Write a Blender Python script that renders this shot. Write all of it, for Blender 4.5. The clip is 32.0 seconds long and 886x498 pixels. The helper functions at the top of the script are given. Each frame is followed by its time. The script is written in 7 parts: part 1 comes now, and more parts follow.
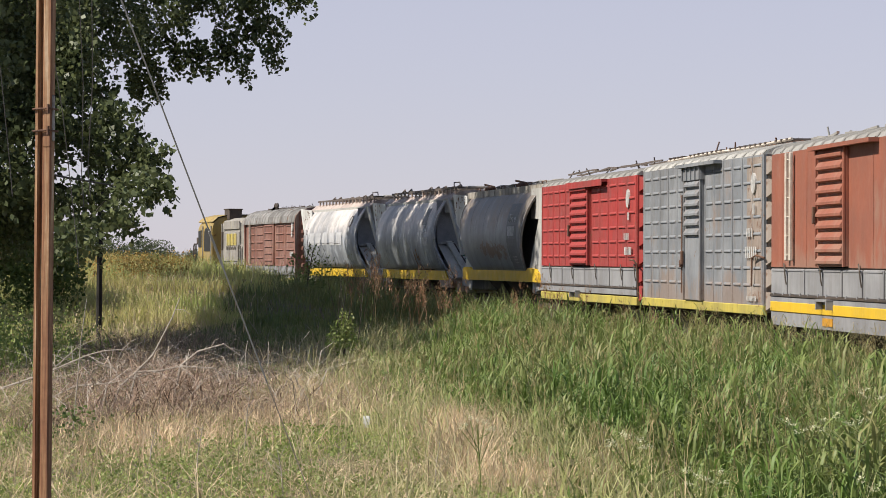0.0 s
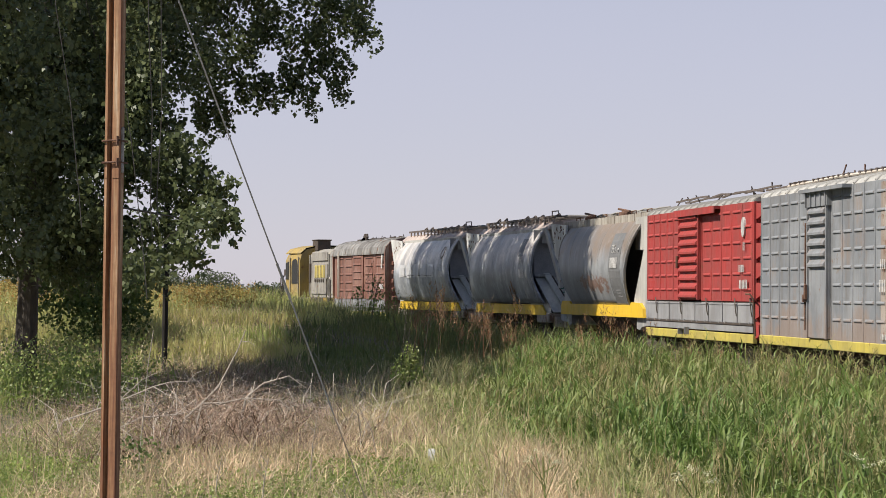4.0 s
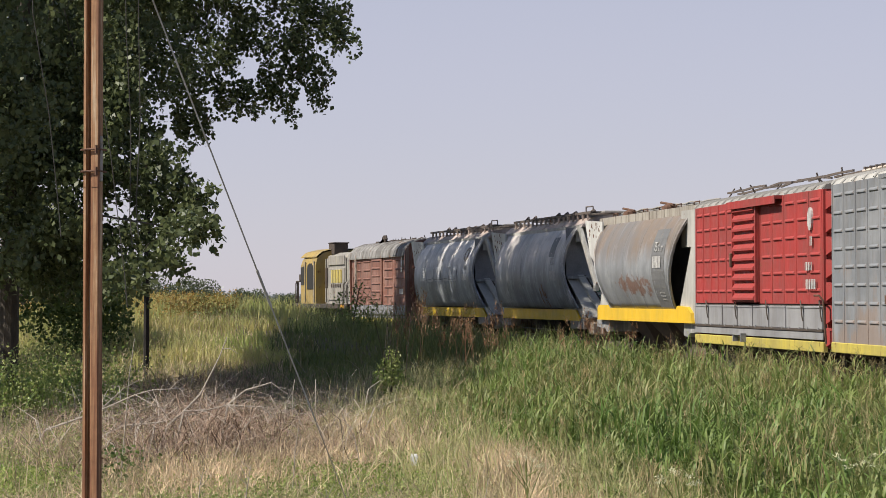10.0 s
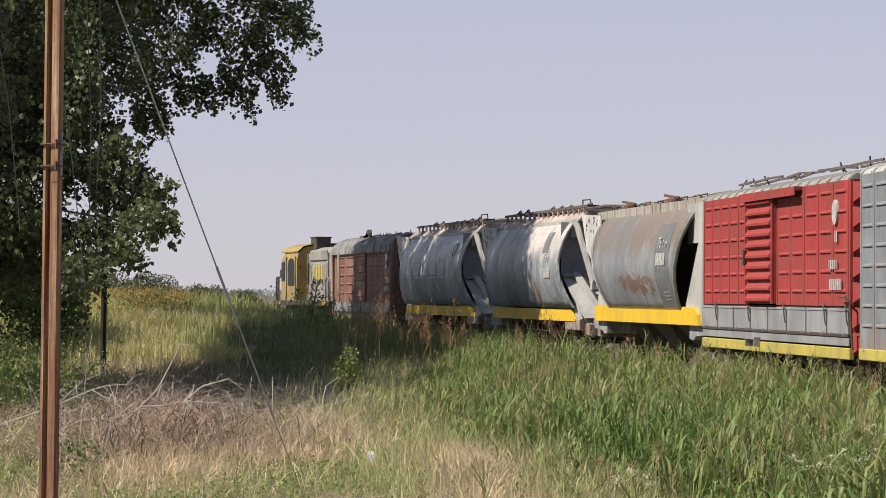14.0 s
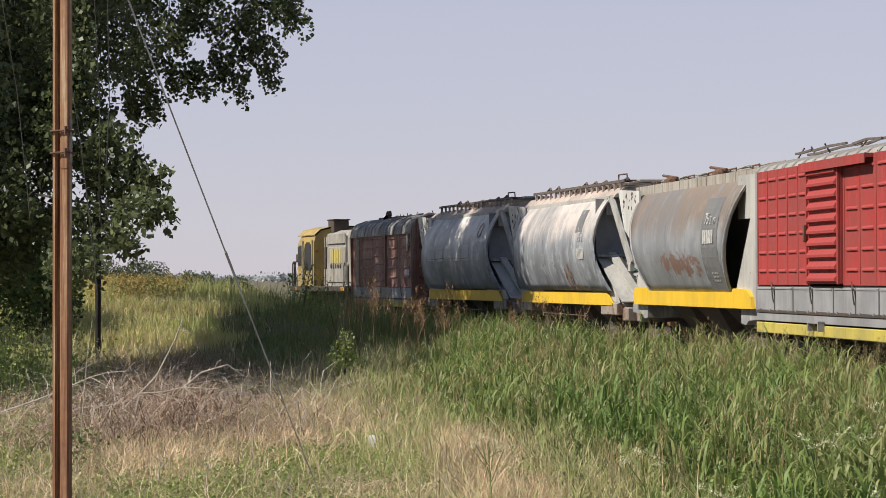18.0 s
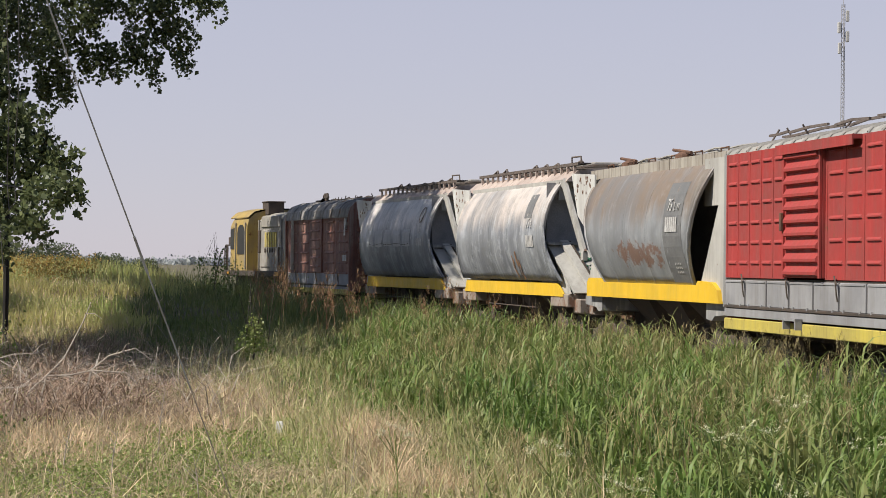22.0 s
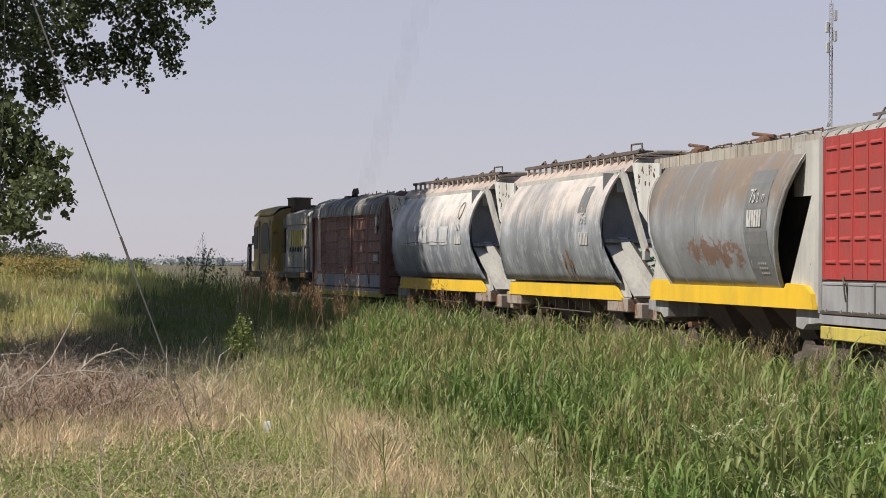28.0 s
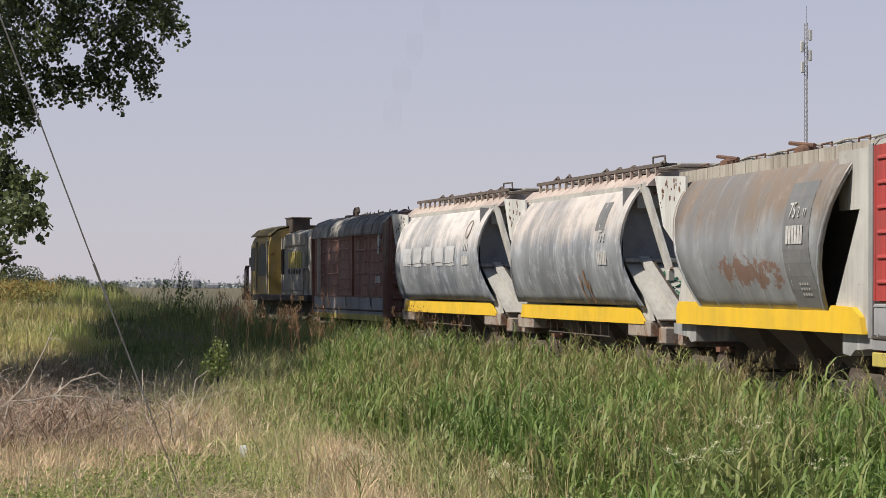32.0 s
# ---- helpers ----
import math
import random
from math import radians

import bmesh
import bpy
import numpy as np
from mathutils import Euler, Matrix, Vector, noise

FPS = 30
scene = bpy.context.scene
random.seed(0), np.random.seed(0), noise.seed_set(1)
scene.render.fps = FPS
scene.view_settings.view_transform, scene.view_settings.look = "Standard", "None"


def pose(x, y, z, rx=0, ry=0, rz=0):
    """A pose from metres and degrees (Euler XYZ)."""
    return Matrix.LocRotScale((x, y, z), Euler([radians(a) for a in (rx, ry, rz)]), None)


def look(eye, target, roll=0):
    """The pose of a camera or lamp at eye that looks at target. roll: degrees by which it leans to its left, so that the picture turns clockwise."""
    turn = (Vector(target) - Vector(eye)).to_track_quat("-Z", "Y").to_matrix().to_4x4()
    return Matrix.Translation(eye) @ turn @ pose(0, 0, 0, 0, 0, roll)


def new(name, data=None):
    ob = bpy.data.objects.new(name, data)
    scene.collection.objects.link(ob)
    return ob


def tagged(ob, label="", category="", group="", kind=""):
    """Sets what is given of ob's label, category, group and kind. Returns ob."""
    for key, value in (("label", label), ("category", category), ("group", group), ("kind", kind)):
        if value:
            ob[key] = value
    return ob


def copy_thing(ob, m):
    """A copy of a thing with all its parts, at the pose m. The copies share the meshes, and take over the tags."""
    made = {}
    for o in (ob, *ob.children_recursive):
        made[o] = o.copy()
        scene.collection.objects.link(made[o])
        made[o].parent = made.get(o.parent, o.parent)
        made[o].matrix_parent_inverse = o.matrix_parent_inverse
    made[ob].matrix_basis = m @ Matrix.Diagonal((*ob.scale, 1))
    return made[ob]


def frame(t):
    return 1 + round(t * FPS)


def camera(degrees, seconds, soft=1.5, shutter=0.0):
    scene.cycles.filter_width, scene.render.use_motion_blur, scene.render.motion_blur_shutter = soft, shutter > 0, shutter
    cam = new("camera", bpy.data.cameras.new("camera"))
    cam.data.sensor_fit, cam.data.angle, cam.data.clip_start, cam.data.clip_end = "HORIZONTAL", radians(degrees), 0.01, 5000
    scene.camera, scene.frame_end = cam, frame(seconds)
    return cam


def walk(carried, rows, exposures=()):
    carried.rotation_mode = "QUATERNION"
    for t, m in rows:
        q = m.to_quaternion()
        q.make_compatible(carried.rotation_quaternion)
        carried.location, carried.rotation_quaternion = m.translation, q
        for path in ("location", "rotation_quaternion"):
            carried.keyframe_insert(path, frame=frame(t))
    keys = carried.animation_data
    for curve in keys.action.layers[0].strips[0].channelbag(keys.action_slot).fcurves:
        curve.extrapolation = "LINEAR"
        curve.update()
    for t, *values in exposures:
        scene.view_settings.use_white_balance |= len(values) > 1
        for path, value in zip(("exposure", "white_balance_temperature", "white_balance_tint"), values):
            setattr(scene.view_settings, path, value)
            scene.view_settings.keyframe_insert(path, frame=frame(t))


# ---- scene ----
cam = camera(20.206, 32.0, soft=0.85)
EYE_Y = 0.0


def aim(x, z, turn, up, roll):
    """The pose of the camera at (x, 0, z), turned to the right and up by degrees."""
    a, b = radians(turn), radians(up)
    eye = Vector((x, EYE_Y, z))
    return look(eye, eye + Vector((math.sin(a) * math.cos(b), math.cos(a) * math.cos(b), math.sin(b))), roll)


walk(cam, [
    (0, aim(0.043, 1.998, 0.213, 0.237, 0.256)),
    (0.5, aim(0.040, 1.998, 0.069, 0.411, 0.106)),
    (1, aim(0.039, 1.999, -0.056, 0.574, 0.267)),
    (1.5, aim(0.037, 2.000, -0.175, 0.661, 0.269)),
    (2, aim(0.039, 1.999, -0.340, 0.740, 0.129)),
    (2.5, aim(0.037, 1.996, -0.523, 0.801, 0.243)),
    (3, aim(0.034, 1.995, -0.754, 0.917, 0.255)),
    (3.5, aim(0.032, 1.994, -1.020, 0.974, 0.345)),
    (4, aim(0.031, 1.995, -1.274, 0.991, 0.441)),
    (4.5, aim(0.032, 1.998, -1.755, 1.081, 0.361)),
    (6.5, aim(0.033, 1.995, -1.776, 0.927, 0.324)),
    (7, aim(0.029, 1.998, -1.529, 0.887, 0.507)),
    (7.5, aim(0.029, 1.995, -1.209, 0.858, 0.370)),
    (8, aim(0.033, 1.998, -1.197, 0.846, 0.194)),
    (8.5, aim(0.032, 1.999, -1.166, 1.041, 0.064)),
    (9, aim(0.034, 1.998, -1.049, 1.218, 0.054)),
    (9.5, aim(0.034, 1.996, -0.892, 1.183, -0.024)),
    (10, aim(0.035, 1.998, -0.838, 1.098, -0.156)),
    (10.5, aim(0.040, 1.996, -0.833, 1.000, -0.033)),
    (11, aim(0.035, 1.999, -0.697, 0.958, -0.314)),
    (11.5, aim(0.035, 2.001, -0.617, 1.007, -0.188)),
    (12, aim(0.032, 2.000, -0.392, 1.004, -0.052)),
    (12.5, aim(0.033, 2.000, -0.192, 0.962, 0.033)),
    (13, aim(0.031, 2.000, 0.001, 0.950, 0.350)),
    (13.5, aim(0.027, 2.001, 0.127, 0.994, 0.353)),
    (15.5, aim(0.030, 2.000, -0.095, 1.200, 0.596)),
    (16, aim(0.016, 1.998, -0.829, 1.258, 0.697)),
    (16.5, aim(-0.013, 1.996, -1.405, 1.077, 0.569)),
    (17, aim(-0.041, 1.998, -0.929, 0.624, -0.051)),
    (17.5, aim(-0.056, 2.001, -0.362, 0.747, -0.106)),
    (18, aim(-0.056, 1.996, 0.372, 0.672, -0.280)),
    (18.5, aim(-0.059, 1.999, 0.548, 0.105, 0.241)),
    (19, aim(-0.057, 1.999, 0.159, 0.983, -0.134)),
    (19.5, aim(-0.063, 1.996, 0.187, 1.372, 0.796)),
    (20, aim(-0.063, 1.998, 1.116, 0.645, 0.562)),
    (20.5, aim(-0.066, 2.000, 1.221, 0.720, 0.785)),
    (21, aim(-0.062, 1.997, 1.167, 1.061, 0.968)),
    (21.5, aim(-0.057, 1.999, 1.719, 0.408, 0.740)),
    (22, aim(-0.048, 2.006, 2.415, 0.367, 0.625)),
    (22.5, aim(-0.049, 2.008, 2.276, 0.775, 0.409)),
    (23, aim(-0.042, 2.003, 1.556, 0.836, 0.461)),
    (23.5, aim(-0.037, 1.998, 1.557, 0.440, 0.292)),
    (24, aim(-0.042, 1.998, 1.600, -0.374, 0.264)),
    (24.5, aim(-0.047, 2.009, 1.322, -0.412, 0.423)),
    (26.5, aim(-0.044, 1.993, 2.070, 0.111, 0.516)),
    (27, aim(-0.040, 1.991, 2.394, 0.206, 0.564)),
    (27.5, aim(-0.040, 2.002, 2.589, 0.315, 0.475)),
    (28, aim(-0.039, 2.005, 2.677, 0.363, 0.553)),
    (28.5, aim(-0.042, 1.997, 2.825, 0.470, 0.457)),
    (29, aim(-0.045, 2.012, 2.798, 0.438, 0.293)),
    (29.5, aim(-0.038, 2.010, 3.096, 0.567, 0.065)),
    (30, aim(-0.034, 2.008, 3.369, 0.739, 0.372)),
    (30.5, aim(-0.031, 2.006, 3.444, 0.825, 0.304)),
    (31, aim(-0.026, 2.021, 3.309, 0.779, 0.348)),
    (31.5, aim(-0.026, 2.004, 3.227, 0.768, 0.124)),
    (32, aim(-0.025, 2.022, 3.208, 0.851, 0.252)),
], [(0, 0.44), (4, 0.44), (12, 0.38), (20, 0.38), (25, 0.30), (32, 0.28)])
# ---- world, sun ----
SUN_FROM = Vector((-0.95, -0.30, 1.10)).normalized()
world = bpy.data.worlds.new("world")
scene.world = world
world.use_nodes = True
wn = world.node_tree.nodes
sky = wn.new("ShaderNodeTexSky")
sky.sky_type = "NISHITA"
sky.sun_disc = False
sky.sun_elevation = math.asin(SUN_FROM.z)
sky.sun_rotation = math.atan2(SUN_FROM.x, SUN_FROM.y)
sky.air_density, sky.dust_density, sky.ozone_density, sky.altitude = 1.0, 0.1, 1.5, 0
haze = wn.new("ShaderNodeMix")
haze.data_type, haze.blend_type = "RGBA", "MIX"
haze.inputs["B"].default_value = (6.9, 6.62, 8.25, 1)
way = wn.new("ShaderNodeTexCoord")
split = wn.new("ShaderNodeSeparateXYZ")
thick = wn.new("ShaderNodeMapRange")
thick.interpolation_type = "SMOOTHSTEP"
for name, value in (("From Min", 0.08), ("From Max", 0.32), ("To Min", 0.72), ("To Max", 0.10)):
    thick.inputs[name].default_value = value
world.node_tree.links.new(way.outputs["Generated"], split.inputs[0])
world.node_tree.links.new(split.outputs["Z"], thick.inputs["Value"])
world.node_tree.links.new(thick.outputs["Result"], haze.inputs["Factor"])
world.node_tree.links.new(sky.outputs[0], haze.inputs["A"])
world.node_tree.links.new(haze.outputs["Result"], wn["Background"].inputs[0])
wn["Background"].inputs[1].default_value = 0.066
sun = new("sun", bpy.data.lights.new("sun", "SUN"))
sun.data.energy, sun.data.angle, sun.data.color = 5.0, radians(0.55), (1.0, 0.93, 0.82)
sun.matrix_world = look(SUN_FROM * 60, (0, 0, 0))


# ---- materials ----
def nodes_of(name):
    m = bpy.data.materials.new(name)
    m.use_nodes = True
    t = m.node_tree
    return m, t.nodes, t.links, t.nodes["Principled BSDF"]


def tex(n, l, scale, detail=4.0, stretch=(1, 1, 1), rough=0.6, offset=(0, 0, 0)):
    """A noise in the thing's own metres."""
    c = n.new("ShaderNodeTexCoord")
    k = n.new("ShaderNodeMapping")
    k.inputs["Scale"].default_value = stretch
    k.inputs["Location"].default_value = offset
    x = n.new("ShaderNodeTexNoise")
    x.inputs["Scale"].default_value, x.inputs["Detail"].default_value, x.inputs["Roughness"].default_value = scale, detail, rough
    l.new(c.outputs["Object"], k.inputs["Vector"])
    l.new(k.outputs["Vector"], x.inputs["Vector"])
    return x.outputs["Fac"]


def ramp(n, l, fac, *stops):
    r = n.new("ShaderNodeValToRGB")
    e = r.color_ramp.elements
    while len(e) < len(stops):
        e.new(0.5)
    for k, (p, c) in zip(e, stops):
        k.position = p
        k.color = (*c, 1) if not isinstance(c, (int, float)) else (c, c, c, 1)
    l.new(fac, r.inputs["Fac"])
    return r.outputs["Color"]


def mix(n, l, fac, a, b, kind="MIX"):
    m = n.new("ShaderNodeMix")
    m.data_type, m.blend_type = "RGBA", kind
    for v, s in ((fac, m.inputs["Factor"]), (a, m.inputs["A"]), (b, m.inputs["B"])):
        if hasattr(v, "is_linked"):
            l.new(v, s)
        else:
            s.default_value = v if isinstance(v, (int, float)) else (*v, 1)
    return m.outputs["Result"]


def bumpy(n, l, b, fac, strength, dist=0.02):
    k = n.new("ShaderNodeBump")
    k.inputs["Strength"].default_value, k.inputs["Distance"].default_value = strength, dist
    l.new(fac, k.inputs["Height"])
    l.new(k.outputs["Normal"], b.inputs["Normal"])


def plain(name, a, b=None, scale=6.0, rough=0.7, metal=0.0, bump=0.15, stretch=(1, 1, 1)):
    """A surface that varies between two colours at two scales."""
    b = b or tuple(v * 0.7 for v in a)
    m, n, l, s = nodes_of(name)
    f = tex(n, l, scale, 5, stretch)
    g = tex(n, l, scale * 9, 3, stretch, offset=(3, 5, 1))
    c = mix(n, l, ramp(n, l, f, (0.35, 0.0), (0.65, 1.0)), a, b)
    c = mix(n, l, 0.35, c, ramp(n, l, g, (0.3, 0.45), (0.7, 1.0)), "MULTIPLY")
    l.new(c, s.inputs["Base Color"])
    s.inputs["Roughness"].default_value, s.inputs["Metallic"].default_value = rough, metal
    bumpy(n, l, s, g, bump)
    return m


def paint(name, base, faded, rust=(0.16, 0.07, 0.035), dirt=(0.12, 0.095, 0.075), rusty=0.62, streak=0.5, rough=0.55, dents=0.25, pale=None, low=None):
    """Old wagon paint: faded patches, run-down streaks, rust spots, a dented sheet."""
    m, n, l, s = nodes_of(name)
    big = tex(n, l, 0.8, 4)
    run = tex(n, l, 1.0, 5, (3.2, 3.2, 0.22), 0.65, (1.3, 0.2, 0))
    fine = tex(n, l, 1.0, 4, (11, 11, 0.9), 0.7, (7, 2, 0))
    spot = tex(n, l, 3.4, 6, (1, 1, 0.8), 0.72, (2, 9, 4))
    c = mix(n, l, ramp(n, l, big, (0.42, 0.0), (0.60, 1.0)), base, faded)
    if pale:
        c = mix(n, l, ramp(n, l, run, (0.56, 0.0), (0.70, 0.8)), c, pale)
    c = mix(n, l, ramp(n, l, run, (0.30, streak), (0.52, 0.0)), c, dirt)
    c = mix(n, l, ramp(n, l, fine, (0.30, 0.6 * streak), (0.50, 0.0)), c, dirt)
    if low:
        # stains that climb from the bottom edge
        z0, z1, stain = low
        g, xyz, up, both = n.new("ShaderNodeNewGeometry"), n.new("ShaderNodeSeparateXYZ"), n.new("ShaderNodeMapRange"), n.new("ShaderNodeMath")
        l.new(g.outputs["Position"], xyz.inputs[0])
        l.new(xyz.outputs["Z"], up.inputs["Value"])
        for nm, v in (("From Min", z0), ("From Max", z1), ("To Min", 0.28), ("To Max", 0.06)):
            up.inputs[nm].default_value = v
        l.new(up.outputs["Result"], both.inputs[0])
        l.new(tex(n, l, 1.1, 6, (1, 1, 0.5), 0.7, (3, 3, 8)), both.inputs[1])
        c = mix(n, l, ramp(n, l, both.outputs[0], (0.62, 0.0), (0.74, 0.65)), c, stain)
    c = mix(n, l, ramp(n, l, spot, (rusty, 0.0), (rusty + 0.05, 0.9)), c, rust)
    l.new(c, s.inputs["Base Color"])
    l.new(ramp(n, l, spot, (0.3, rough), (rusty + 0.05, 0.9)), s.inputs["Roughness"])
    d = tex(n, l, 1.6, 3, (1, 1, 1), 0.5, (5, 5, 5))
    bumpy(n, l, s, d, dents, 0.06)
    return m


def hopper_skin(name, base, faded, top, low, strength, rusty=0.0, lime=1.0):
    """Hopper sheet: grey paint, runs of another colour from the roof down to the height low, rusted patches."""
    m, n, l, s = nodes_of(name)
    c0 = n.new("ShaderNodeTexCoord")
    xyz = n.new("ShaderNodeSeparateXYZ")
    l.new(c0.outputs["Object"], xyz.inputs[0])
    big = tex(n, l, 0.8, 5, (1, 1, 0.55), 0.6)
    run = tex(n, l, 1.0, 5, (2.6, 0.4, 0.16), 0.62, (1.3, 0.2, 0))
    fine = tex(n, l, 1.0, 5, (6.0, 1, 0.7), 0.75, (7, 2, 0))
    spot = tex(n, l, 2.6, 6, (1, 1, 1.6), 0.72, (2, 9, 4))
    c = mix(n, l, ramp(n, l, big, (0.42, 0.0), (0.60, 1.0)), base, faded)
    up = n.new("ShaderNodeMapRange")
    up.inputs["From Min"].default_value, up.inputs["From Max"].default_value = low, 3.85
    l.new(xyz.outputs["Z"], up.inputs["Value"])
    both = n.new("ShaderNodeMath")
    both.operation = "ADD"
    l.new(up.outputs["Result"], both.inputs[0])
    l.new(run, both.inputs[1])
    c = mix(n, l, ramp(n, l, both.outputs[0], (0.62, 0.0), (1.0, strength)), c, top)
    sheet = tex(n, l, 1.0, 3, (0.5, 0.05, 0.10), 0.55, (3.1, 0, 1))
    c = mix(n, l, ramp(n, l, sheet, (0.40, 0.5), (0.50, 0.0)), c, tuple(v * 0.5 for v in base))
    blotch = tex(n, l, 1.6, 6, (1, 1, 1.2), 0.68, (8, 3, 5))
    c = mix(n, l, ramp(n, l, blotch, (0.36, 0.45), (0.52, 0.0)), c, tuple(v * 0.55 for v in base))
    c = mix(n, l, ramp(n, l, blotch, (0.54, 0.0), (0.66, 0.5 * lime)), c, tuple(min(1, v * 1.7) for v in base))
    c = mix(n, l, ramp(n, l, fine, (0.34, 0.22 * (0.4 + 0.6 * lime)), (0.48, 0.0)), c, (0.13, 0.12, 0.115))
    gate = ramp(n, l, tex(n, l, 0.8, 3, (1, 1, 1.6), 0.5, (4, 1, 8)), (0.38, 0.0), (0.52, 1.0))
    c = mix(n, l, mix(n, l, 1.0, ramp(n, l, fine, (0.52, 0.0), (0.66, 0.38 * lime)), gate, "MULTIPLY"), c, tuple(min(1, v * 2.0) for v in base))
    if rusty:
        # a worn patch low on the middle of the sheet
        total = spot
        for axis, mid, near, far, high, low_ in (("X", 0.5, 1.3, 3.0, 0.09, -0.20), ("Z", 2.27, 0.08, 0.42, 0.10, -0.20)):
            off, side, fall, more = n.new("ShaderNodeMath"), n.new("ShaderNodeMath"), n.new("ShaderNodeMapRange"), n.new("ShaderNodeMath")
            off.operation, side.operation = "SUBTRACT", "ABSOLUTE"
            off.inputs[1].default_value = mid
            l.new(xyz.outputs[axis], off.inputs[0])
            l.new(off.outputs[0], side.inputs[0])
            l.new(side.outputs[0], fall.inputs["Value"])
            for nm, v in (("From Min", near), ("From Max", far), ("To Min", high), ("To Max", low_)):
                fall.inputs[nm].default_value = v
            l.new(total, more.inputs[0])
            l.new(fall.outputs["Result"], more.inputs[1])
            total = more.outputs[0]
        c = mix(n, l, ramp(n, l, total, (0.60, 0.0), (0.66, 0.85)), c, (0.17, 0.09, 0.06))
    c = mix(n, l, ramp(n, l, spot, (0.70, 0.0), (0.74, 0.8)), c, (0.17, 0.095, 0.06))
    l.new(c, s.inputs["Base Color"])
    s.inputs["Roughness"].default_value = 0.48
    d = tex(n, l, 1.3, 3, (1, 1, 1), 0.5, (5, 5, 5))
    bumpy(n, l, s, d, 0.35, 0.06)
    return m


def leafy(name, *colours, back=0.35, rough=0.5, dry=None, drift=None, clump=0.6):
    """Leaves or blades, each with a shade of its own, letting some light through."""
    m, n, l, s = nodes_of(name)
    g = n.new("ShaderNodeNewGeometry")
    c = ramp(n, l, g.outputs["Random Per Island"], *[(k / max(1, len(colours) - 1), v) for k, v in enumerate(colours)])
    f = tex(n, l, 0.45, 3)
    c = mix(n, l, 0.55, c, ramp(n, l, f, (0.32, (0.62, 0.66, 0.55)), (0.68, (1.25, 1.2, 1.1))), "MULTIPLY")
    c = mix(n, l, clump, c, ramp(n, l, tex(n, l, 5.0, 3, (1, 1, 0.6), 0.6, (1, 7, 2)), (0.36, (0.40, 0.46, 0.38)), (0.64, (1.5, 1.45, 1.4))), "MULTIPLY")
    if drift:
        # drifts of other kinds of plants
        c = mix(n, l, 0.55, c, ramp(n, l, tex(n, l, 0.22, 4, offset=(2, 6, 3)), *[(0.34 + 0.32 * k / (len(drift) - 1), v) for k, v in enumerate(drift)]))
    if dry:
        c = mix(n, l, ramp(n, l, tex(n, l, 0.8, 4, offset=(9, 4, 0)), (0.46, 0.0), (0.70, 0.75)), c, dry)
    l.new(c, s.inputs["Base Color"])
    s.inputs["Roughness"].default_value = rough
    s.inputs["Specular IOR Level"].default_value = 0.3
    t = n.new("ShaderNodeBsdfTranslucent")
    l.new(c, t.inputs["Color"])
    x = n.new("ShaderNodeMixShader")
    x.inputs[0].default_value = back
    l.new(s.outputs[0], x.inputs[1])
    l.new(t.outputs[0], x.inputs[2])
    l.new(x.outputs[0], n["Material Output"].inputs["Surface"])
    return m


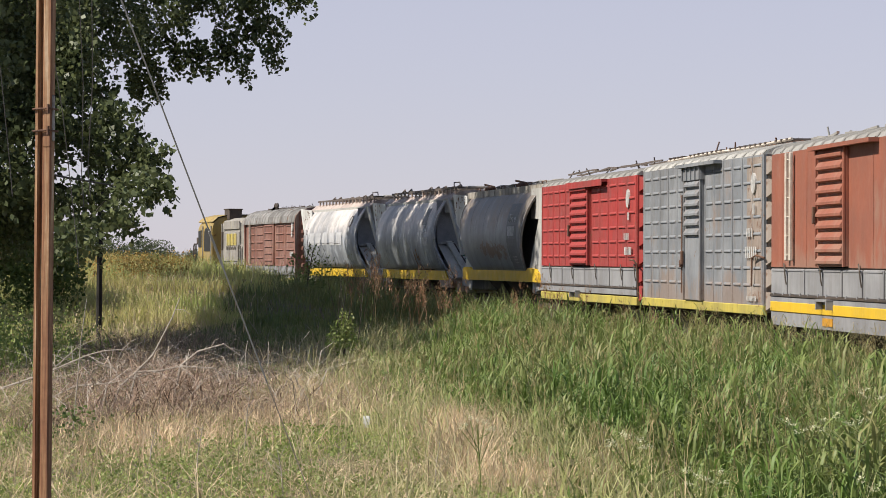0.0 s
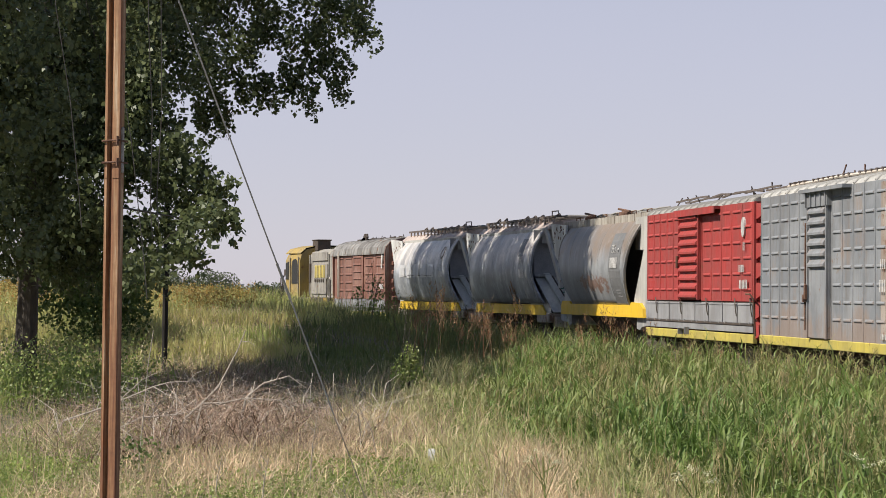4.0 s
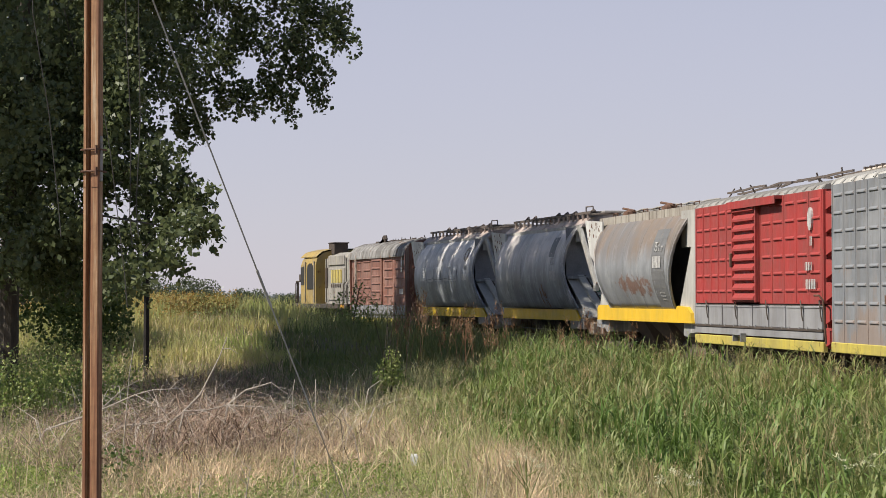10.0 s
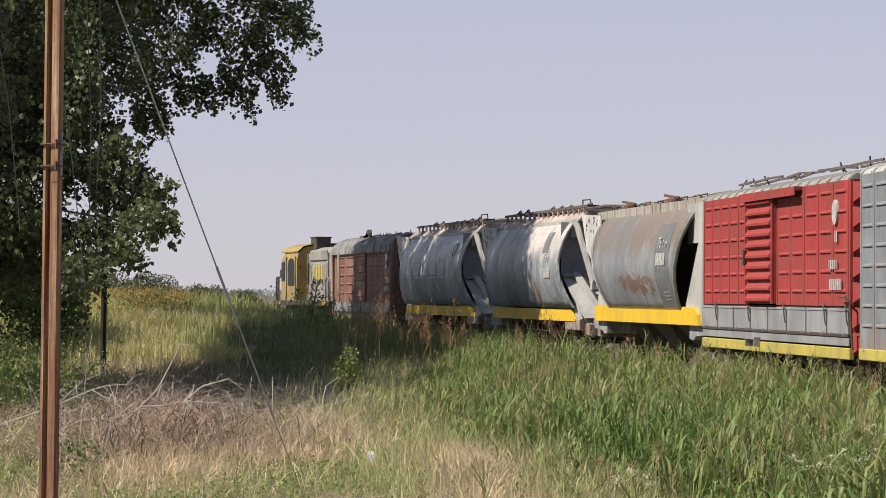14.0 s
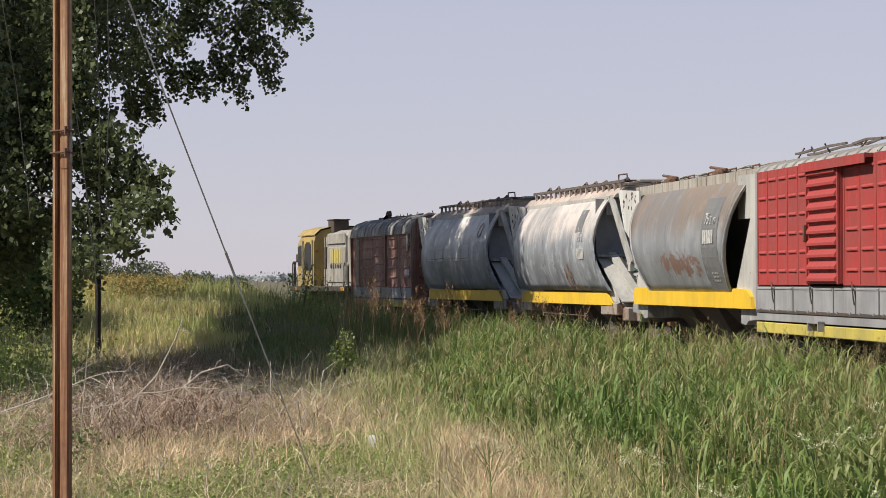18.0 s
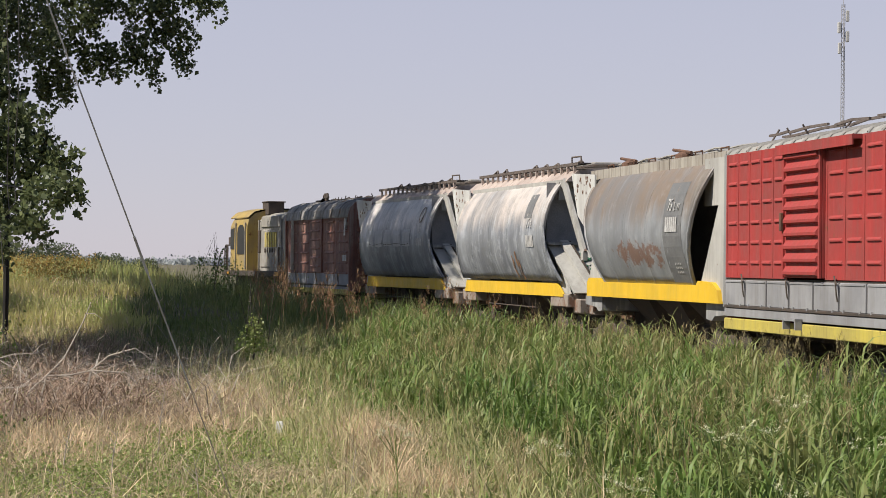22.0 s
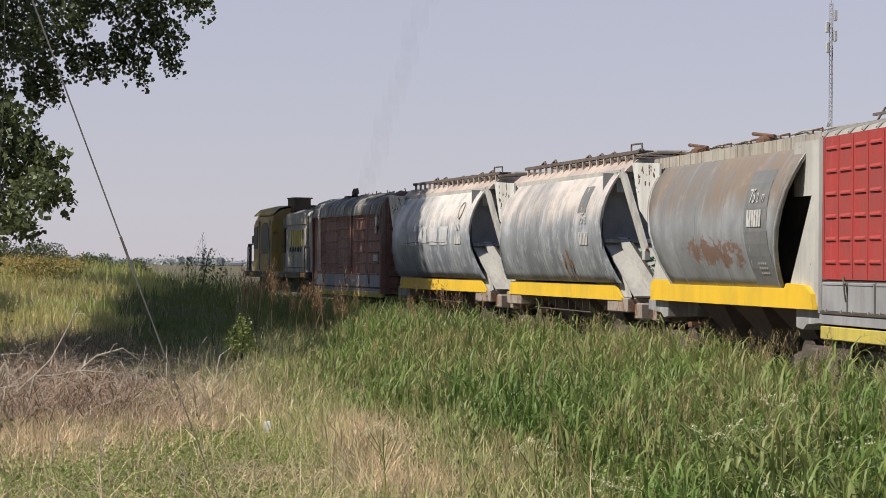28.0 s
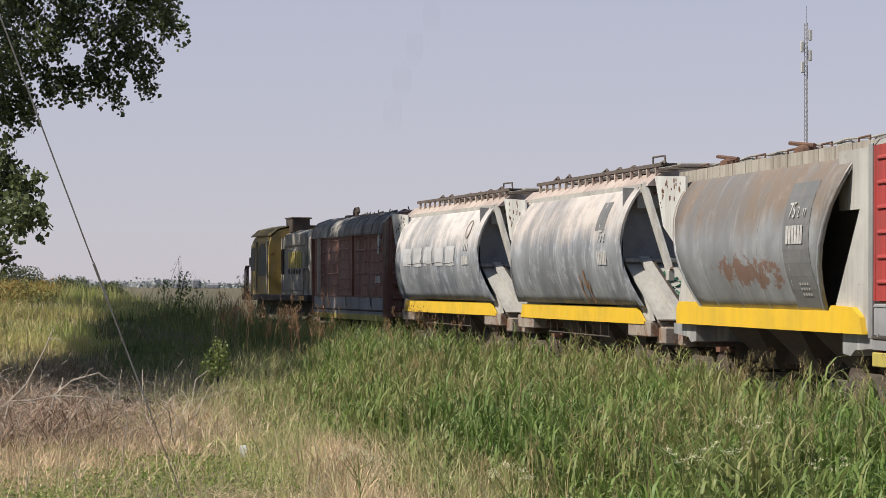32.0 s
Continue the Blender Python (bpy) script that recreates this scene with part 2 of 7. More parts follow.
M = {
    "red": paint("red_paint", (0.35, 0.034, 0.031), (0.28, 0.042, 0.038), rusty=0.63, streak=0.3, pale=(0.42, 0.06, 0.05)),
    "brown": paint("oxide_paint", (0.30, 0.098, 0.058), (0.255, 0.09, 0.058), rusty=0.72, streak=0.22, pale=(0.32, 0.125, 0.08), low=(1.8, 2.5, (0.29, 0.17, 0.125))),
    "oldbrown": paint("faded_oxide", (0.20, 0.080, 0.055), (0.25, 0.13, 0.10), rusty=0.60, streak=0.7, pale=(0.34, 0.27, 0.23), dirt=(0.07, 0.055, 0.05)),
    "oldroof": paint("stained_roof", (0.27, 0.26, 0.25), (0.16, 0.15, 0.14), rusty=0.60, streak=0.85, pale=(0.45, 0.43, 0.41), dirt=(0.07, 0.065, 0.06), rust=(0.20, 0.12, 0.08)),
    "boxgrey": paint("grey_paint", (0.185, 0.197, 0.215), (0.25, 0.262, 0.28), rust=(0.20, 0.135, 0.105), rusty=0.62, streak=0.4, low=(1.1, 2.0, (0.25, 0.18, 0.14))),
    "belt": paint("belt_grey", (0.29, 0.29, 0.30), (0.23, 0.23, 0.24), rusty=0.70, streak=0.3),
    "lime": paint("sill_lime", (0.50, 0.41, 0.075), (0.42, 0.35, 0.08), rusty=0.62, streak=0.3),
    "yellow": paint("sill_yellow", (0.70, 0.44, 0.02), (0.62, 0.40, 0.025), rusty=0.74, streak=0.12, rough=0.5, dents=0.1),
    "silver": paint("hopper_grey", (0.30, 0.30, 0.30), (0.22, 0.225, 0.23), rust=(0.19, 0.10, 0.06), rusty=0.685, streak=0.35, pale=(0.62, 0.60, 0.56), rough=0.5, dents=0.35),
    "skin_pale": hopper_skin("pale_hopper_skin", (0.30, 0.315, 0.34), (0.17, 0.185, 0.215), (0.64, 0.59, 0.55), 2.7, 0.95),
    "skin_silver": hopper_skin("silver_hopper_skin", (0.29, 0.305, 0.325), (0.175, 0.185, 0.205), (0.60, 0.53, 0.48), 2.75, 0.92),
    "skin_brown": hopper_skin("brown_hopper_skin", (0.30, 0.31, 0.325), (0.235, 0.245, 0.255), (0.20, 0.145, 0.10), 2.65, 0.9, 1.0, 0.35),
    "hoproof": paint("hopper_roof", (0.50, 0.42, 0.375), (0.38, 0.31, 0.28), rust=(0.22, 0.12, 0.08), rusty=0.60, streak=0.3),
    "fascia": paint("fascia_board", (0.42, 0.39, 0.34), (0.33, 0.30, 0.26), rusty=0.66, streak=0.75, dirt=(0.15, 0.12, 0.095)),
    "boardgrey": plain("running_board_steel", (0.15, 0.12, 0.105), (0.09, 0.07, 0.06), 6, 0.8, bump=0.3),
    "platform": paint("platform_steel", (0.26, 0.21, 0.175), (0.33, 0.29, 0.25), rust=(0.19, 0.10, 0.06), rusty=0.52, streak=0.3),
    "tanpatch": paint("tan_patch", (0.36, 0.31, 0.27), (0.27, 0.215, 0.18), rust=(0.19, 0.11, 0.075), rusty=0.56, streak=0.4),
    "blockwhite": paint("block_white", (0.48, 0.48, 0.49), (0.38, 0.38, 0.39), rusty=0.75, streak=0.45, dirt=(0.30, 0.30, 0.30)),
    "rustrun": plain("rust_run", (0.30, 0.17, 0.09), (0.20, 0.11, 0.065), 4, 0.8, stretch=(1, 1, 0.3)),
    "grilleyellow": paint("grille_yellow", (0.50, 0.40, 0.10), (0.42, 0.36, 0.14), rusty=0.62, streak=0.5),
    "hopwhite": paint("hopper_white", (0.46, 0.45, 0.42), (0.37, 0.36, 0.34), rust=(0.16, 0.08, 0.05), rusty=0.64, streak=0.35),
    "gusset": paint("gusset_white", (0.58, 0.58, 0.56), (0.50, 0.49, 0.47), rust=(0.16, 0.08, 0.05), rusty=0.66, streak=0.3),
    "scrawl": plain("green_scrawl", (0.03, 0.12, 0.07), (0.04, 0.15, 0.09), 9, 0.6),
    "roofgrey": paint("roof_grey", (0.33, 0.32, 0.30), (0.26, 0.25, 0.235), rusty=0.60, streak=0.3, rust=(0.22, 0.14, 0.10)),
    "locoyellow": paint("loco_yellow", (0.36, 0.25, 0.065), (0.28, 0.21, 0.09), rusty=0.60, streak=0.3),
    "locogrey": paint("loco_grey", (0.31, 0.29, 0.26), (0.19, 0.18, 0.165), rusty=0.62, streak=0.55, pale=(0.42, 0.38, 0.22)),
    "dark": plain("underframe", (0.05, 0.042, 0.037), (0.085, 0.06, 0.045), 3, 0.85),
    "rusty": plain("rusty_steel", (0.17, 0.085, 0.05), (0.10, 0.055, 0.04), 5, 0.85, bump=0.4),
    "greased": plain("bogie_steel", (0.13, 0.105, 0.085), (0.065, 0.052, 0.042), 5, 0.75, bump=0.3),
    "steel": plain("worn_steel", (0.30, 0.28, 0.26), (0.18, 0.15, 0.13), 6, 0.4, 0.7),
    "white": plain("white_marking", (0.62, 0.61, 0.59), (0.38, 0.37, 0.36), 8, 0.6),
    "cream": plain("cream_ladder", (0.66, 0.60, 0.52), (0.5, 0.42, 0.35), 5, 0.6),
    "hole": plain("dark_inside", (0.30, 0.30, 0.31), (0.24, 0.24, 0.25), 3, 0.85),
    "panelgrey": plain("stencil_grey", (0.15, 0.152, 0.155), (0.19, 0.19, 0.19), 3, 0.6),
    "glass": plain("cab_glass", (0.018, 0.017, 0.015), (0.026, 0.024, 0.02), 2, 0.6, bump=0.0),
    "orange": plain("orange_plate", (0.65, 0.30, 0.02), (0.5, 0.26, 0.03), 5, 0.5),
    "bark": plain("bark", (0.10, 0.082, 0.066), (0.06, 0.05, 0.04), 9, 0.9, bump=0.7, stretch=(1, 1, 0.25)),
    "drywood": plain("dry_wood", (0.50, 0.44, 0.37), (0.34, 0.29, 0.24), 9, 0.85),
    "wire": plain("wire", (0.50, 0.49, 0.47), (0.38, 0.37, 0.35), 8, 0.5),
    "darkwire": plain("dark_wire", (0.10, 0.09, 0.08), (0.07, 0.065, 0.06), 8, 0.6),
    "post": plain("dark_post", (0.018, 0.014, 0.012), (0.012, 0.010, 0.009), 7, 0.85),
    "feather": plain("dark_feather", (0.13, 0.12, 0.11), (0.09, 0.08, 0.075), 9, 0.8),
    "ballast": plain("ballast", (0.20, 0.18, 0.16), (0.12, 0.11, 0.10), 9, 0.95, bump=0.8),
    "sleeper": plain("sleeper_wood", (0.12, 0.10, 0.085), (0.08, 0.065, 0.055), 6, 0.9),
    "paper": plain("litter", (0.8, 0.79, 0.76), (0.7, 0.69, 0.66), 20, 0.6),
    "mast": plain("mast_steel", (0.34, 0.33, 0.34), (0.30, 0.30, 0.31), 2, 0.6),
    "lush": leafy("lush_grass", (0.075, 0.155, 0.03), (0.15, 0.24, 0.055), (0.30, 0.35, 0.14), (0.105, 0.19, 0.04), back=0.30, rough=0.5, dry=(0.34, 0.29, 0.14), drift=((0.075, 0.16, 0.035), (0.17, 0.25, 0.06), (0.28, 0.28, 0.10)), clump=0.8),
    "short": leafy("short_grass", (0.19, 0.29, 0.065), (0.30, 0.38, 0.10), (0.46, 0.46, 0.20), (0.22, 0.31, 0.08), dry=(0.52, 0.46, 0.27), clump=0.8),
    "clover": leafy("clover_leaves", (0.17, 0.27, 0.06), (0.26, 0.34, 0.09), (0.37, 0.41, 0.15), (0.20, 0.29, 0.07), rough=0.42, dry=(0.38, 0.37, 0.17)),
    "meadow": leafy("meadow_grass", (0.30, 0.36, 0.11), (0.44, 0.46, 0.19), (0.66, 0.58, 0.36), (0.22, 0.30, 0.08), dry=(0.66, 0.54, 0.37), drift=((0.26, 0.35, 0.09), (0.46, 0.46, 0.19), (0.62, 0.52, 0.33)), clump=0.8),
    "straw": leafy("straw", (0.62, 0.47, 0.33), (0.78, 0.63, 0.47), (0.42, 0.31, 0.22), (0.68, 0.53, 0.40), back=0.25, rough=0.7, clump=0.75),
    "seed": leafy("seed_heads", (0.42, 0.34, 0.19), (0.36, 0.31, 0.16), (0.44, 0.33, 0.20), back=0.3),
    "weed": leafy("weeds", (0.33, 0.38, 0.12), (0.46, 0.49, 0.17), (0.58, 0.53, 0.25), (0.36, 0.41, 0.13), back=0.45, dry=(0.62, 0.52, 0.30), drift=((0.26, 0.36, 0.11), (0.52, 0.53, 0.18), (0.58, 0.44, 0.17)), clump=0.35),
    # darker copy of the weeds' green, with the bank's shade put into it
    "shadegreen": leafy("bank_green_shaded", (0.11, 0.155, 0.05), (0.16, 0.21, 0.07), (0.24, 0.27, 0.11), (0.13, 0.18, 0.055), dry=(0.26, 0.24, 0.12)),
    "rustweed": leafy("rust_weeds", (0.33, 0.17, 0.11), (0.40, 0.24, 0.15), (0.26, 0.15, 0.10), (0.36, 0.27, 0.16)),
    "leaf": leafy("tree_leaves", (0.084, 0.108, 0.054), (0.108, 0.134, 0.064), (0.155, 0.178, 0.084), (0.090, 0.116, 0.056), back=0.34, rough=0.42, clump=0.4),
    "bushleaf": leafy("bush_leaves", (0.13, 0.185, 0.065), (0.18, 0.235, 0.085), (0.10, 0.15, 0.05)),
    "goldenrod": leafy("goldenrod", (0.44, 0.26, 0.09), (0.42, 0.30, 0.10), (0.36, 0.28, 0.10)),
    "farleaf": leafy("far_leaves", (0.12, 0.14, 0.085), (0.15, 0.17, 0.105), (0.10, 0.12, 0.075), back=0.25, clump=0.4),
    # blue-grey leaves: the haze of the far air is mixed into their colour
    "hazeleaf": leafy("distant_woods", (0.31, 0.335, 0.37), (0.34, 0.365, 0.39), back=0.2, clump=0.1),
    "umbel": leafy("white_umbels", (0.72, 0.70, 0.50), (0.80, 0.78, 0.60), (0.6, 0.60, 0.40)),
}


# ---- small mesh kit ----
class Kit:
    """Gathers boxes, tubes and sheets into one mesh."""

    def __init__(self):
        self.v, self.f = [], []

    def add(self, verts, faces):
        k = len(self.v)
        self.v += [tuple(p) for p in verts]
        self.f += [tuple(i + k for i in f) for f in faces]
        return self

    def pieces(self):
        """The separate pieces gathered so far, each a kit of its own."""
        root = list(range(len(self.v)))

        def find(i):
            while root[i] != i:
                i = root[i]
            return i

        for f in self.f:
            for i in f[1:]:
                a, b = sorted((find(f[0]), find(i)))
                root[b] = a
        sets = {}
        for f in self.f:
            sets.setdefault(find(f[0]), []).append(f)
        out = []
        for fs in sets.values():
            ids = sorted({i for f in fs for i in f})
            num = {i: j for j, i in enumerate(ids)}
            out.append(Kit().add([self.v[i] for i in ids], [tuple(num[i] for i in f) for f in fs]))
        return out

    def box(self, x0, x1, y0, y1, z0, z1, bev=0.0):
        if bev <= 0:
            p = [(x, y, z) for z in (z0, z1) for x, y in ((x0, y0), (x1, y0), (x1, y1), (x0, y1))]
            return self.add(p, [(3, 2, 1, 0), (4, 5, 6, 7), (0, 1, 5, 4), (1, 2, 6, 5), (2, 3, 7, 6), (3, 0, 4, 7)])
        b = min(bev, (x1 - x0) / 3, (y1 - y0) / 3, (z1 - z0) / 3)
        rings = []
        for z, d in ((z0, b), (z0 + b, 0), (z1 - b, 0), (z1, b)):
            a0, a1, c0, c1 = x0 + d, x1 - d, y0 + d, y1 - d
            rings.append([(a0 + b, c0, z), (a1 - b, c0, z), (a1, c0 + b, z), (a1, c1 - b, z), (a1 - b, c1, z), (a0 + b, c1, z), (a0, c1 - b, z), (a0, c0 + b, z)])
        return self.loft(rings)

    def loft(self, rings, caps=True, closed=True):
        n = len(rings[0])
        k = len(self.v)
        self.v += [tuple(p) for r in rings for p in r]
        for i in range(len(rings) - 1):
            for j in range(n if closed else n - 1):
                a, b = k + i * n + j, k + i * n + (j + 1) % n
                self.f.append((a, b, b + n, a + n))
        if caps:
            self.f.append(tuple(k + j for j in reversed(range(n))))
            self.f.append(tuple(k + (len(rings) - 1) * n + j for j in range(n)))
        return self

    def tube(self, path, r, n=6, r_end=None):
        path = [Vector(p) for p in path]
        rings = []
        for i, p in enumerate(path):
            d = (path[min(i + 1, len(path) - 1)] - path[max(i - 1, 0)]).normalized()
            u = d.orthogonal().normalized() if i == 0 else (u - d * u.dot(d)).normalized()
            w = d.cross(u)
            rr = r if r_end is None else r + (r_end - r) * i / (len(path) - 1)
            rings.append([p + (u * math.cos(a) + w * math.sin(a)) * rr for a in [2 * math.pi * j / n for j in range(n)]])
        return self.loft(rings)

    def prism(self, outline, y0, y1):
        """An outline in x and z, thick from y0 to y1."""
        return self.loft([[(x, y1, z) for x, z in outline], [(x, y0, z) for x, z in outline]])

    def disc(self, c, r, width, n=16, axis=1, hub=None):
        rings = []
        prof = hub or [(0.0, r), (width, r)]
        for off, rad in prof:
            ring = []
            for j in range(n):
                a = 2 * math.pi * j / n
                q = [math.cos(a) * rad, math.sin(a) * rad]
                q.insert(axis, off)
                ring.append((c[0] + q[0], c[1] + q[1], c[2] + q[2]))
            rings.append(ring)
        return self.loft(rings)

    def sheet(self, outline, along, thick=0.0):
        """An open line of (y, z) swept along x from along[0] to along[-1]."""
        return self.loft([[(x, y, z) for y, z in outline] for x in along], caps=False, closed=False)


def mesh_of(name, kit, material, smooth=False):
    me = bpy.data.meshes.new(name)
    me.from_pydata(kit.v, [], kit.f)
    me.materials.append(material)
    if smooth:
        for p in me.polygons:
            p.use_smooth = True
    me.update()
    return me


def part(name, kit, material, parent, label="", smooth=False, at=None):
    ob = new(name, kit if isinstance(kit, bpy.types.Mesh) else mesh_of(name, kit, material, smooth))
    ob.parent = parent
    if at is not None:
        ob.matrix_basis = at
    return tagged(ob, label)


def thing(name, label, category, group="", kind="", at=None):
    ob = new(name)
    ob.empty_display_size = 0.2
    if at is not None:
        ob.matrix_basis = at
    return tagged(ob, label, category, group, kind)


def solo(name, kit, material, label, category, group="", kind="", smooth=False):
    return tagged(new(name, mesh_of(name, kit, material, smooth)), label, category, group, kind)


def quick(name, verts, quads, material):
    """A mesh out of number arrays: verts (n, 3), quads (m, 4)."""
    me = bpy.data.meshes.new(name)
    nv, nf = len(verts), len(quads)
    me.vertices.add(nv)
    me.vertices.foreach_set("co", np.ascontiguousarray(verts, dtype=np.float32).ravel())
    me.loops.add(nf * 4)
    me.loops.foreach_set("vertex_index", np.ascontiguousarray(quads, dtype=np.int32).ravel())
    me.polygons.add(nf)
    me.polygons.foreach_set("loop_start", np.arange(0, nf * 4, 4, dtype=np.int32))
    me.polygons.foreach_set("loop_total", np.full(nf, 4, dtype=np.int32))
    me.materials.append(material)
    me.update(calc_edges=True)
    return me


# ---- the line of the rails ----
BEND, HEAD, START = -0.00251, 0.2107, (0.7927, 80.0)
S_NEAR, S_FAR = 62.0, -150.0
HALF = 1.5


def heading(s):
    return HEAD + BEND * min(max(s, S_FAR), S_NEAR)


def rail_side(s):
    """Where the wagons' near side runs: x, y at the way s along the line, growing towards the camera."""
    c = min(max(s, S_FAR), S_NEAR)
    h, k = HEAD + BEND * c / 2, BEND * c / 2
    q = c * (math.sin(k) / k if abs(k) > 1e-9 else 1.0)
    x, y = START[0] + q * math.sin(h), START[1] - q * math.cos(h)
    e, a = s - c, heading(c)
    return x + e * math.sin(a), y - e * math.cos(a)


def on_line(s, w=HALF, z=0.0):
    x, y = rail_side(s)
    a = heading(s)
    return Vector((x + w * math.cos(a), y + w * math.sin(a), z))


def car_pose(s, base=3.6):
    """A vehicle whose middle is at s, standing on two bogies."""
    a, b = on_line(s - base), on_line(s + base)
    d = b - a
    m = (a + b) / 2
    return pose(m.x, m.y, 0, 0, 0, math.degrees(math.atan2(d.y, d.x)))


def rolled(t):
    """How far the train has come at t seconds."""
    return float(np.interp(t, ROLL_T, ROLL_D))


ROLL_T = (0, 2, 4, 6.5, 8, 10, 12, 13, 15.5, 16.5, 17.5, 18.5, 20, 22, 24, 26.5, 28, 30, 32)
ROLL_D = (-15.28, -12.88, -10.5, -7.49, -5.73, -3.46, -1.13, 0.0, 2.76, 4.0, 5.33, 6.5, 8.06, 10.02, 12.02, 14.75, 16.28, 18.09, 19.84)


# ---- ground ----
def bed(x, y):
    """Distance to the line's middle, by a near enough search."""
    s = (80.0 - y)
    for _ in range(3):
        p = on_line(s)
        a = heading(s)
        s += (x - p.x) * math.sin(a) - (y - p.y) * math.cos(a)
    p = on_line(s)
    return math.hypot(x - p.x, y - p.y)


def smooth01(v):
    v = min(max(v, 0.0), 1.0)
    return v * v * (3 - 2 * v)


def ground_z(x, y):
    z = 0.35
    drop = 0.45 * smooth01((y - 34) / 26)
    # weedy bank left of the line, further off
    if 40 < y < 190 and -60 < x < 6:
        off = rail_side(80.0 - y)[0] - x
        drop *= 1 - smooth01((off - 4.5) / 3.5)
        z += (1.15 * smooth01((off - 2.2) / 4.5) + 0.12 * smooth01((off - 8.0) / 6.0)) * smooth01((y - 41) / 42) * smooth01((175 - y) / 50) * smooth01((x + 45) / 20)
    z -= drop
    d = abs(bed(x, y)) if -80 < y < 240 and abs(x) < 80 else 99
    z = z * smooth01((d - 1.6) / 2.6) + (-0.28) * (1 - smooth01((d - 1.6) / 2.6))
    z += 0.06 * noise.noise(Vector((x * 0.35, y * 0.35, 0.3))) + 0.02 * noise.noise(Vector((x * 1.7, y * 1.7, 2.3)))
    if y > 170:
        z = z * smooth01((400 - y) / 230) + 0.2 * (1 - smooth01((400 - y) / 230))
    return z


def axis_steps(lo, hi, fine_lo, fine_hi, step, grow=1.35):
    v = list(np.arange(fine_lo, fine_hi + 1e-6, step))
    d, p = step, fine_hi
    while p < hi:
        d *= grow
        p += d
        v.append(p)
    d, p = step, fine_lo
    while p > lo:
        d *= grow
        p -= d
        v.insert(0, p)
    return v


def build_ground():
    xs, ys = axis_steps(-4500, 4500, -22, 18, 0.5), axis_steps(-3000, 4800, 8, 130, 0.8)
    v = np.array([(x, y, ground_z(x, y)) for y in ys for x in xs])
    n = len(xs)
    q = np.array([(j * n + i, j * n + i + 1, (j + 1) * n + i + 1, (j + 1) * n + i) for j in range(len(ys) - 1) for i in range(n - 1)])
    m, nn, l, s = nodes_of("soil")
    a = tex(nn, l, 0.25, 5)
    b = tex(nn, l, 5.0, 5, offset=(4, 1, 0))
    c = mix(nn, l, ramp(nn, l, a, (0.4, 0.0), (0.6, 1.0)), (0.11, 0.088, 0.055), (0.06, 0.07, 0.03))
    c = mix(nn, l, ramp(nn, l, b, (0.35, 0.0), (0.7, 0.7)), c, (0.17, 0.135, 0.085))
    l.new(c, s.inputs["Base Color"])
    s.inputs["Roughness"].default_value = 0.95
    bumpy(nn, l, s, b, 0.6, 0.05)
    ob = new("ground", quick("ground", v, q, m))
    for p in ob.data.polygons:
        p.use_smooth = True
    return tagged(ob, "dry earth with patchy grass beside the railway", "ground", kind="structure")


build_ground()


def build_track():
    ballast, rails = Kit(), None
    steps = np.arange(-140, 110, 2.0)
    prof = [(-2.3, -0.42), (-1.5, -0.17), (1.5, -0.17), (2.3, -0.42)]
    ballast.loft([[tuple(on_line(s, HALF + w, z)) for w, z in prof] for s in steps], caps=False, closed=False)
    solo("track_bed", ballast, M["ballast"], "low stony track bed under the rails", "track bed", kind="structure")
    for side in (-1, 1):
        k = Kit()
        c = side * 0.838 + HALF
        pr = [(-0.07, -0.14), (0.07, -0.14), (0.07, -0.12), (0.012, -0.1), (0.012, -0.04), (0.035, -0.03), (0.035, 0.0), (-0.035, 0.0), (-0.035, -0.03), (-0.012, -0.04), (-0.012, -0.1), (-0.07, -0.12)]
        k.loft([[tuple(on_line(s, c + w, z)) for w, z in pr] for s in steps], closed=True)
        solo("rail", k, M["steel"], "worn steel rail on wooden sleepers", "rail", "rails of the track")
    sl = mesh_of("sleeper", Kit().box(-0.12, 0.12, -1.35, 1.35, -0.28, -0.145, 0.015), M["sleeper"])
    bedding = thing("sleepers", "dark wooden sleepers laid in the track bed", "sleepers", kind="structure")
    for i, s in enumerate(np.arange(-30, 75, 0.62)):
        a = on_line(s)
        part("sleeper", sl, None, bedding, at=pose(a.x, a.y, 0, 0, 0, math.degrees(heading(s)) - 90))


build_track()


# ---- train ----
def wheelset_mesh():
    k = Kit()
    for sd in (-1, 1):
        y = 0.838 * sd
        k.disc((0, y, 0), 0.43, 0, 20, hub=[(-0.07 * sd, 0.10), (-0.07 * sd, 0.36), (-0.06 * sd, 0.43), (0.06 * sd, 0.425), (0.075 * sd, 0.465), (0.09 * sd, 0.455), (0.09 * sd, 0.10)][:: sd])
    k.disc((0, -1.02, 0), 0.08, 2.04, 10)
    return mesh_of("wheelset", k, M["dark"])


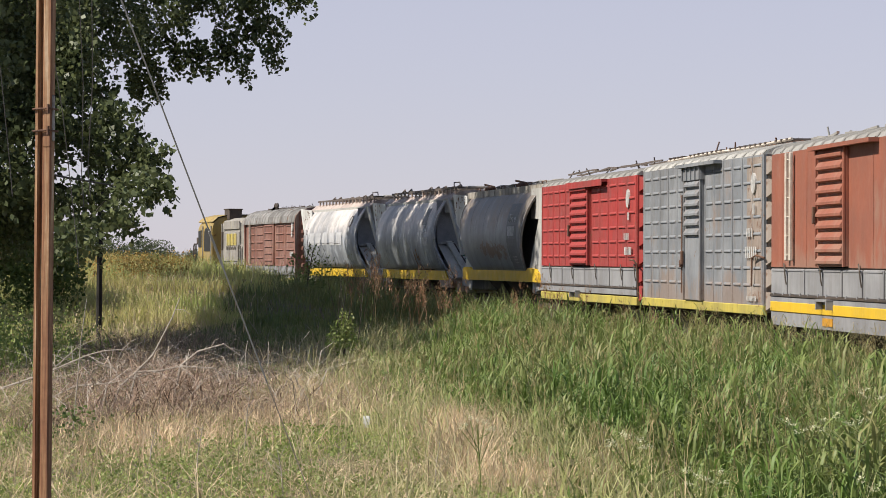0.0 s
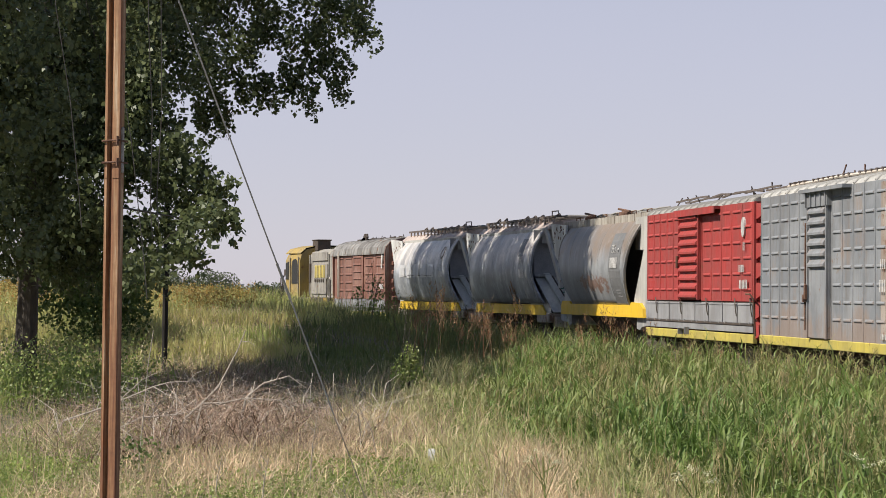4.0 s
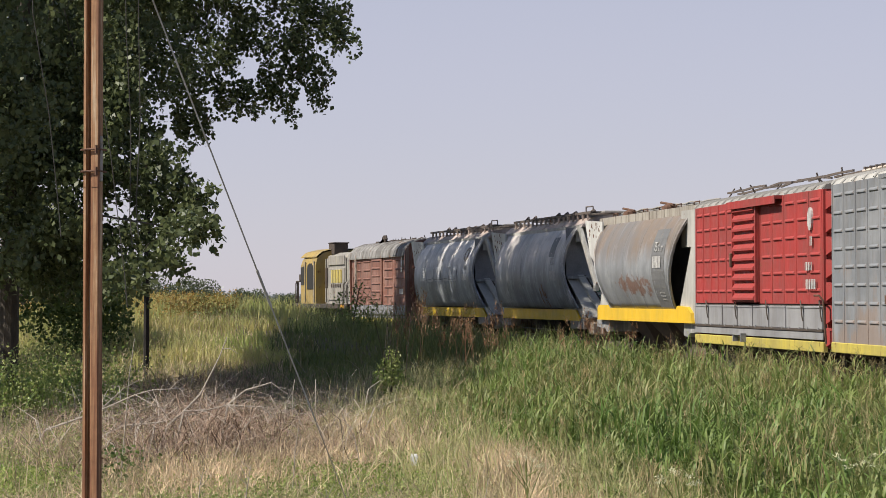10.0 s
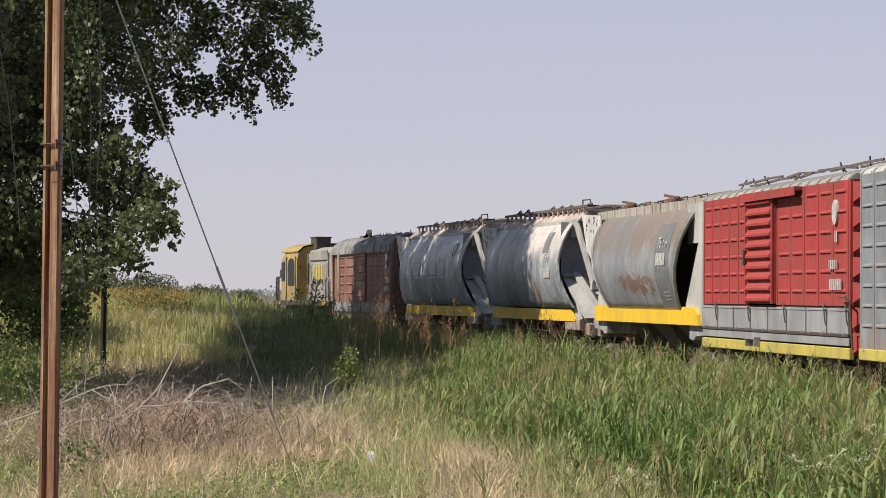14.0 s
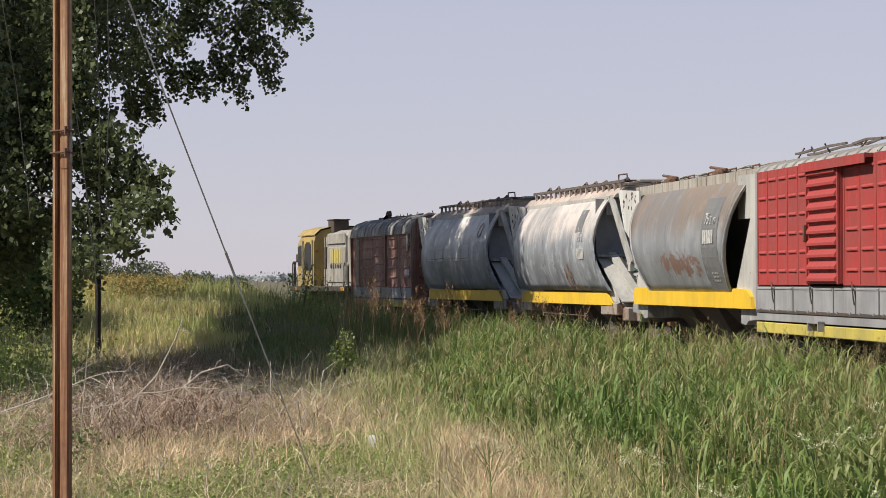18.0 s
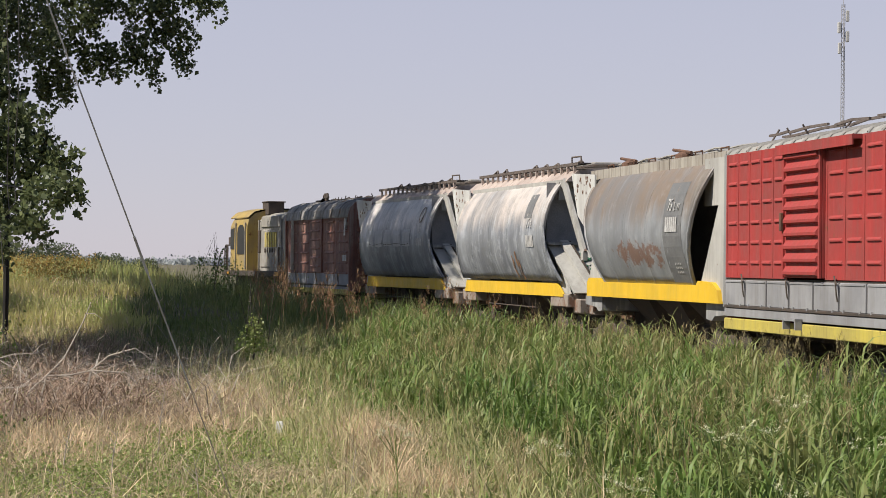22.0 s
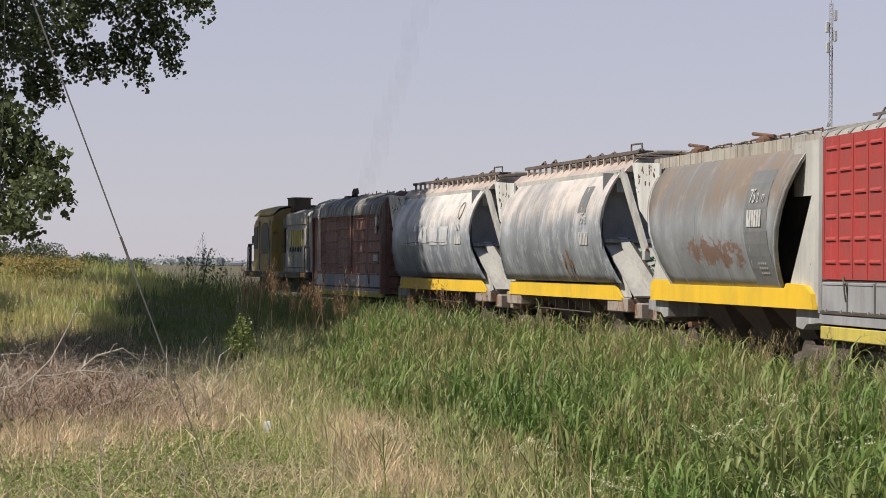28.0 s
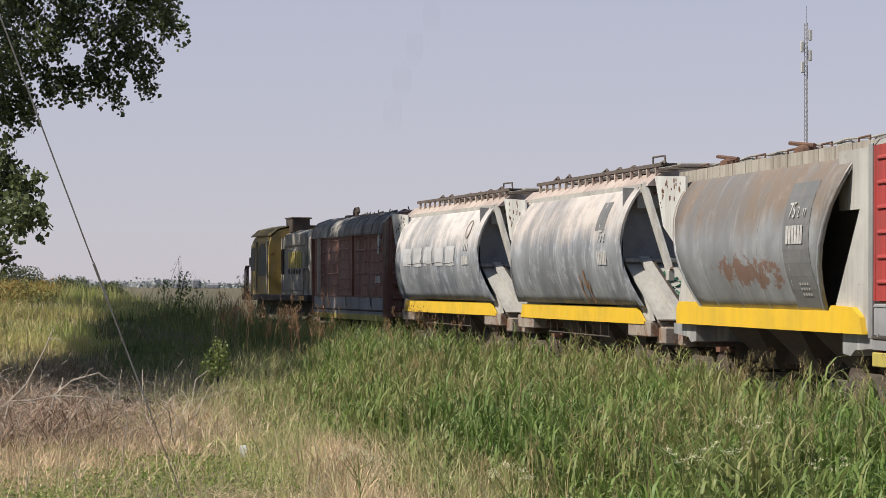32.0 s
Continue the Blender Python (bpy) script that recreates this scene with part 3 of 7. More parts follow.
def bogie_mesh():
    k = Kit()
    frame_line = [(-1.12, 0.36), (-1.12, 0.60), (-0.72, 0.66), (-0.5, 0.78), (0.5, 0.78), (0.72, 0.66), (1.12, 0.60), (1.12, 0.36), (0.72, 0.36), (0.56, 0.56), (0.33, 0.60), (0.33, 0.30), (0.20, 0.20), (-0.20, 0.20), (-0.33, 0.30), (-0.33, 0.60), (-0.56, 0.56), (-0.72, 0.36)]
    for y in (-1.1, 1.0):
        n = len(frame_line)
        k.prism(frame_line, y, y + 0.1)
        for x in (-0.875, 0.875):
            k.box(x - 0.13, x + 0.13, y - 0.04, y + 0.14, 0.33, 0.56, 0.03)
        for x in (-0.17, 0.0, 0.17):
            k.disc((x, y - 0.03, 0.0), 0.07, 0.0, 8, axis=2, hub=[(0.30, 0.07), (0.58, 0.07)])
    k.box(-0.2, 0.2, -1.15, 1.15, 0.56, 0.74, 0.03)
    k.box(-1.0, -0.9, -0.9, 0.9, 0.40, 0.52)
    k.box(0.9, 1.0, -0.9, 0.9, 0.40, 0.52)
    return mesh_of("bogie", k, M["greased"])


WHEELSET, BOGIE = wheelset_mesh(), bogie_mesh()
ROLLING, VEHICLES = [], []


def add_bogies(car, places):
    for x in places:
        b = part("bogie", BOGIE, None, car, at=pose(x, 0, 0))
        for dx in (-0.875, 0.875):
            ROLLING.append(part("wheelset", WHEELSET, None, b, at=pose(dx, 0, 0.43)))


def add_couplers(car, half, z=0.95):
    for sd in (-1, 1):
        k = Kit()
        k.box(min(sd * half, sd * (half + 0.35)), max(sd * half, sd * (half + 0.35)), -0.1, 0.1, z - 0.11, z + 0.11, 0.03)
        a = half + 0.33
        k.loft([[(sd * a, -0.16, z - 0.16), (sd * a, 0.16, z - 0.16), (sd * a, 0.16, z + 0.16), (sd * a, -0.16, z + 0.16)],
                [(sd * (a + 0.14), -0.12, z - 0.15), (sd * (a + 0.14), 0.14, z - 0.15), (sd * (a + 0.14), 0.14, z + 0.15), (sd * (a + 0.14), -0.12, z + 0.15)]])
        part("coupler", k, M["rusty"], car)


LEDGES = {}


def stamps(wall, material, x0, x1, cols, z0, z1, rows, y=-1.5, depth=0.026, tall=0.045, fill=0.74):
    """Pressed ledges in a wagon's sheet, flat on top and sloping out below, each a part of the wall."""
    w = (x1 - x0) / cols
    h = w * fill / 2
    key = (round(h, 3), depth, tall, material.name)
    if key not in LEDGES:
        a = [(-h, 0, tall), (h, 0, tall), (h, 0, -tall * 0.35), (-h, 0, -tall * 0.35)]
        b = [(-h * 0.92, -depth, tall * 0.25), (h * 0.92, -depth, tall * 0.25), (h * 0.92, -depth, -tall * 0.2), (-h * 0.92, -depth, -tall * 0.2)]
        k = Kit().add(a + b, [(4, 7, 6, 5)] + [(i, 4 + i, 4 + (i + 1) % 4, (i + 1) % 4) for i in range(4)])
        LEDGES[key] = mesh_of("pressed_ledge", k, material)
    for c in range(cols):
        for r in range(rows):
            part("pressed_ledge", LEDGES[key], None, wall, at=pose(x0 + (c + 0.5) * w, y, z0 + (r + 0.5) * (z1 - z0) / rows))


def bars(k, x0, z0, widths, tall, y, gap=0.04):
    x = x0
    for w in widths:
        k.box(x, x + w, y - 0.004, y, z0, z0 + tall)
        x += w + gap


def roof(car, half, edge, rise, material, width=1.5, ribs=14, label=""):
    """A low arched roof of bent sheets with cross ribs."""
    k = Kit()
    prof = [(width * math.sin(a) * -1, edge + rise * math.cos(a)) for a in [radians(v) for v in range(-90, 91, 18)]]
    k.loft([[(x, y, z) for y, z in prof] for x in (-half, half)], caps=True, closed=False)
    top = part("roof", k, material, car, label)
    g = Kit().loft([[(x, y * f, z + d) for y, z in prof] for x, f, d in ((-0.035, 1.012, 0.0), (-0.02, 1.015, 0.026), (0.02, 1.015, 0.026), (0.035, 1.012, 0.0))], caps=False, closed=False)
    rib = mesh_of("roof_rib", g, material)
    for i in range(ribs + 1):
        part("roof_rib", rib, None, top, at=pose(-half + 0.05 + i * (2 * half - 0.1) / ribs, 0, 0))
    return top


def end_wall(car, x, z0, z1, material, ribs, sd, name="end_wall"):
    k = Kit()
    k.box(x - 0.04, x + 0.04, -1.42, 1.42, z0, z1)
    wall = part(name, k, material, car)
    h = (z1 - z0) / ribs * 0.42
    g = Kit().loft([[(sd * 0.04, -1.46, -h), (sd * 0.04, -1.46, h), (sd * 0.04, 1.46, h), (sd * 0.04, 1.46, -h)][::sd],
                    [(sd * 0.27, -1.36, -h * 0.35), (sd * 0.27, -1.36, h * 0.35), (sd * 0.27, 1.36, h * 0.35), (sd * 0.27, 1.36, -h * 0.35)][::sd]])
    rib = mesh_of("end_rib", g, material)
    for i in range(ribs):
        part("end_rib", rib, None, wall, at=pose(x, 0, z0 + (i + 0.5) * (z1 - z0) / ribs))
    return wall


def ribbed_door(car, x0, x1, z0, z1, ribs, material, lower_plain=0.0, y=-1.56, label=""):
    k = Kit()
    k.box(x0, x1, y, -1.49, z0, z1, 0.015)
    d = part("sliding_door", k, material, car, label)
    for x in (x0, x1 - 0.08):
        part("door_edge", Kit().box(x, x + 0.08, y - 0.035, y, z0, z1), material, d)
    zz = z0 + lower_plain * (z1 - z0)
    w = (x1 - x0) / 2
    g = Kit().loft([[(-w + 0.12, 0, -0.07), (w - 0.12, 0, -0.07), (w - 0.12, 0, 0.08), (-w + 0.12, 0, 0.08)],
                    [(-w + 0.14, -0.06, -0.05), (w - 0.14, -0.06, -0.05), (w - 0.14, -0.06, -0.005), (-w + 0.14, -0.06, -0.005)]])
    rib = mesh_of("door_rib", g, material)
    for i in range(ribs):
        part("door_rib", rib, None, d, at=pose((x0 + x1) / 2, y, zz + (i + 0.5) * (z1 - zz) / ribs))
    part("door_handle", Kit().box(x0 + 0.02, x0 + 0.10, y - 0.09, y - 0.035, z0 + 0.75, z0 + 1.05, 0.01), M["rusty"], d)
    return d


def roof_walk(car, half, z, y, seed, material, stubs=10, tall=0.25):
    """What is left of the walkway on the roof: bent boards, stubs and pipes."""
    rnd = random.Random(seed)
    k = Kit()
    x = -half + 0.3
    while x < half - 0.8:
        ln = rnd.uniform(0.8, 2.2)
        for j in range(2):
            yy = y + j * 0.24
            k.tube([(x, yy, z + 0.03 + rnd.uniform(0, 0.03)), (x + ln * 0.5, yy, z + 0.04 + rnd.uniform(-0.02, 0.05)), (min(x + ln, half), yy + rnd.uniform(-0.05, 0.05), z + rnd.uniform(0.02, 0.10))], 0.03, 4)
        x += ln + rnd.uniform(0.0, 0.5)
    for i in range(stubs):
        x = rnd.uniform(-half + 0.2, half - 0.2)
        h = rnd.uniform(0.08, tall)
        k.tube([(x, y + rnd.uniform(-0.1, 0.3), z - 0.1), (x + rnd.uniform(-0.05, 0.05), y + rnd.uniform(0, 0.2), z + h)], 0.018, 5)
    for g in k.pieces():
        part("walkway_piece", g, material, car, "bent remains of the roof walkway")


def vehicle(name, label, s, half, bogies, coupler_half, category="wagon", floor=True):
    car = thing(name, label, category, "vehicles of the train")
    VEHICLES.append((car, s))
    add_bogies(car, bogies)
    add_couplers(car, coupler_half)
    k = Kit()
    k.box(-half + 0.1, half - 0.1, -0.28, 0.28, 0.72, 1.02)
    part("centre_sill", k, M["dark"], car)
    if floor:
        for i in range(9):
            x = -half + 0.3 + i * (2 * half - 0.6) / 8
            part("crossbar", Kit().box(x - 0.05, x + 0.05, -1.35, 1.35, 0.86, 0.98), M["dark"], car)
        part("floor", Kit().box(-half + 0.15, half - 0.15, -1.40, 1.40, 0.98, 1.05), M["dark"], car)
    k = Kit()
    k.disc((1.2, -0.45, 0.74), 0.16, 0.7, 16, axis=0, hub=[(0, 0.09), (0.04, 0.16), (0.66, 0.16), (0.7, 0.09)])
    part("brake_cylinder", k, M["dark"], car)
    return car


def hatch_belt(car, x0, x1, z0, z1, count, material, y=-1.5):
    """Low side flaps under the boards, each with its latch."""
    w = (x1 - x0) / count
    k = Kit()
    k.box(x0, x1, y + 0.02, y + 0.08, z0 - 0.16, z1 + 0.02)
    k.box(x0, x1, y - 0.03, y + 0.03, z0 - 0.05, z0, 0.008)
    part("belt_board", k, M["dark"], car)
    part("lower_belt", Kit().box(x0, x1, y - 0.012, y + 0.015, z0 - 0.20, z0 - 0.055, 0.006), material, car)
    for i in range(count):
        k = Kit()
        a, b = x0 + i * w + 0.05, x0 + (i + 1) * w - 0.05
        k.box(a, b, y - 0.012, y + 0.03, z0, z1 - 0.01, 0.008)
        f = part("side_flap", k, material, car)
        if i % 2 == 0 or i == count - 1:
            h = Kit()
            h.tube([(b - 0.12, y - 0.03, z1 + 0.09), (b + 0.01, y - 0.05, z1 - 0.03), (b + 0.03, y - 0.04, z1 - 0.20), (b + 0.03, y - 0.02, z1 - 0.30)], 0.014, 5)
            part("latch", h, M["greased"], f)
        part("flap_edge", Kit().box(a + 0.02, b - 0.02, y - 0.024, y - 0.012, z1 - 0.05, z1 - 0.025), material, f)
        for q in (a + 0.22, b - 0.22):
            part("hinge", Kit().box(q - 0.03, q + 0.03, y - 0.03, y - 0.012, z0 - 0.02, z0 + 0.03), material, f)


def sill(car, half, z0, z1, material, y=-1.52, step=None):
    k = Kit()
    k.box(-half, half, y, y + 0.1, z0, z1, 0.012)
    k.box(-half, half, -y - 0.1, -y, z0, z1, 0.012)
    part("side_sill", k, material, car)
    if step:
        h = Kit()
        for x in step:
            h.box(x - 0.35, x + 0.35, y - 0.12, y, z0 + 0.24, z0 + 0.28)
            h.box(x - 0.35, x - 0.31, y - 0.12, y, z0 + 0.1, z0 + 0.26)
            h.box(x + 0.31, x + 0.35, y - 0.12, y, z0 + 0.1, z0 + 0.26)
        part("step", h, M["belt"], car)


def far_side(car, half, z0, z1, material):
    k = Kit()
    k.box(-half, half, 1.42, 1.5, z0, z1)
    part("far_side_wall", k, material, car)


def boxcar_red():
    half = 5.33
    car = vehicle("boxcar", "bright red pressed-steel boxcar with grey belt, lime sill and shut door", 31.98, half, (-3.6, 3.6), half)
    for nm, x0, x1, cols in (("left", -half, -1.50, 5), ("right", 0.56, half, 5)):
        k = Kit()
        k.box(x0, x1, -1.5, -1.43, 1.84, 4.0)
        seams = []
        for i in range(cols + 1):
            x = x0 + 0.1 + i * (x1 - x0 - 0.2) / cols
            seams.append(Kit().box(x - 0.012, x + 0.012, -1.508, -1.5, 1.86, 3.98))
        wall = part("side_wall", k, M["red"], car)
        for g in seams:
            part("seam", g, M["red"], wall)
        stamps(wall, M["red"], x0 + 0.1, x1 - 0.1, cols, 1.92, 3.98, 6)
    ribbed_door(car, -1.50, 0.56, 1.86, 3.93, 10, M["red"])
    k = Kit()
    k.box(-1.7, 2.35, -1.66, -1.50, 3.93, 4.0)
    k.box(-1.7, 2.35, -1.66, -1.64, 3.84, 3.93)
    part("door_rail", k, M["red"], car)
    far_side(car, half, 1.1, 4.0, M["red"])
    hatch_belt(car, -half, half - 0.05, 1.36, 1.81, 8, M["belt"])
    sill(car, half, 0.93, 1.13, M["lime"], step=(-0.9,))
    for sd in (-1, 1):
        end_wall(car, sd * (half - 0.05), 1.0, 4.0, M["red"], 7, sd)
    roof(car, half, 4.0, 0.26, M["roofgrey"], ribs=16)
    roof_walk(car, half, 4.30, -0.8, 3, M["boardgrey"], 7, 0.18)
    k = Kit()
    k.prism([(4.5 + 0.15 * math.cos(a), 3.46 + 0.22 * math.sin(a)) for a in [2 * math.pi * i / 16 for i in range(16)]], -1.542, -1.5)
    bars(k, 4.55, 2.95, (0.05, 0.05), 0.18, -1.545)
    bars(k, 4.20, 2.48, (0.04, 0.08, 0.07, 0.04, 0.04), 0.16, -1.545, 0.05)
    bars(k, 4.25, 2.12, (0.07,) * 6, 0.19, -1.545, 0.05)
    for g in k.pieces():
        part("marking", g, M["white"], car, "worn white lettering reduced to bars")
    k = Kit()
    x = half + 0.14
    k.tube([(half - 0.3, -1.60, 2.0), (half + 0.1, -1.62, 2.0), (x, -1.55, 1.9), (x, -1.50, 1.1)], 0.02, 6)
    part("uncoupling_rod", k, M["rusty"], car)


def boxcar_grey():
    half = 5.15
    car = vehicle("boxcar", "weathered grey pressed-steel boxcar with narrow ribbed door and lime sill", 43.05, half, (-3.5, 3.5), half)
    for x0, x1, cols in ((-half, -0.95, 5), (0.55, half, 6)):
        k = Kit()
        k.box(x0, x1, -1.5, -1.43, 1.13, 4.04)
        seams = []
        for i in range(cols + 1):
            x = x0 + 0.08 + i * (x1 - x0 - 0.16) / cols
            seams.append(Kit().box(x - 0.012, x + 0.012, -1.508, -1.5, 1.15, 4.02))
        wall = part("side_wall", k, M["boxgrey"], car)
        for g in seams:
            part("seam", g, M["boxgrey"], wall)
        stamps(wall, M["boxgrey"], x0 + 0.08, x1 - 0.08, cols, 1.35, 4.0, 8, depth=0.022, tall=0.044)
    ribbed_door(car, -0.95, 0.55, 1.15, 3.72, 6, M["boxgrey"], 0.52)
    k = Kit()
    k.box(-1.3, 2.0, -1.68, -1.50, 3.98, 4.05)
    k.box(-1.0, 0.6, -1.60, -1.50, 3.70, 3.98)
    for i in range(5):
        x = -0.95 + i * 0.37
        k.box(x, x + 0.04, -1.63, -1.60, 3.70, 3.98)
    part("door_rail", k, M["boxgrey"], car)
    k = Kit()
    k.tube([(-0.98, -1.60, 1.3), (-0.98, -1.60, 3.4)], 0.022, 6)
    k.box(-1.02, -0.92, -1.66, -1.58, 1.85, 2.0)
    part("locking_bar", k, M["rusty"], car)
    far_side(car, half, 1.1, 4.04, M["boxgrey"])
    sill(car, half, 0.95, 1.14, M["lime"])
    for sd in (-1, 1):
        end_wall(car, sd * (half - 0.05), 1.0, 4.04, M["tanpatch"], 7, sd)
    roof(car, half, 4.04, 0.27, M["hopwhite"], ribs=14)
    roof_walk(car, half, 4.24, -0.7, 8, M["rusty"], 12, 0.36)
    for y in (-0.95, -0.45):
        part("walkway_rail", Kit().tube([(-half + 0.2, y, 4.29), (-1.0, y, 4.32), (2.0, y, 4.30), (half, y, 4.34)], 0.03, 5), M["cream"], car)
    for i in range(26):
        x = -half + 0.4 + i * 0.385
        if i % 9 != 4:
            part("walkway_slat", Kit().box(x, x + 0.09, -1.0, -0.40, 4.32, 4.36), M["boardgrey"], car)
        if i % 3 == 0:
            part("walkway_post", Kit().box(x, x + 0.04, -0.97, -0.93, 4.08, 4.32), M["boardgrey"], car)
    k = Kit()
    k.box(3.95, 5.0, -1.504, -1.5, 1.2, 4.0)
    part("rusty_patch", k, M["tanpatch"], car, "tan weathered patch on the panel by the end")
    k = Kit()
    k.prism([(4.5 + 0.16 * math.cos(a), 3.5 + 0.2 * math.sin(a)) for a in [2 * math.pi * i / 16 for i in range(16)]], -1.542, -1.5)
    bars(k, 4.5, 2.90, (0.05, 0.06), 0.2, -1.545)
    bars(k, 4.05, 2.46, (0.05, 0.08, 0.04, 0.07), 0.17, -1.545, 0.06)
    bars(k, 4.0, 2.05, (0.08,) * 6, 0.22, -1.545, 0.06)
    bars(k, 4.1, 1.22, (0.05,) * 8, 0.09, -1.545, 0.04)
    for g in k.pieces():
        part("marking", g, M["white"], car, "worn white lettering reduced to bars")
    k = Kit()
    k.tube([(4.5, -1.56, 1.5), (4.6, -1.58, 2.05), (4.9, -1.58, 2.1), (5.2, -1.5, 2.05)], 0.02, 6)
    part("uncoupling_rod", k, M["rusty"], car)


def boxcar_brown():
    half = 5.5
    car = vehicle("boxcar", "oxide-brown smooth-sided boxcar with ribbed door, grey flaps and yellow stripe", 54.25, half, (-3.7, 3.7), half)
    for x0, x1 in ((-half, -2.10), (-0.25, half)):
        k = Kit()
        k.box(x0, x1, -1.5, -1.43, 1.88, 4.0)
        for i in range(1, 4):
            x = x0 + i * (x1 - x0) / 4
            k.box(x - 0.01, x + 0.01, -1.506, -1.5, 1.9, 3.98)
        sheet, *seams = k.pieces()
        wall = part("side_wall", sheet, M["brown"], car)
        for g in seams:
            part("seam", g, M["brown"], wall)
    ribbed_door(car, -2.10, -0.25, 1.90, 3.94, 10, M["brown"])
    k = Kit()
    k.box(-2.3, 1.5, -1.68, -1.50, 3.93, 4.0)
    part("door_rail", k, M["brown"], car)
    k = Kit()
    for x in (-4.12, -3.82):
        k.box(x - 0.05, x + 0.05, -1.60, -1.54, 2.0, 3.98, 0.01)
    for i in range(6):
        z = 2.1 + i * 0.35
        k.tube([(-4.12, -1.57, z), (-3.82, -1.57, z)], 0.014, 5)
        k.box(-4.14, -4.10, -1.56, -1.5, z - 0.02, z + 0.02)
    part("ladder", k, M["cream"], car, "cream ladder with two flat rails")
    far_side(car, half, 1.0, 4.0, M["brown"])
    hatch_belt(car, -half, half, 1.38, 1.86, 9, M["belt"])
    sill(car, half, 1.05, 1.24, M["yellow"], step=(-1.5,))
    k = Kit()
    k.box(-half, half, -1.5, -1.42, 0.80, 1.05)
    part("lower_sill", k, M["belt"], car)
    k = Kit()
    k.box(-1.85, -1.2, -1.512, -1.5, 0.86, 1.0)
    part("plate", k, M["orange"], car, "orange-yellow plate")
    for sd in (-1, 1):
        end_wall(car, sd * (half - 0.05), 1.0, 4.0, M["roofgrey"], 7, sd)
    roof(car, half, 4.0, 0.30, M["roofgrey"], ribs=16)
    roof_walk(car, half, 4.24, -0.8, 21, M["roofgrey"], 6, 0.3)


def boxcar_far():
    half = 5.0
    car = vehicle("boxcar", "faded brick-brown boxcar with pressed sides and a bulging grey roof", -17.1, half, (-3.4, 3.4), half)
    k = Kit()
    k.box(-half, half, -1.5, -1.43, 1.28, 3.62)
    w = part("side_wall", k, M["oldbrown"], car)
    stamps(w, M["oldbrown"], -half + 0.3, -1.2, 2, 1.5, 3.6, 6, tall=0.05, depth=0.038)
    stamps(w, M["oldbrown"], 0.9, half - 0.2, 2, 1.5, 3.6, 6, tall=0.05, depth=0.038)
    k = Kit()
    k.box(-1.1, 0.85, -1.56, -1.49, 1.70, 3.6, 0.01)
    stamps(part("sliding_door", k, M["oldbrown"], car), M["oldbrown"], -1.0, 0.75, 1, 1.75, 3.6, 6, y=-1.56, tall=0.05, depth=0.036, fill=0.86)
    k = Kit()
    for x in (-4.0, -3.8):
        k.box(x - 0.03, x + 0.03, -1.60, -1.54, 1.75, 3.62)
    part("ladder", k, M["cream"], car)
    hatch_belt(car, -half, half, 1.30, 1.68, 6, M["belt"])
    sill(car, half, 0.98, 1.16, M["lime"])
    far_side(car, half, 1.1, 3.6, M["oldbrown"])
    k = Kit()
    prof = [(-1.60, 3.55), (-1.60, 3.62), (-1.55, 3.85), (-1.38, 4.04), (-1.0, 4.18), (-0.4, 4.25), (0.4, 4.25), (1.0, 4.18), (1.38, 4.04), (1.55, 3.85), (1.60, 3.62), (1.60, 3.55)]
    k.loft([[(x, y, z) for y, z in prof] for x in (-half, -1.7, 1.6, half)], closed=False)
    top = part("roof", k, M["oldroof"], car, "bulging grey roof with cross seams", smooth=False)
    for x in np.linspace(-half + 0.1, half - 0.1, 9):
        g = Kit().loft([[(x - 0.03, y * 1.005, z + 0.004) for y, z in prof], [(x, y * 1.015, z + 0.03) for y, z in prof], [(x + 0.03, y * 1.005, z + 0.004) for y, z in prof]], caps=False, closed=False)
        part("roof_rib", g, M["oldroof"], top)
    for sd in (-1, 1):
        k = Kit()
        p2 = [(-1.56, 1.1)] + prof + [(1.56, 1.1)]
        x = sd * half
        k.loft([[(x - sd * 0.04, y, z) for y, z in p2][::sd], [(x + sd * 0.06, y, z) for y, z in p2][::sd]])
        wall = part("end_wall", k, M["oldbrown"], car)
        for i in range(7):
            z = 1.35 + i * 0.36
            part("end_rib", Kit().box(min(x, x + sd * 0.16), max(x, x + sd * 0.16), -1.3, 1.3, z - 0.09, z + 0.09, 0.03), M["oldbrown"], wall)
    k = Kit()
    for x in (-2.55, -2.2):
        k.tube([(x, -0.7, 4.1), (x, -0.7, 4.42), (x + 0.12, -0.7, 4.48), (x + 0.2, -0.7, 4.35)], 0.06, 8)
    k.box(-3.1, -2.5, -0.9, -0.5, 4.15, 4.28)
    part("roof_vent", k, M["dark"], car)
    roof_walk(car, half - 1, 4.24, -0.3, 33, M["dark"], 8, 0.2)
    k = Kit()
    k.prism([(4.35 + 0.14 * math.cos(a), 3.35 + 0.2 * math.sin(a)) for a in [2 * math.pi * i / 14 for i in range(14)]], -1.562, -1.5)
    bars(k, 4.2, 2.95, (0.06, 0.12), 0.2, -1.558)
    bars(k, 4.0, 2.1, (0.12, 0.12, 0.12, 0.12), 0.2, -1.558)
    for g in k.pieces():
        part("marking", g, M["white"], car, "worn white lettering reduced to bars")


HOP = [(-1.19, 3.99), (-1.30, 3.86), (-1.42, 3.68), (-1.52, 3.48), (-1.60, 3.25), (-1.65, 2.95), (-1.66, 2.65), (-1.62, 2.35), (-1.54, 2.08), (-1.44, 1.84), (-1.35, 1.66)]
SHELL, ENDS = 4.75, 5.55


def end_at(z):
    """How far a hopper's side sheet reaches along the wagon at height z."""
    return SHELL - 0.15 - 1.1 * max(0.0, (3.6 - z) / 1.95) ** 1.2


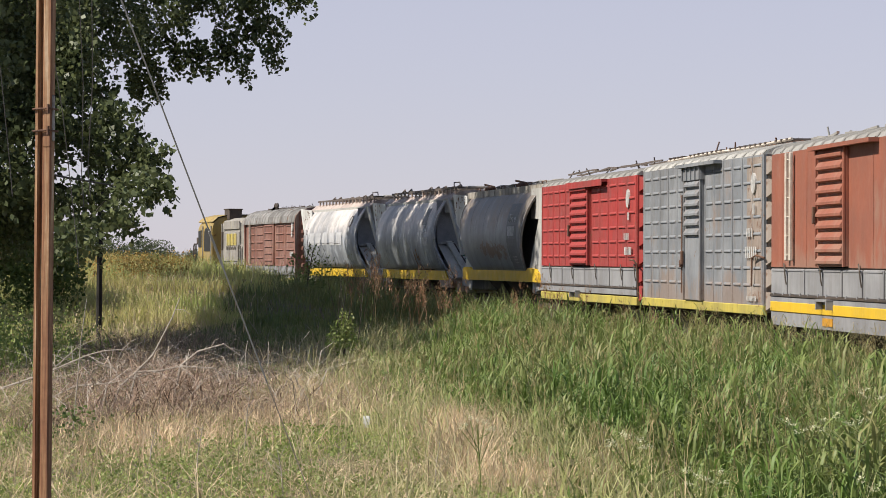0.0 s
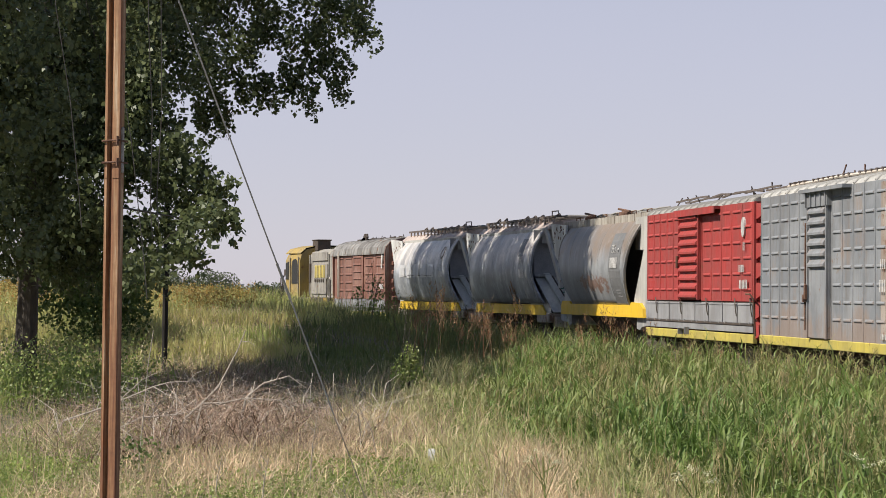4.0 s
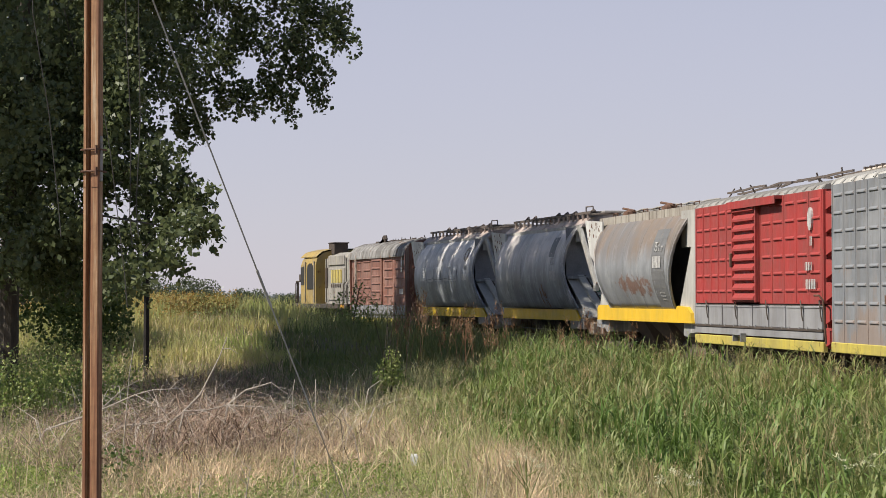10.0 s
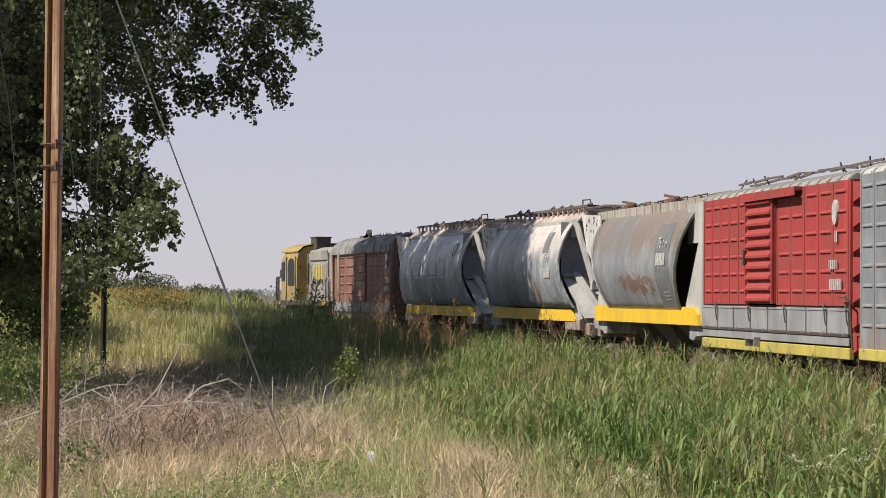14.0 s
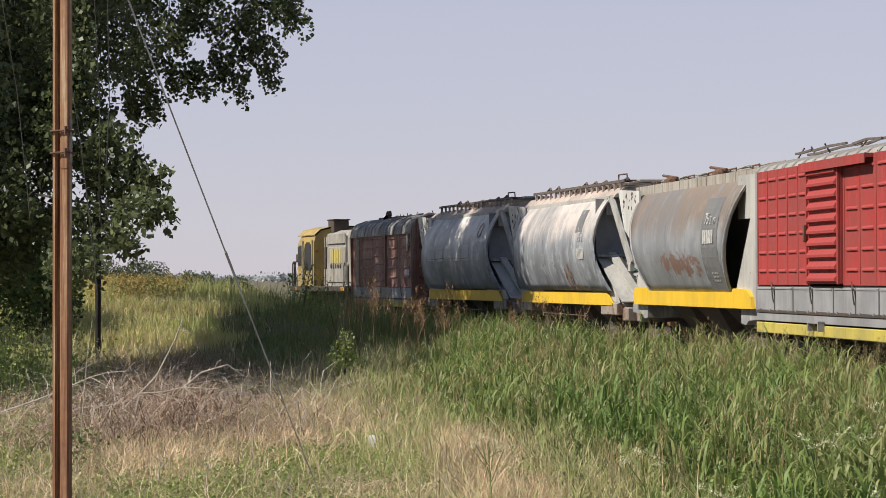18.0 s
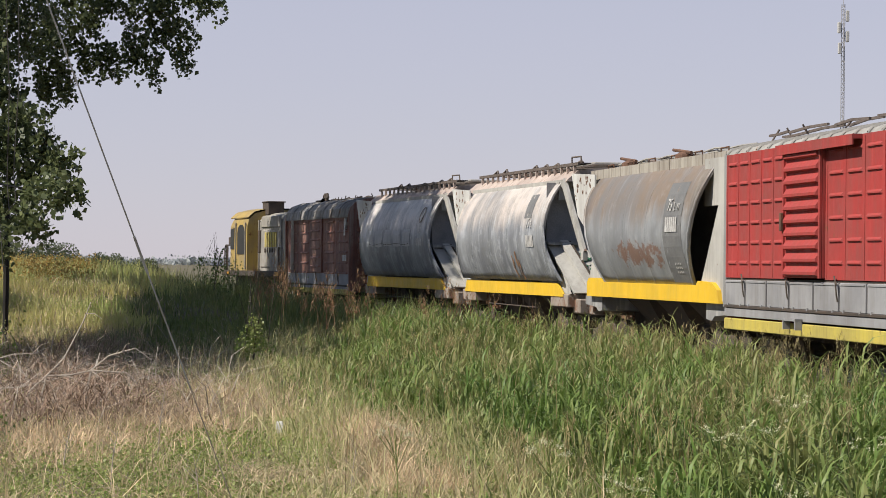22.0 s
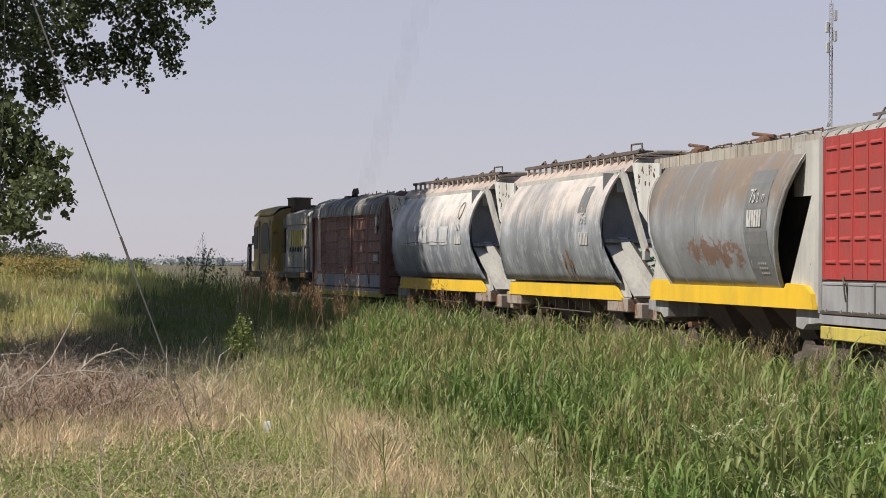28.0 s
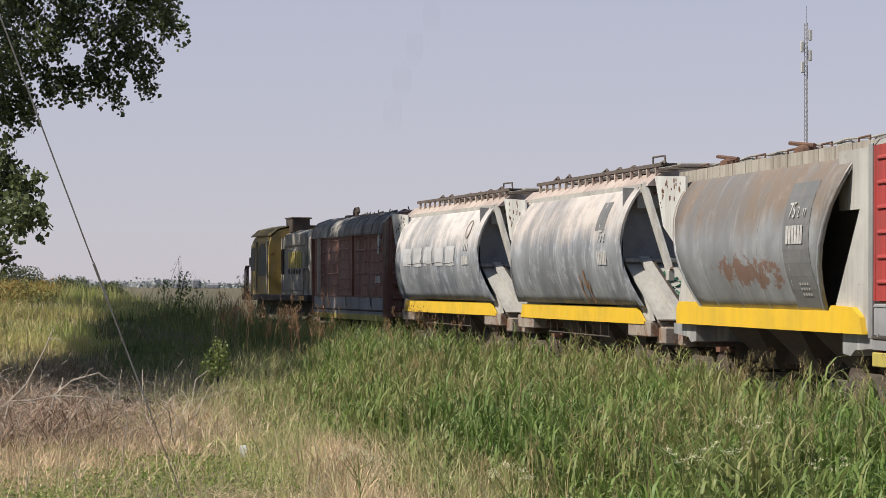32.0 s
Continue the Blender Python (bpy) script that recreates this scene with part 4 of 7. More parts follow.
def end_full(z):
    """The same for a wagon whose sheet runs out along its lower edge."""
    return SHELL + 0.5 * max(0.0, (2.6 - z) / 0.94)


def on_bulge(z):
    for (ya, za), (yb, zb) in zip(HOP, HOP[1:]):
        if zb <= z <= za:
            return ya + (yb - ya) * (za - z) / (za - zb)
    return HOP[-1][0]


def bar_between(a, b, wide, deep):
    """A flat steel bar from a to b, wide in the wagon's side view."""
    a, b = Vector(a), Vector(b)
    d = (b - a).normalized()
    o = Vector((-d.z, 0, d.x)).normalized() * wide / 2
    n = Vector((0, deep / 2, 0))
    return Kit().loft([[a + o - n, a - o - n, a - o + n, a + o + n], [b + o - n, b - o - n, b - o + n, b + o + n]])


def hopper(s, label, skin, deep=False, letter_x=2.9, seed=0):
    car = vehicle("hopper_wagon", label, s, ENDS - 0.4, (-4.5, 4.5), ENDS + 0.35, floor=False)
    rnd = random.Random(seed)
    reach = end_at if deep else end_full
    # bulging side sheets, their lower corners cut back
    for sd in (1, -1):
        k = Kit()
        out = [[(reach(z) * f, y * sd, z) for y, z in HOP] for f in np.linspace(-1, 1, 13)]
        inn = [[(reach(z) * f, (y + 0.05) * sd, z) for y, z in HOP] for f in np.linspace(-1, 1, 13)]
        if sd < 0:
            out, inn = inn, out
        k.loft([a + b[::-1] for a, b in zip(out, inn)])
        part("side_sheet", k, skin, car).data.polygons.foreach_set("use_smooth", [len(f) == 4 for f in k.f])
    for f, w, d in [(v, 0.02, 0.005) for v in (-0.62, -0.2, 0.22, 0.64)] + [(v, 0.05, 0.014) for v in (-0.985, 0.985)]:
        k = Kit().loft([[(reach(z) * f + e, y - g, z) for y, z in HOP] for e, g in ((-w, 0.001), (-w * 0.7, d), (w * 0.7, d), (w, 0.001))], caps=False, closed=False)
        part("side_band", k, skin, car)
    # dark inside behind the sheets
    k = Kit().box(-SHELL - 0.1, SHELL - 0.2 if deep else 4.2, -0.78, 0.78, 1.42, 3.95)
    part("inner_tank", k, M["hole"], car)
    # roof sheets
    top = [(-1.20, 3.98), (-1.16, 4.03), (-0.55, 4.2), (0.55, 4.2), (1.16, 4.03), (1.20, 3.98)]
    if not deep:
        top = [(-1.20, 3.98), (-1.17, 4.03), (-0.92, 4.24), (-0.4, 4.31), (0.4, 4.31), (0.92, 4.24), (1.17, 4.03), (1.20, 3.98)]
    L = ENDS - 0.05 if deep else SHELL + 0.35
    part("roof", Kit().loft([[(x, y, z) for y, z in top] for x in (-L - (0 if deep else 0.5), L)], closed=False), M["hoproof"] if not deep else M["fascia"], car)
    if deep:
        fas = part("roof_fascia", Kit().box(-ENDS + 0.15, ENDS - 0.06, -1.24, -1.195, 3.80, 4.13), M["fascia"], car, "streaked grey board under the roof edge")
        for i in range(14):
            x = -ENDS + 0.5 + i * 0.78
            part("fascia_cleat", Kit().box(x, x + 0.05, -1.252, -1.24, 3.82, 4.13), M["fascia"], fas)
        part("hatch_coaming", Kit().box(-ENDS + 0.3, ENDS - 0.3, -0.6, 0.6, 4.17, 4.24), M["roofgrey"], car)
        for i in range(6):
            x = -ENDS + 0.9 + i * 1.75
            h = part("hatch_cover", Kit().box(x - 0.35, x + 0.35, -0.7, 0.5, 4.2, 4.28, 0.04), M["roofgrey"], car)
            part("hatch_grip", Kit().tube([(x - 0.3, -0.95, 4.1), (x - 0.3, -0.95, 4.24), (x + 0.2, -0.95, 4.25), (x + 0.2, -0.95, 4.1)], 0.016, 5), M["rusty"], h)
        for x in (0.9, -3.4):
            k = Kit().disc((x, -0.85, 0), 0.16, 0, 12, axis=2, hub=[(4.12, 0.2), (4.24, 0.18), (4.30, 0.07)])
            k.tube([(x - 0.8, -0.85, 4.37), (x + 0.4, -0.82, 4.27)], 0.035, 6)
            part("hatch_lever", k, M["rusty"], car)
        k = Kit()
        for i in range(6):
            x = -5.0 + i * 1.7
            k.tube([(x, -0.7, 4.26), (x + 0.8, -0.72, 4.29 + rnd.uniform(-0.02, 0.03)), (x + 1.75, -0.7, 4.27)], 0.02, 5)
        part("roof_pipe", k, M["roofgrey"], car)
    else:
        part("roof_fascia", Kit().box(-SHELL + 0.1, SHELL + 0.05, -1.235, -1.195, 3.86, 4.03), M["hopwhite"], car)
        for i in range(17):
            x = -SHELL + 0.15 + i * (2 * SHELL + 0.4) / 16.5
            part("board_post", Kit().box(x - 0.03, x + 0.03, -1.01, -0.95, 4.18, 4.40), M["hoproof"], car)
        k = Kit().box(-SHELL - 0.1, SHELL + 0.7, -1.0, -0.70, 4.38, 4.41)
        k.box(-SHELL - 0.1, SHELL + 0.7, -1.02, -0.98, 4.35, 4.42)
        part("running_board", k, M["boardgrey"], car, "rusty grey roof running board on short posts")
        for i in range(9):
            x = -SHELL + 0.5 + i * 1.08
            a = rnd.uniform(-0.05, 0.10)
            h = part("hatch_cover", Kit().box(x - 0.3, x + 0.35, -0.45, 0.45, 4.38, 4.46, 0.03), M["roofgrey"], car)
            part("hatch_bar", Kit().tube([(x - 0.25, -0.72, 4.42), (x, -0.65, 4.45 + a), (x + 0.3, -0.7, 4.42 + a / 2)], 0.032, 5), M["boardgrey"], h)
        part("grab_rail", Kit().tube([(SHELL - 0.1, -0.95, 4.40), (SHELL - 0.1, -0.95, 4.56), (SHELL + 0.7, -0.95, 4.55), (SHELL + 0.75, -0.95, 4.40)], 0.02, 6), M["boardgrey"], car)
    # the end towards the rear of the train
    if deep:
        q = [(3.80, 1.40), (ENDS, 1.40), (ENDS, 4.02), (4.0, 4.02), (4.0, 3.15), (4.91, 3.15), (3.80, 1.70)]
        part("end_plate", Kit().prism(q, -1.32, -1.28), M["hopwhite"], car)
        part("end_post", Kit().box(ENDS - 0.16, ENDS, -1.36, -1.2, 1.30, 4.06, 0.01), M["silver"], car)
    else:
        part("end_slope_sheet", Kit().loft([[(4.42, -1.48, 2.50), (5.72, -1.16, 1.37), (5.72, 1.16, 1.37), (4.42, 1.48, 2.50)], [(4.46, -1.48, 2.53), (5.76, -1.16, 1.40), (5.76, 1.16, 1.40), (4.46, 1.48, 2.53)]]), M["hopwhite"], car, "pale sloping end sheet")
        part("end_plate", Kit().prism([(3.0, 1.37), (5.66, 1.37), (4.40, 2.49), (3.0, 2.49)], -1.22, -1.19), M["hopwhite"], car, "pale lower end plate")
        part("end_ledge", Kit().box(4.30, 4.62, -1.50, 1.50, 2.50, 2.58, 0.01), M["silver"], car)
        part("end_header", Kit().box(4.60, 4.66, -1.26, 1.26, 3.56, 3.98), M["hopwhite"], car)
        part("end_wall", Kit().box(4.26, 4.30, -1.46, 1.46, 2.50, 3.97), M["hole"], car)
        part("end_strut", bar_between((SHELL + 0.12, -1.2, 3.99), (6.02, -1.0, 2.3), 0.22, 0.08), M["hopwhite"], car)
        part("strut_foot", Kit().box(5.90, 6.10, -1.06, -0.94, 2.14, 2.34, 0.01), M["hopwhite"], car)
        part("end_brace", Kit().loft([[(4.50, -1.20, 2.56), (4.50, -1.00, 2.56), (4.55, -1.00, 2.62), (4.55, -1.20, 2.62)], [(5.75, -0.80, 1.44), (5.75, -0.60, 1.44), (5.80, -0.60, 1.50), (5.80, -0.80, 1.50)]]), M["hopwhite"], car)
        # dark bar laid beside the brace as its shadow line
        part("brace_shadow", Kit().loft([[(4.50, -0.99, 2.555), (4.50, -0.93, 2.555), (4.55, -0.93, 2.60), (4.55, -0.99, 2.60)], [(5.75, -0.59, 1.435), (5.75, -0.53, 1.435), (5.80, -0.53, 1.48), (5.80, -0.59, 1.48)]]), M["dark"], car)
    # the end towards the engine: a holed gusset
    q = [(-SHELL + 0.3, 2.5), (-SHELL + 0.3, 4.02), (-6.7, 4.12), (-6.05, 3.15)]
    g = part("gusset_plate", Kit().prism(q, -1.38, -1.34), M["gusset"], car, "pale end plate spotted with rust holes")
    for i in range(20):
        x, z = -4.8 - rnd.uniform(0, 1.45), 3.42 + rnd.uniform(0, 0.58)
        r0 = rnd.uniform(0.018, 0.05)
        part("rust_hole", Kit().prism([(x + r0 * math.cos(a) * rnd.uniform(0.7, 1.2), z + r0 * math.sin(a)) for a in [0.8 * v for v in range(8)]], -1.386, -1.38), M["rusty"], g)
    part("end_strut", bar_between((-5.72, -1.0, 3.3), (-5.75, -1.0, 1.36), 0.14, 0.08), M["hopwhite"], car)
    part("end_plate", Kit().prism([(-2.9, 1.40), (-2.9, 2.9), (-5.1, 2.9), (-5.95, 1.40)], -1.16, -1.12), M["hopwhite"], car)
    for sd in (-1, 1):
        x0, x1 = sorted((sd * (SHELL - 0.7), sd * (ENDS + 0.05)))
        if deep:
            inner, outer = sd * (SHELL - 0.7), sd * (ENDS + 0.05)
            q = [(inner, 1.36), (outer, 1.36), (outer, 1.17), (inner + sd * 0.55, 1.12), (inner + sd * 0.35, 1.03), (inner, 1.06)]
            part("end_platform", Kit().prism(q[::-sd], -1.28, 1.28), M["silver"], car)
        else:
            part("end_platform", Kit().box(x0, x1, -1.28, 1.28, 1.06, 1.36, 0.02), M["platform"], car)
        x0, x1 = sorted((sd * (ENDS - 0.1), sd * (ENDS + 0.45)))
        part("end_beam", Kit().box(x0, x1, -1.1, 1.1, 0.92, 1.26, 0.03), M["platform"], car)
    # chrome-yellow side sill
    if deep:
        q = [(-ENDS + 0.55, 1.36), (-ENDS + 0.55, 1.66), (-ENDS + 0.72, 1.76), (-3.85, 1.76), (-3.70, 1.68), (3.75, 1.68), (3.85, 1.76), (ENDS - 0.75, 1.74), (ENDS - 0.4, 1.6), (ENDS - 0.3, 1.36)]
    else:
        q = [(-ENDS + 0.3, 1.30), (-ENDS + 0.5, 1.62), (ENDS - 0.85, 1.62), (ENDS - 0.3, 1.36), (ENDS - 0.3, 1.30)]
    part("side_sill", Kit().prism(q[::-1], -1.40 if deep else -1.30, -1.25), M["yellow"], car, "chrome-yellow side sill")
    part("side_sill", Kit().prism(q[::-1], 1.2, 1.27), M["yellow"], car, "chrome-yellow side sill")
    for x in (-2.4, 0.0, 2.4):
        k = Kit().loft([[(x - 1.15, -1.15, 1.62), (x + 1.15, -1.15, 1.62), (x + 1.15, 1.15, 1.62), (x - 1.15, 1.15, 1.62)], [(x - 0.3, -0.35, 0.62), (x + 0.3, -0.35, 0.62), (x + 0.3, 0.35, 0.62), (x - 0.3, 0.35, 0.62)]][::-1])
        part("hopper_chute", k, M["dark"], car)
    if not deep:
        k = Kit()
        for i in range(9):
            x = -2.6 + i * 0.62
            k.tube([(x, -1.22, 1.30), (x, -1.22, 1.02)], 0.012, 4)
        k.tube([(-2.7, -1.22, 1.02), (2.5, -1.22, 1.0)], 0.02, 5)
        part("pipe_run", k, M["dark"], car)
    if deep:
        zs = [3.62, 3.4, 3.2, 3.0, 2.8, 2.6, 2.4, 2.2, 2.0, 1.72]
        k = Kit().loft([[(x, on_bulge(z) - 0.008, z) for z in zs] for x in (letter_x - 0.55, letter_x + 0.75)], caps=False, closed=False)
        part("stencil_panel", k, M["panelgrey"], car, "dark grey stencil panel")
    return car


def lettering(car, on_bulge, text, x, z, size, material, off=0.02):
    """Stencilled figures laid on the bulging sheet."""
    cu = bpy.data.curves.new("stencil", "FONT")
    cu.body, cu.size, cu.extrude, cu.resolution_u = text, size, 0.004, 2
    tmp = bpy.data.objects.new("stencil", cu)
    me = bpy.data.meshes.new_from_object(tmp)
    bpy.data.objects.remove(tmp)
    for v in me.vertices:
        zz = z + v.co.y
        v.co = (x + v.co.x, on_bulge(zz) - off - v.co.z, zz)
    me.materials.clear()
    me.materials.append(material)
    return part("stencil_lettering", me, None, car, "white stencilled figures")


def number_bars(car, on_bulge, x, z, count, w, tall, gap=0.03):
    k = Kit()
    for i in range(count):
        a = x + i * (w + gap)
        k.loft([[(a, on_bulge(z) - 0.02, z), (a + w, on_bulge(z) - 0.02, z)], [(a, on_bulge(z + tall) - 0.02, z + tall), (a + w, on_bulge(z + tall) - 0.02, z + tall)]], caps=False, closed=False)
    for g in k.pieces():
        part("number_bar", g, M["white"], car, "white number reduced to bars")


def paint_strokes(car, x, z0, z1, w, seed, material, name="paint_block"):
    """A rough block of paint rolled over old lettering."""
    r = random.Random(seed)
    zs = np.linspace(z1, z0, 5)
    k = Kit().loft([[(x + r.uniform(-0.07, 0.07), on_bulge(z) - 0.012, z) for z in zs], [(x + w * 0.5, on_bulge(z) - 0.012, z + r.uniform(-0.04, 0.04)) for z in zs], [(x + w + r.uniform(-0.12, 0.08), on_bulge(z) - 0.012, z) for z in zs]], caps=False, closed=False)
    part(name, k, material, car)


def build_hoppers():
    c = hopper(-5.3, "pale grey hopper wagon with white repainted blocks and yellow sill", M["skin_pale"], seed=1)
    for i in range(5):
        paint_strokes(c, -3.7 + i * 1.28, 2.56, 3.05, 1.0, i, M["blockwhite"])
    k = Kit()
    k.tube([(-1.7 + 0.22 * math.cos(a) + 5.2, on_bulge(3.45 + 0.22 * math.sin(a)) - 0.02, 3.45 + 0.22 * math.sin(a)) for a in [v * 0.5 for v in range(14)]], 0.014, 4)
    part("faded_emblem", k, M["tanpatch"], c, "faded round emblem")
    number_bars(c, on_bulge, 3.2, 2.56, 4, 0.15, 0.22, 0.02)
    number_bars(c, on_bulge, 3.3, 2.92, 3, 0.09, 0.18, 0.08)
    part("seam_scratch", Kit().tube([(x, on_bulge(2.62 + 0.02 * math.sin(x * 3)) - 0.01, 2.62 + 0.02 * math.sin(x * 3)) for x in np.linspace(-3.2, 2.2, 14)], 0.008, 4), M["dark"], c)
    c = hopper(7.7, "silver-grey hopper wagon with rust runs, pale end struts and yellow sill", M["skin_silver"], seed=2)
    lettering(c, on_bulge, "75", 3.05, 2.92, 0.34, M["white"])
    lettering(c, on_bulge, "2", 3.48, 2.92, 0.24, M["white"])
    number_bars(c, on_bulge, 3.05, 2.46, 6, 0.10, 0.28, 0.025)
    r = random.Random(9)
    for i in range(6):
        u, y = 0.20 + 0.08 * i, -0.74 + 0.12 * (i % 3)
        q = [(4.47 + 1.3 * (u + du), y + dy, 2.545 - 1.13 * (u + du)) for du, dy in ((0.0, 0.0), (0.06, r.uniform(-0.1, 0.1)), (0.10, r.uniform(-0.12, 0.12)), (0.02, r.uniform(0.05, 0.16)))]
        part("scrawl_mark", Kit().tube(q, 0.02, 5), M["scrawl"], c, "green scrawled paint mark")
    part("repaint_patch", Kit().loft([[(x, on_bulge(z) - 0.008, z) for z in (3.72, 3.5, 3.3, 3.15)] for x in (2.75, 3.45)], caps=False, closed=False), M["panelgrey"], c)
    for i, (x, z0, z1, w) in enumerate(((1.35, 1.72, 2.25, 0.10), (1.75, 1.75, 2.35, 0.07), (1.95, 1.7, 2.15, 0.12))):
        paint_strokes(c, x, z0, z1, w, 40 + i, M["rustrun"], "rust_run")
    c = hopper(20.6, "grey hopper wagon streaked brown from the roof, with broad yellow sill", M["skin_brown"], deep=True, letter_x=2.85, seed=3)
    lettering(c, on_bulge, "75", 2.55, 3.08, 0.34, M["white"])
    lettering(c, on_bulge, "2", 2.97, 3.08, 0.24, M["white"])
    lettering(c, on_bulge, "17", 3.22, 3.08, 0.19, M["white"])
    number_bars(c, on_bulge, 2.5, 2.68, 6, 0.115, 0.28, 0.025)
    for z in (2.06, 1.98, 1.9):
        number_bars(c, on_bulge, 2.85, z, 4, 0.06, 0.035, 0.06)


def locomotive():
    car = thing("locomotive", "old diesel locomotive with yellow cab, grey streaked hood and black stack", "locomotive", "vehicles of the train")
    s0 = -29.6
    VEHICLES.append((car, s0))
    add_bogies(car, (-3.9, 3.9))
    add_couplers(car, 6.6)
    k = Kit()
    k.box(-4.1, 6.4, -1.5, 1.5, 1.48, 1.70, 0.02)
    k.box(-4.1, 6.5, -0.9, 0.9, 0.95, 1.48)
    part("frame", k, M["dark"], car)
    # cab
    k = Kit()
    a, b = -2.75, 0.45
    side = [(-1.48, 1.70), (-1.48, 3.45), (-1.40, 3.75), (-1.15, 3.98), (-0.6, 4.12), (0.6, 4.12), (1.15, 3.98), (1.40, 3.75), (1.48, 3.45), (1.48, 1.70)]
    nose = [(y * 0.97, z if z < 3.5 else 3.5 + (z - 3.5) * 0.6) for y, z in side]
    k.loft([[(a, y, z) for y, z in nose], [(a + 0.5, y, z) for y, z in side], [(b, y, z) for y, z in side]])
    part("cab", k, M["locoyellow"], car, "yellow cab with rounded roof")
    k = Kit()
    k.prism([(-1.25, 2.35), (-1.25, 3.2), (-1.1, 3.42), (-0.8, 3.52), (-0.4, 3.52), (-0.12, 3.42), (0.02, 3.2), (0.02, 2.35)][::-1], -1.50, -1.47)
    k.prism([(-2.5, 2.55), (-2.5, 3.35), (-1.85, 3.4), (-1.85, 2.55)][::-1], -1.50, -1.47)
    k.box(a - 0.01, a + 0.05, -1.2, -0.2, 2.6, 3.3)
    k.box(a - 0.01, a + 0.05, 0.2, 1.2, 2.6, 3.3)
    for g in k.pieces():
        part("window", g, M["glass"], car)
    k = Kit()
    k.loft([[(x, y * 1.03, z + 0.03) for y, z in side[2:-2]] for x in (a - 0.03, b)], closed=False, caps=False)
    k.loft([[(x, y * 1.03, z + 0.06) for y, z in side[2:-2]] for x in (a - 0.03, b)], closed=False, caps=False)
    part("cab_roof", k, M["locoyellow"], car)
    k = Kit()
    for x in (-1.5, 0.25):
        k.box(x - 0.04, x + 0.04, -1.53, -1.48, 1.75, 3.6)
    for g in k.pieces():
        part("door_post", g, M["locogrey"], car)
    # hood
    k = Kit()
    hs = [(-1.0, 1.70), (-1.0, 3.62), (-0.85, 3.85), (-0.45, 3.98), (0.45, 3.98), (0.85, 3.85), (1.0, 3.62), (1.0, 1.70)]
    k.loft([[(x, y, z) for y, z in hs] for x in (b, 6.0)])
    part("hood", k, M["locogrey"], car, "grey paint-streaked engine hood")
    part("hood_panel", Kit().box(0.95, 4.1, -1.05, -1.0, 1.85, 3.28, 0.015), M["locogrey"], car)
    part("intake_box", Kit().box(1.1, 4.1, -1.06, -1.0, 3.40, 3.82, 0.02), M["locogrey"], car)
    for i in range(7):
        x = 1.75 + i * 0.29
        part("grille_slat", Kit().box(x, x + 0.17, -1.075, -1.05, 2.62, 3.2, 0.008), M["grilleyellow"], car)
    for i in range(5):
        x = 1.8 + i * 0.4
        part("vent_ring", Kit().disc((x, -1.08, 2.5), 0.09, 0.03, 12), M["dark"], car)
    for x in (0.55, 4.3, 5.2):
        part("hood_post", Kit().box(x, x + 0.09, -1.06, -1.0, 1.75, 3.7), M["locogrey"], car)
    part("hood_side_door", Kit().box(4.62, 5.15, -1.04, -1.0, 1.85, 3.5, 0.01), M["locogrey"], car)
    part("locker", Kit().box(0.75, 1.0, -1.12, -1.0, 2.4, 3.3, 0.02), M["dark"], car)
    k = Kit()
    k.box(-0.05, 0.95, -0.75, -0.1, 3.9, 4.42, 0.03)
    k.box(-0.10, 1.0, -0.78, -0.05, 4.40, 4.45, 0.01)
    part("chimney", k, M["dark"], car)
    for pts in ([(-3.75, -1.45, 1.7), (-3.75, -1.45, 2.6), (-3.6, -1.45, 2.72), (-2.85, -1.45, 2.72)], [(-3.2, -1.45, 1.7), (-3.2, -1.45, 2.72)], [(-3.45, -1.45, 1.7), (-3.45, -1.45, 2.72)]):
        part("handrail", Kit().tube(pts, 0.03, 6), M["dark"], car)
    part("handrail", Kit().tube([(5.6, -1.45, 1.7), (5.6, -1.45, 2.5), (5.75, -1.45, 2.62), (6.2, -1.45, 2.62), (6.35, -1.45, 2.5), (6.35, -1.45, 1.5)], 0.03, 6), M["steel"], car)
    k = Kit()
    k.box(-3.3, -2.8, -1.4, -1.1, 2.75, 3.05, 0.02)
    part("headlight_box", k, M["dark"], car)
    k = Kit()
    k.box(-3.0, -2.6, -1.515, -1.5, 1.52, 1.64)
    k.box(5.3, 5.9, -1.515, -1.5, 1.52, 1.66)
    for g in k.pieces():
        part("marker_plate", g, M["orange"], car)


locomotive()
boxcar_far()
build_hoppers()
boxcar_red()
boxcar_grey()
boxcar_brown()


# ---- plants ----
rng = np.random.default_rng(11)
BASE_Z = {}


def heights_at(x, y):
    """Ground heights for arrays, from a coarse table."""
    step = 0.5
    if not BASE_Z:
        xs, ys = np.arange(-40, 24.1, step), np.arange(4, 176.1, step)
        BASE_Z["t"] = np.array([[ground_z(a, b) for a in xs] for b in ys])
    t = BASE_Z["t"]
    u, v = np.clip((x + 40) / step, 0, t.shape[1] - 1.001), np.clip((y - 4) / step, 0, t.shape[0] - 1.001)
    i, j = u.astype(int), v.astype(int)
    fu, fv = u - i, v - j
    return (t[j, i] * (1 - fu) + t[j, i + 1] * fu) * (1 - fv) + (t[j + 1, i] * (1 - fu) + t[j + 1, i + 1] * fu) * fv


LINE_Y = np.arange(0, 180, 1.0)
LINE_S = 80.0 - LINE_Y
LINE_X = np.array([rail_side(80.0 - y)[0] for y in LINE_Y])


def near_side_x(y):
    """x of the wagons' near side at y."""
    return np.interp(y, LINE_Y, LINE_X)


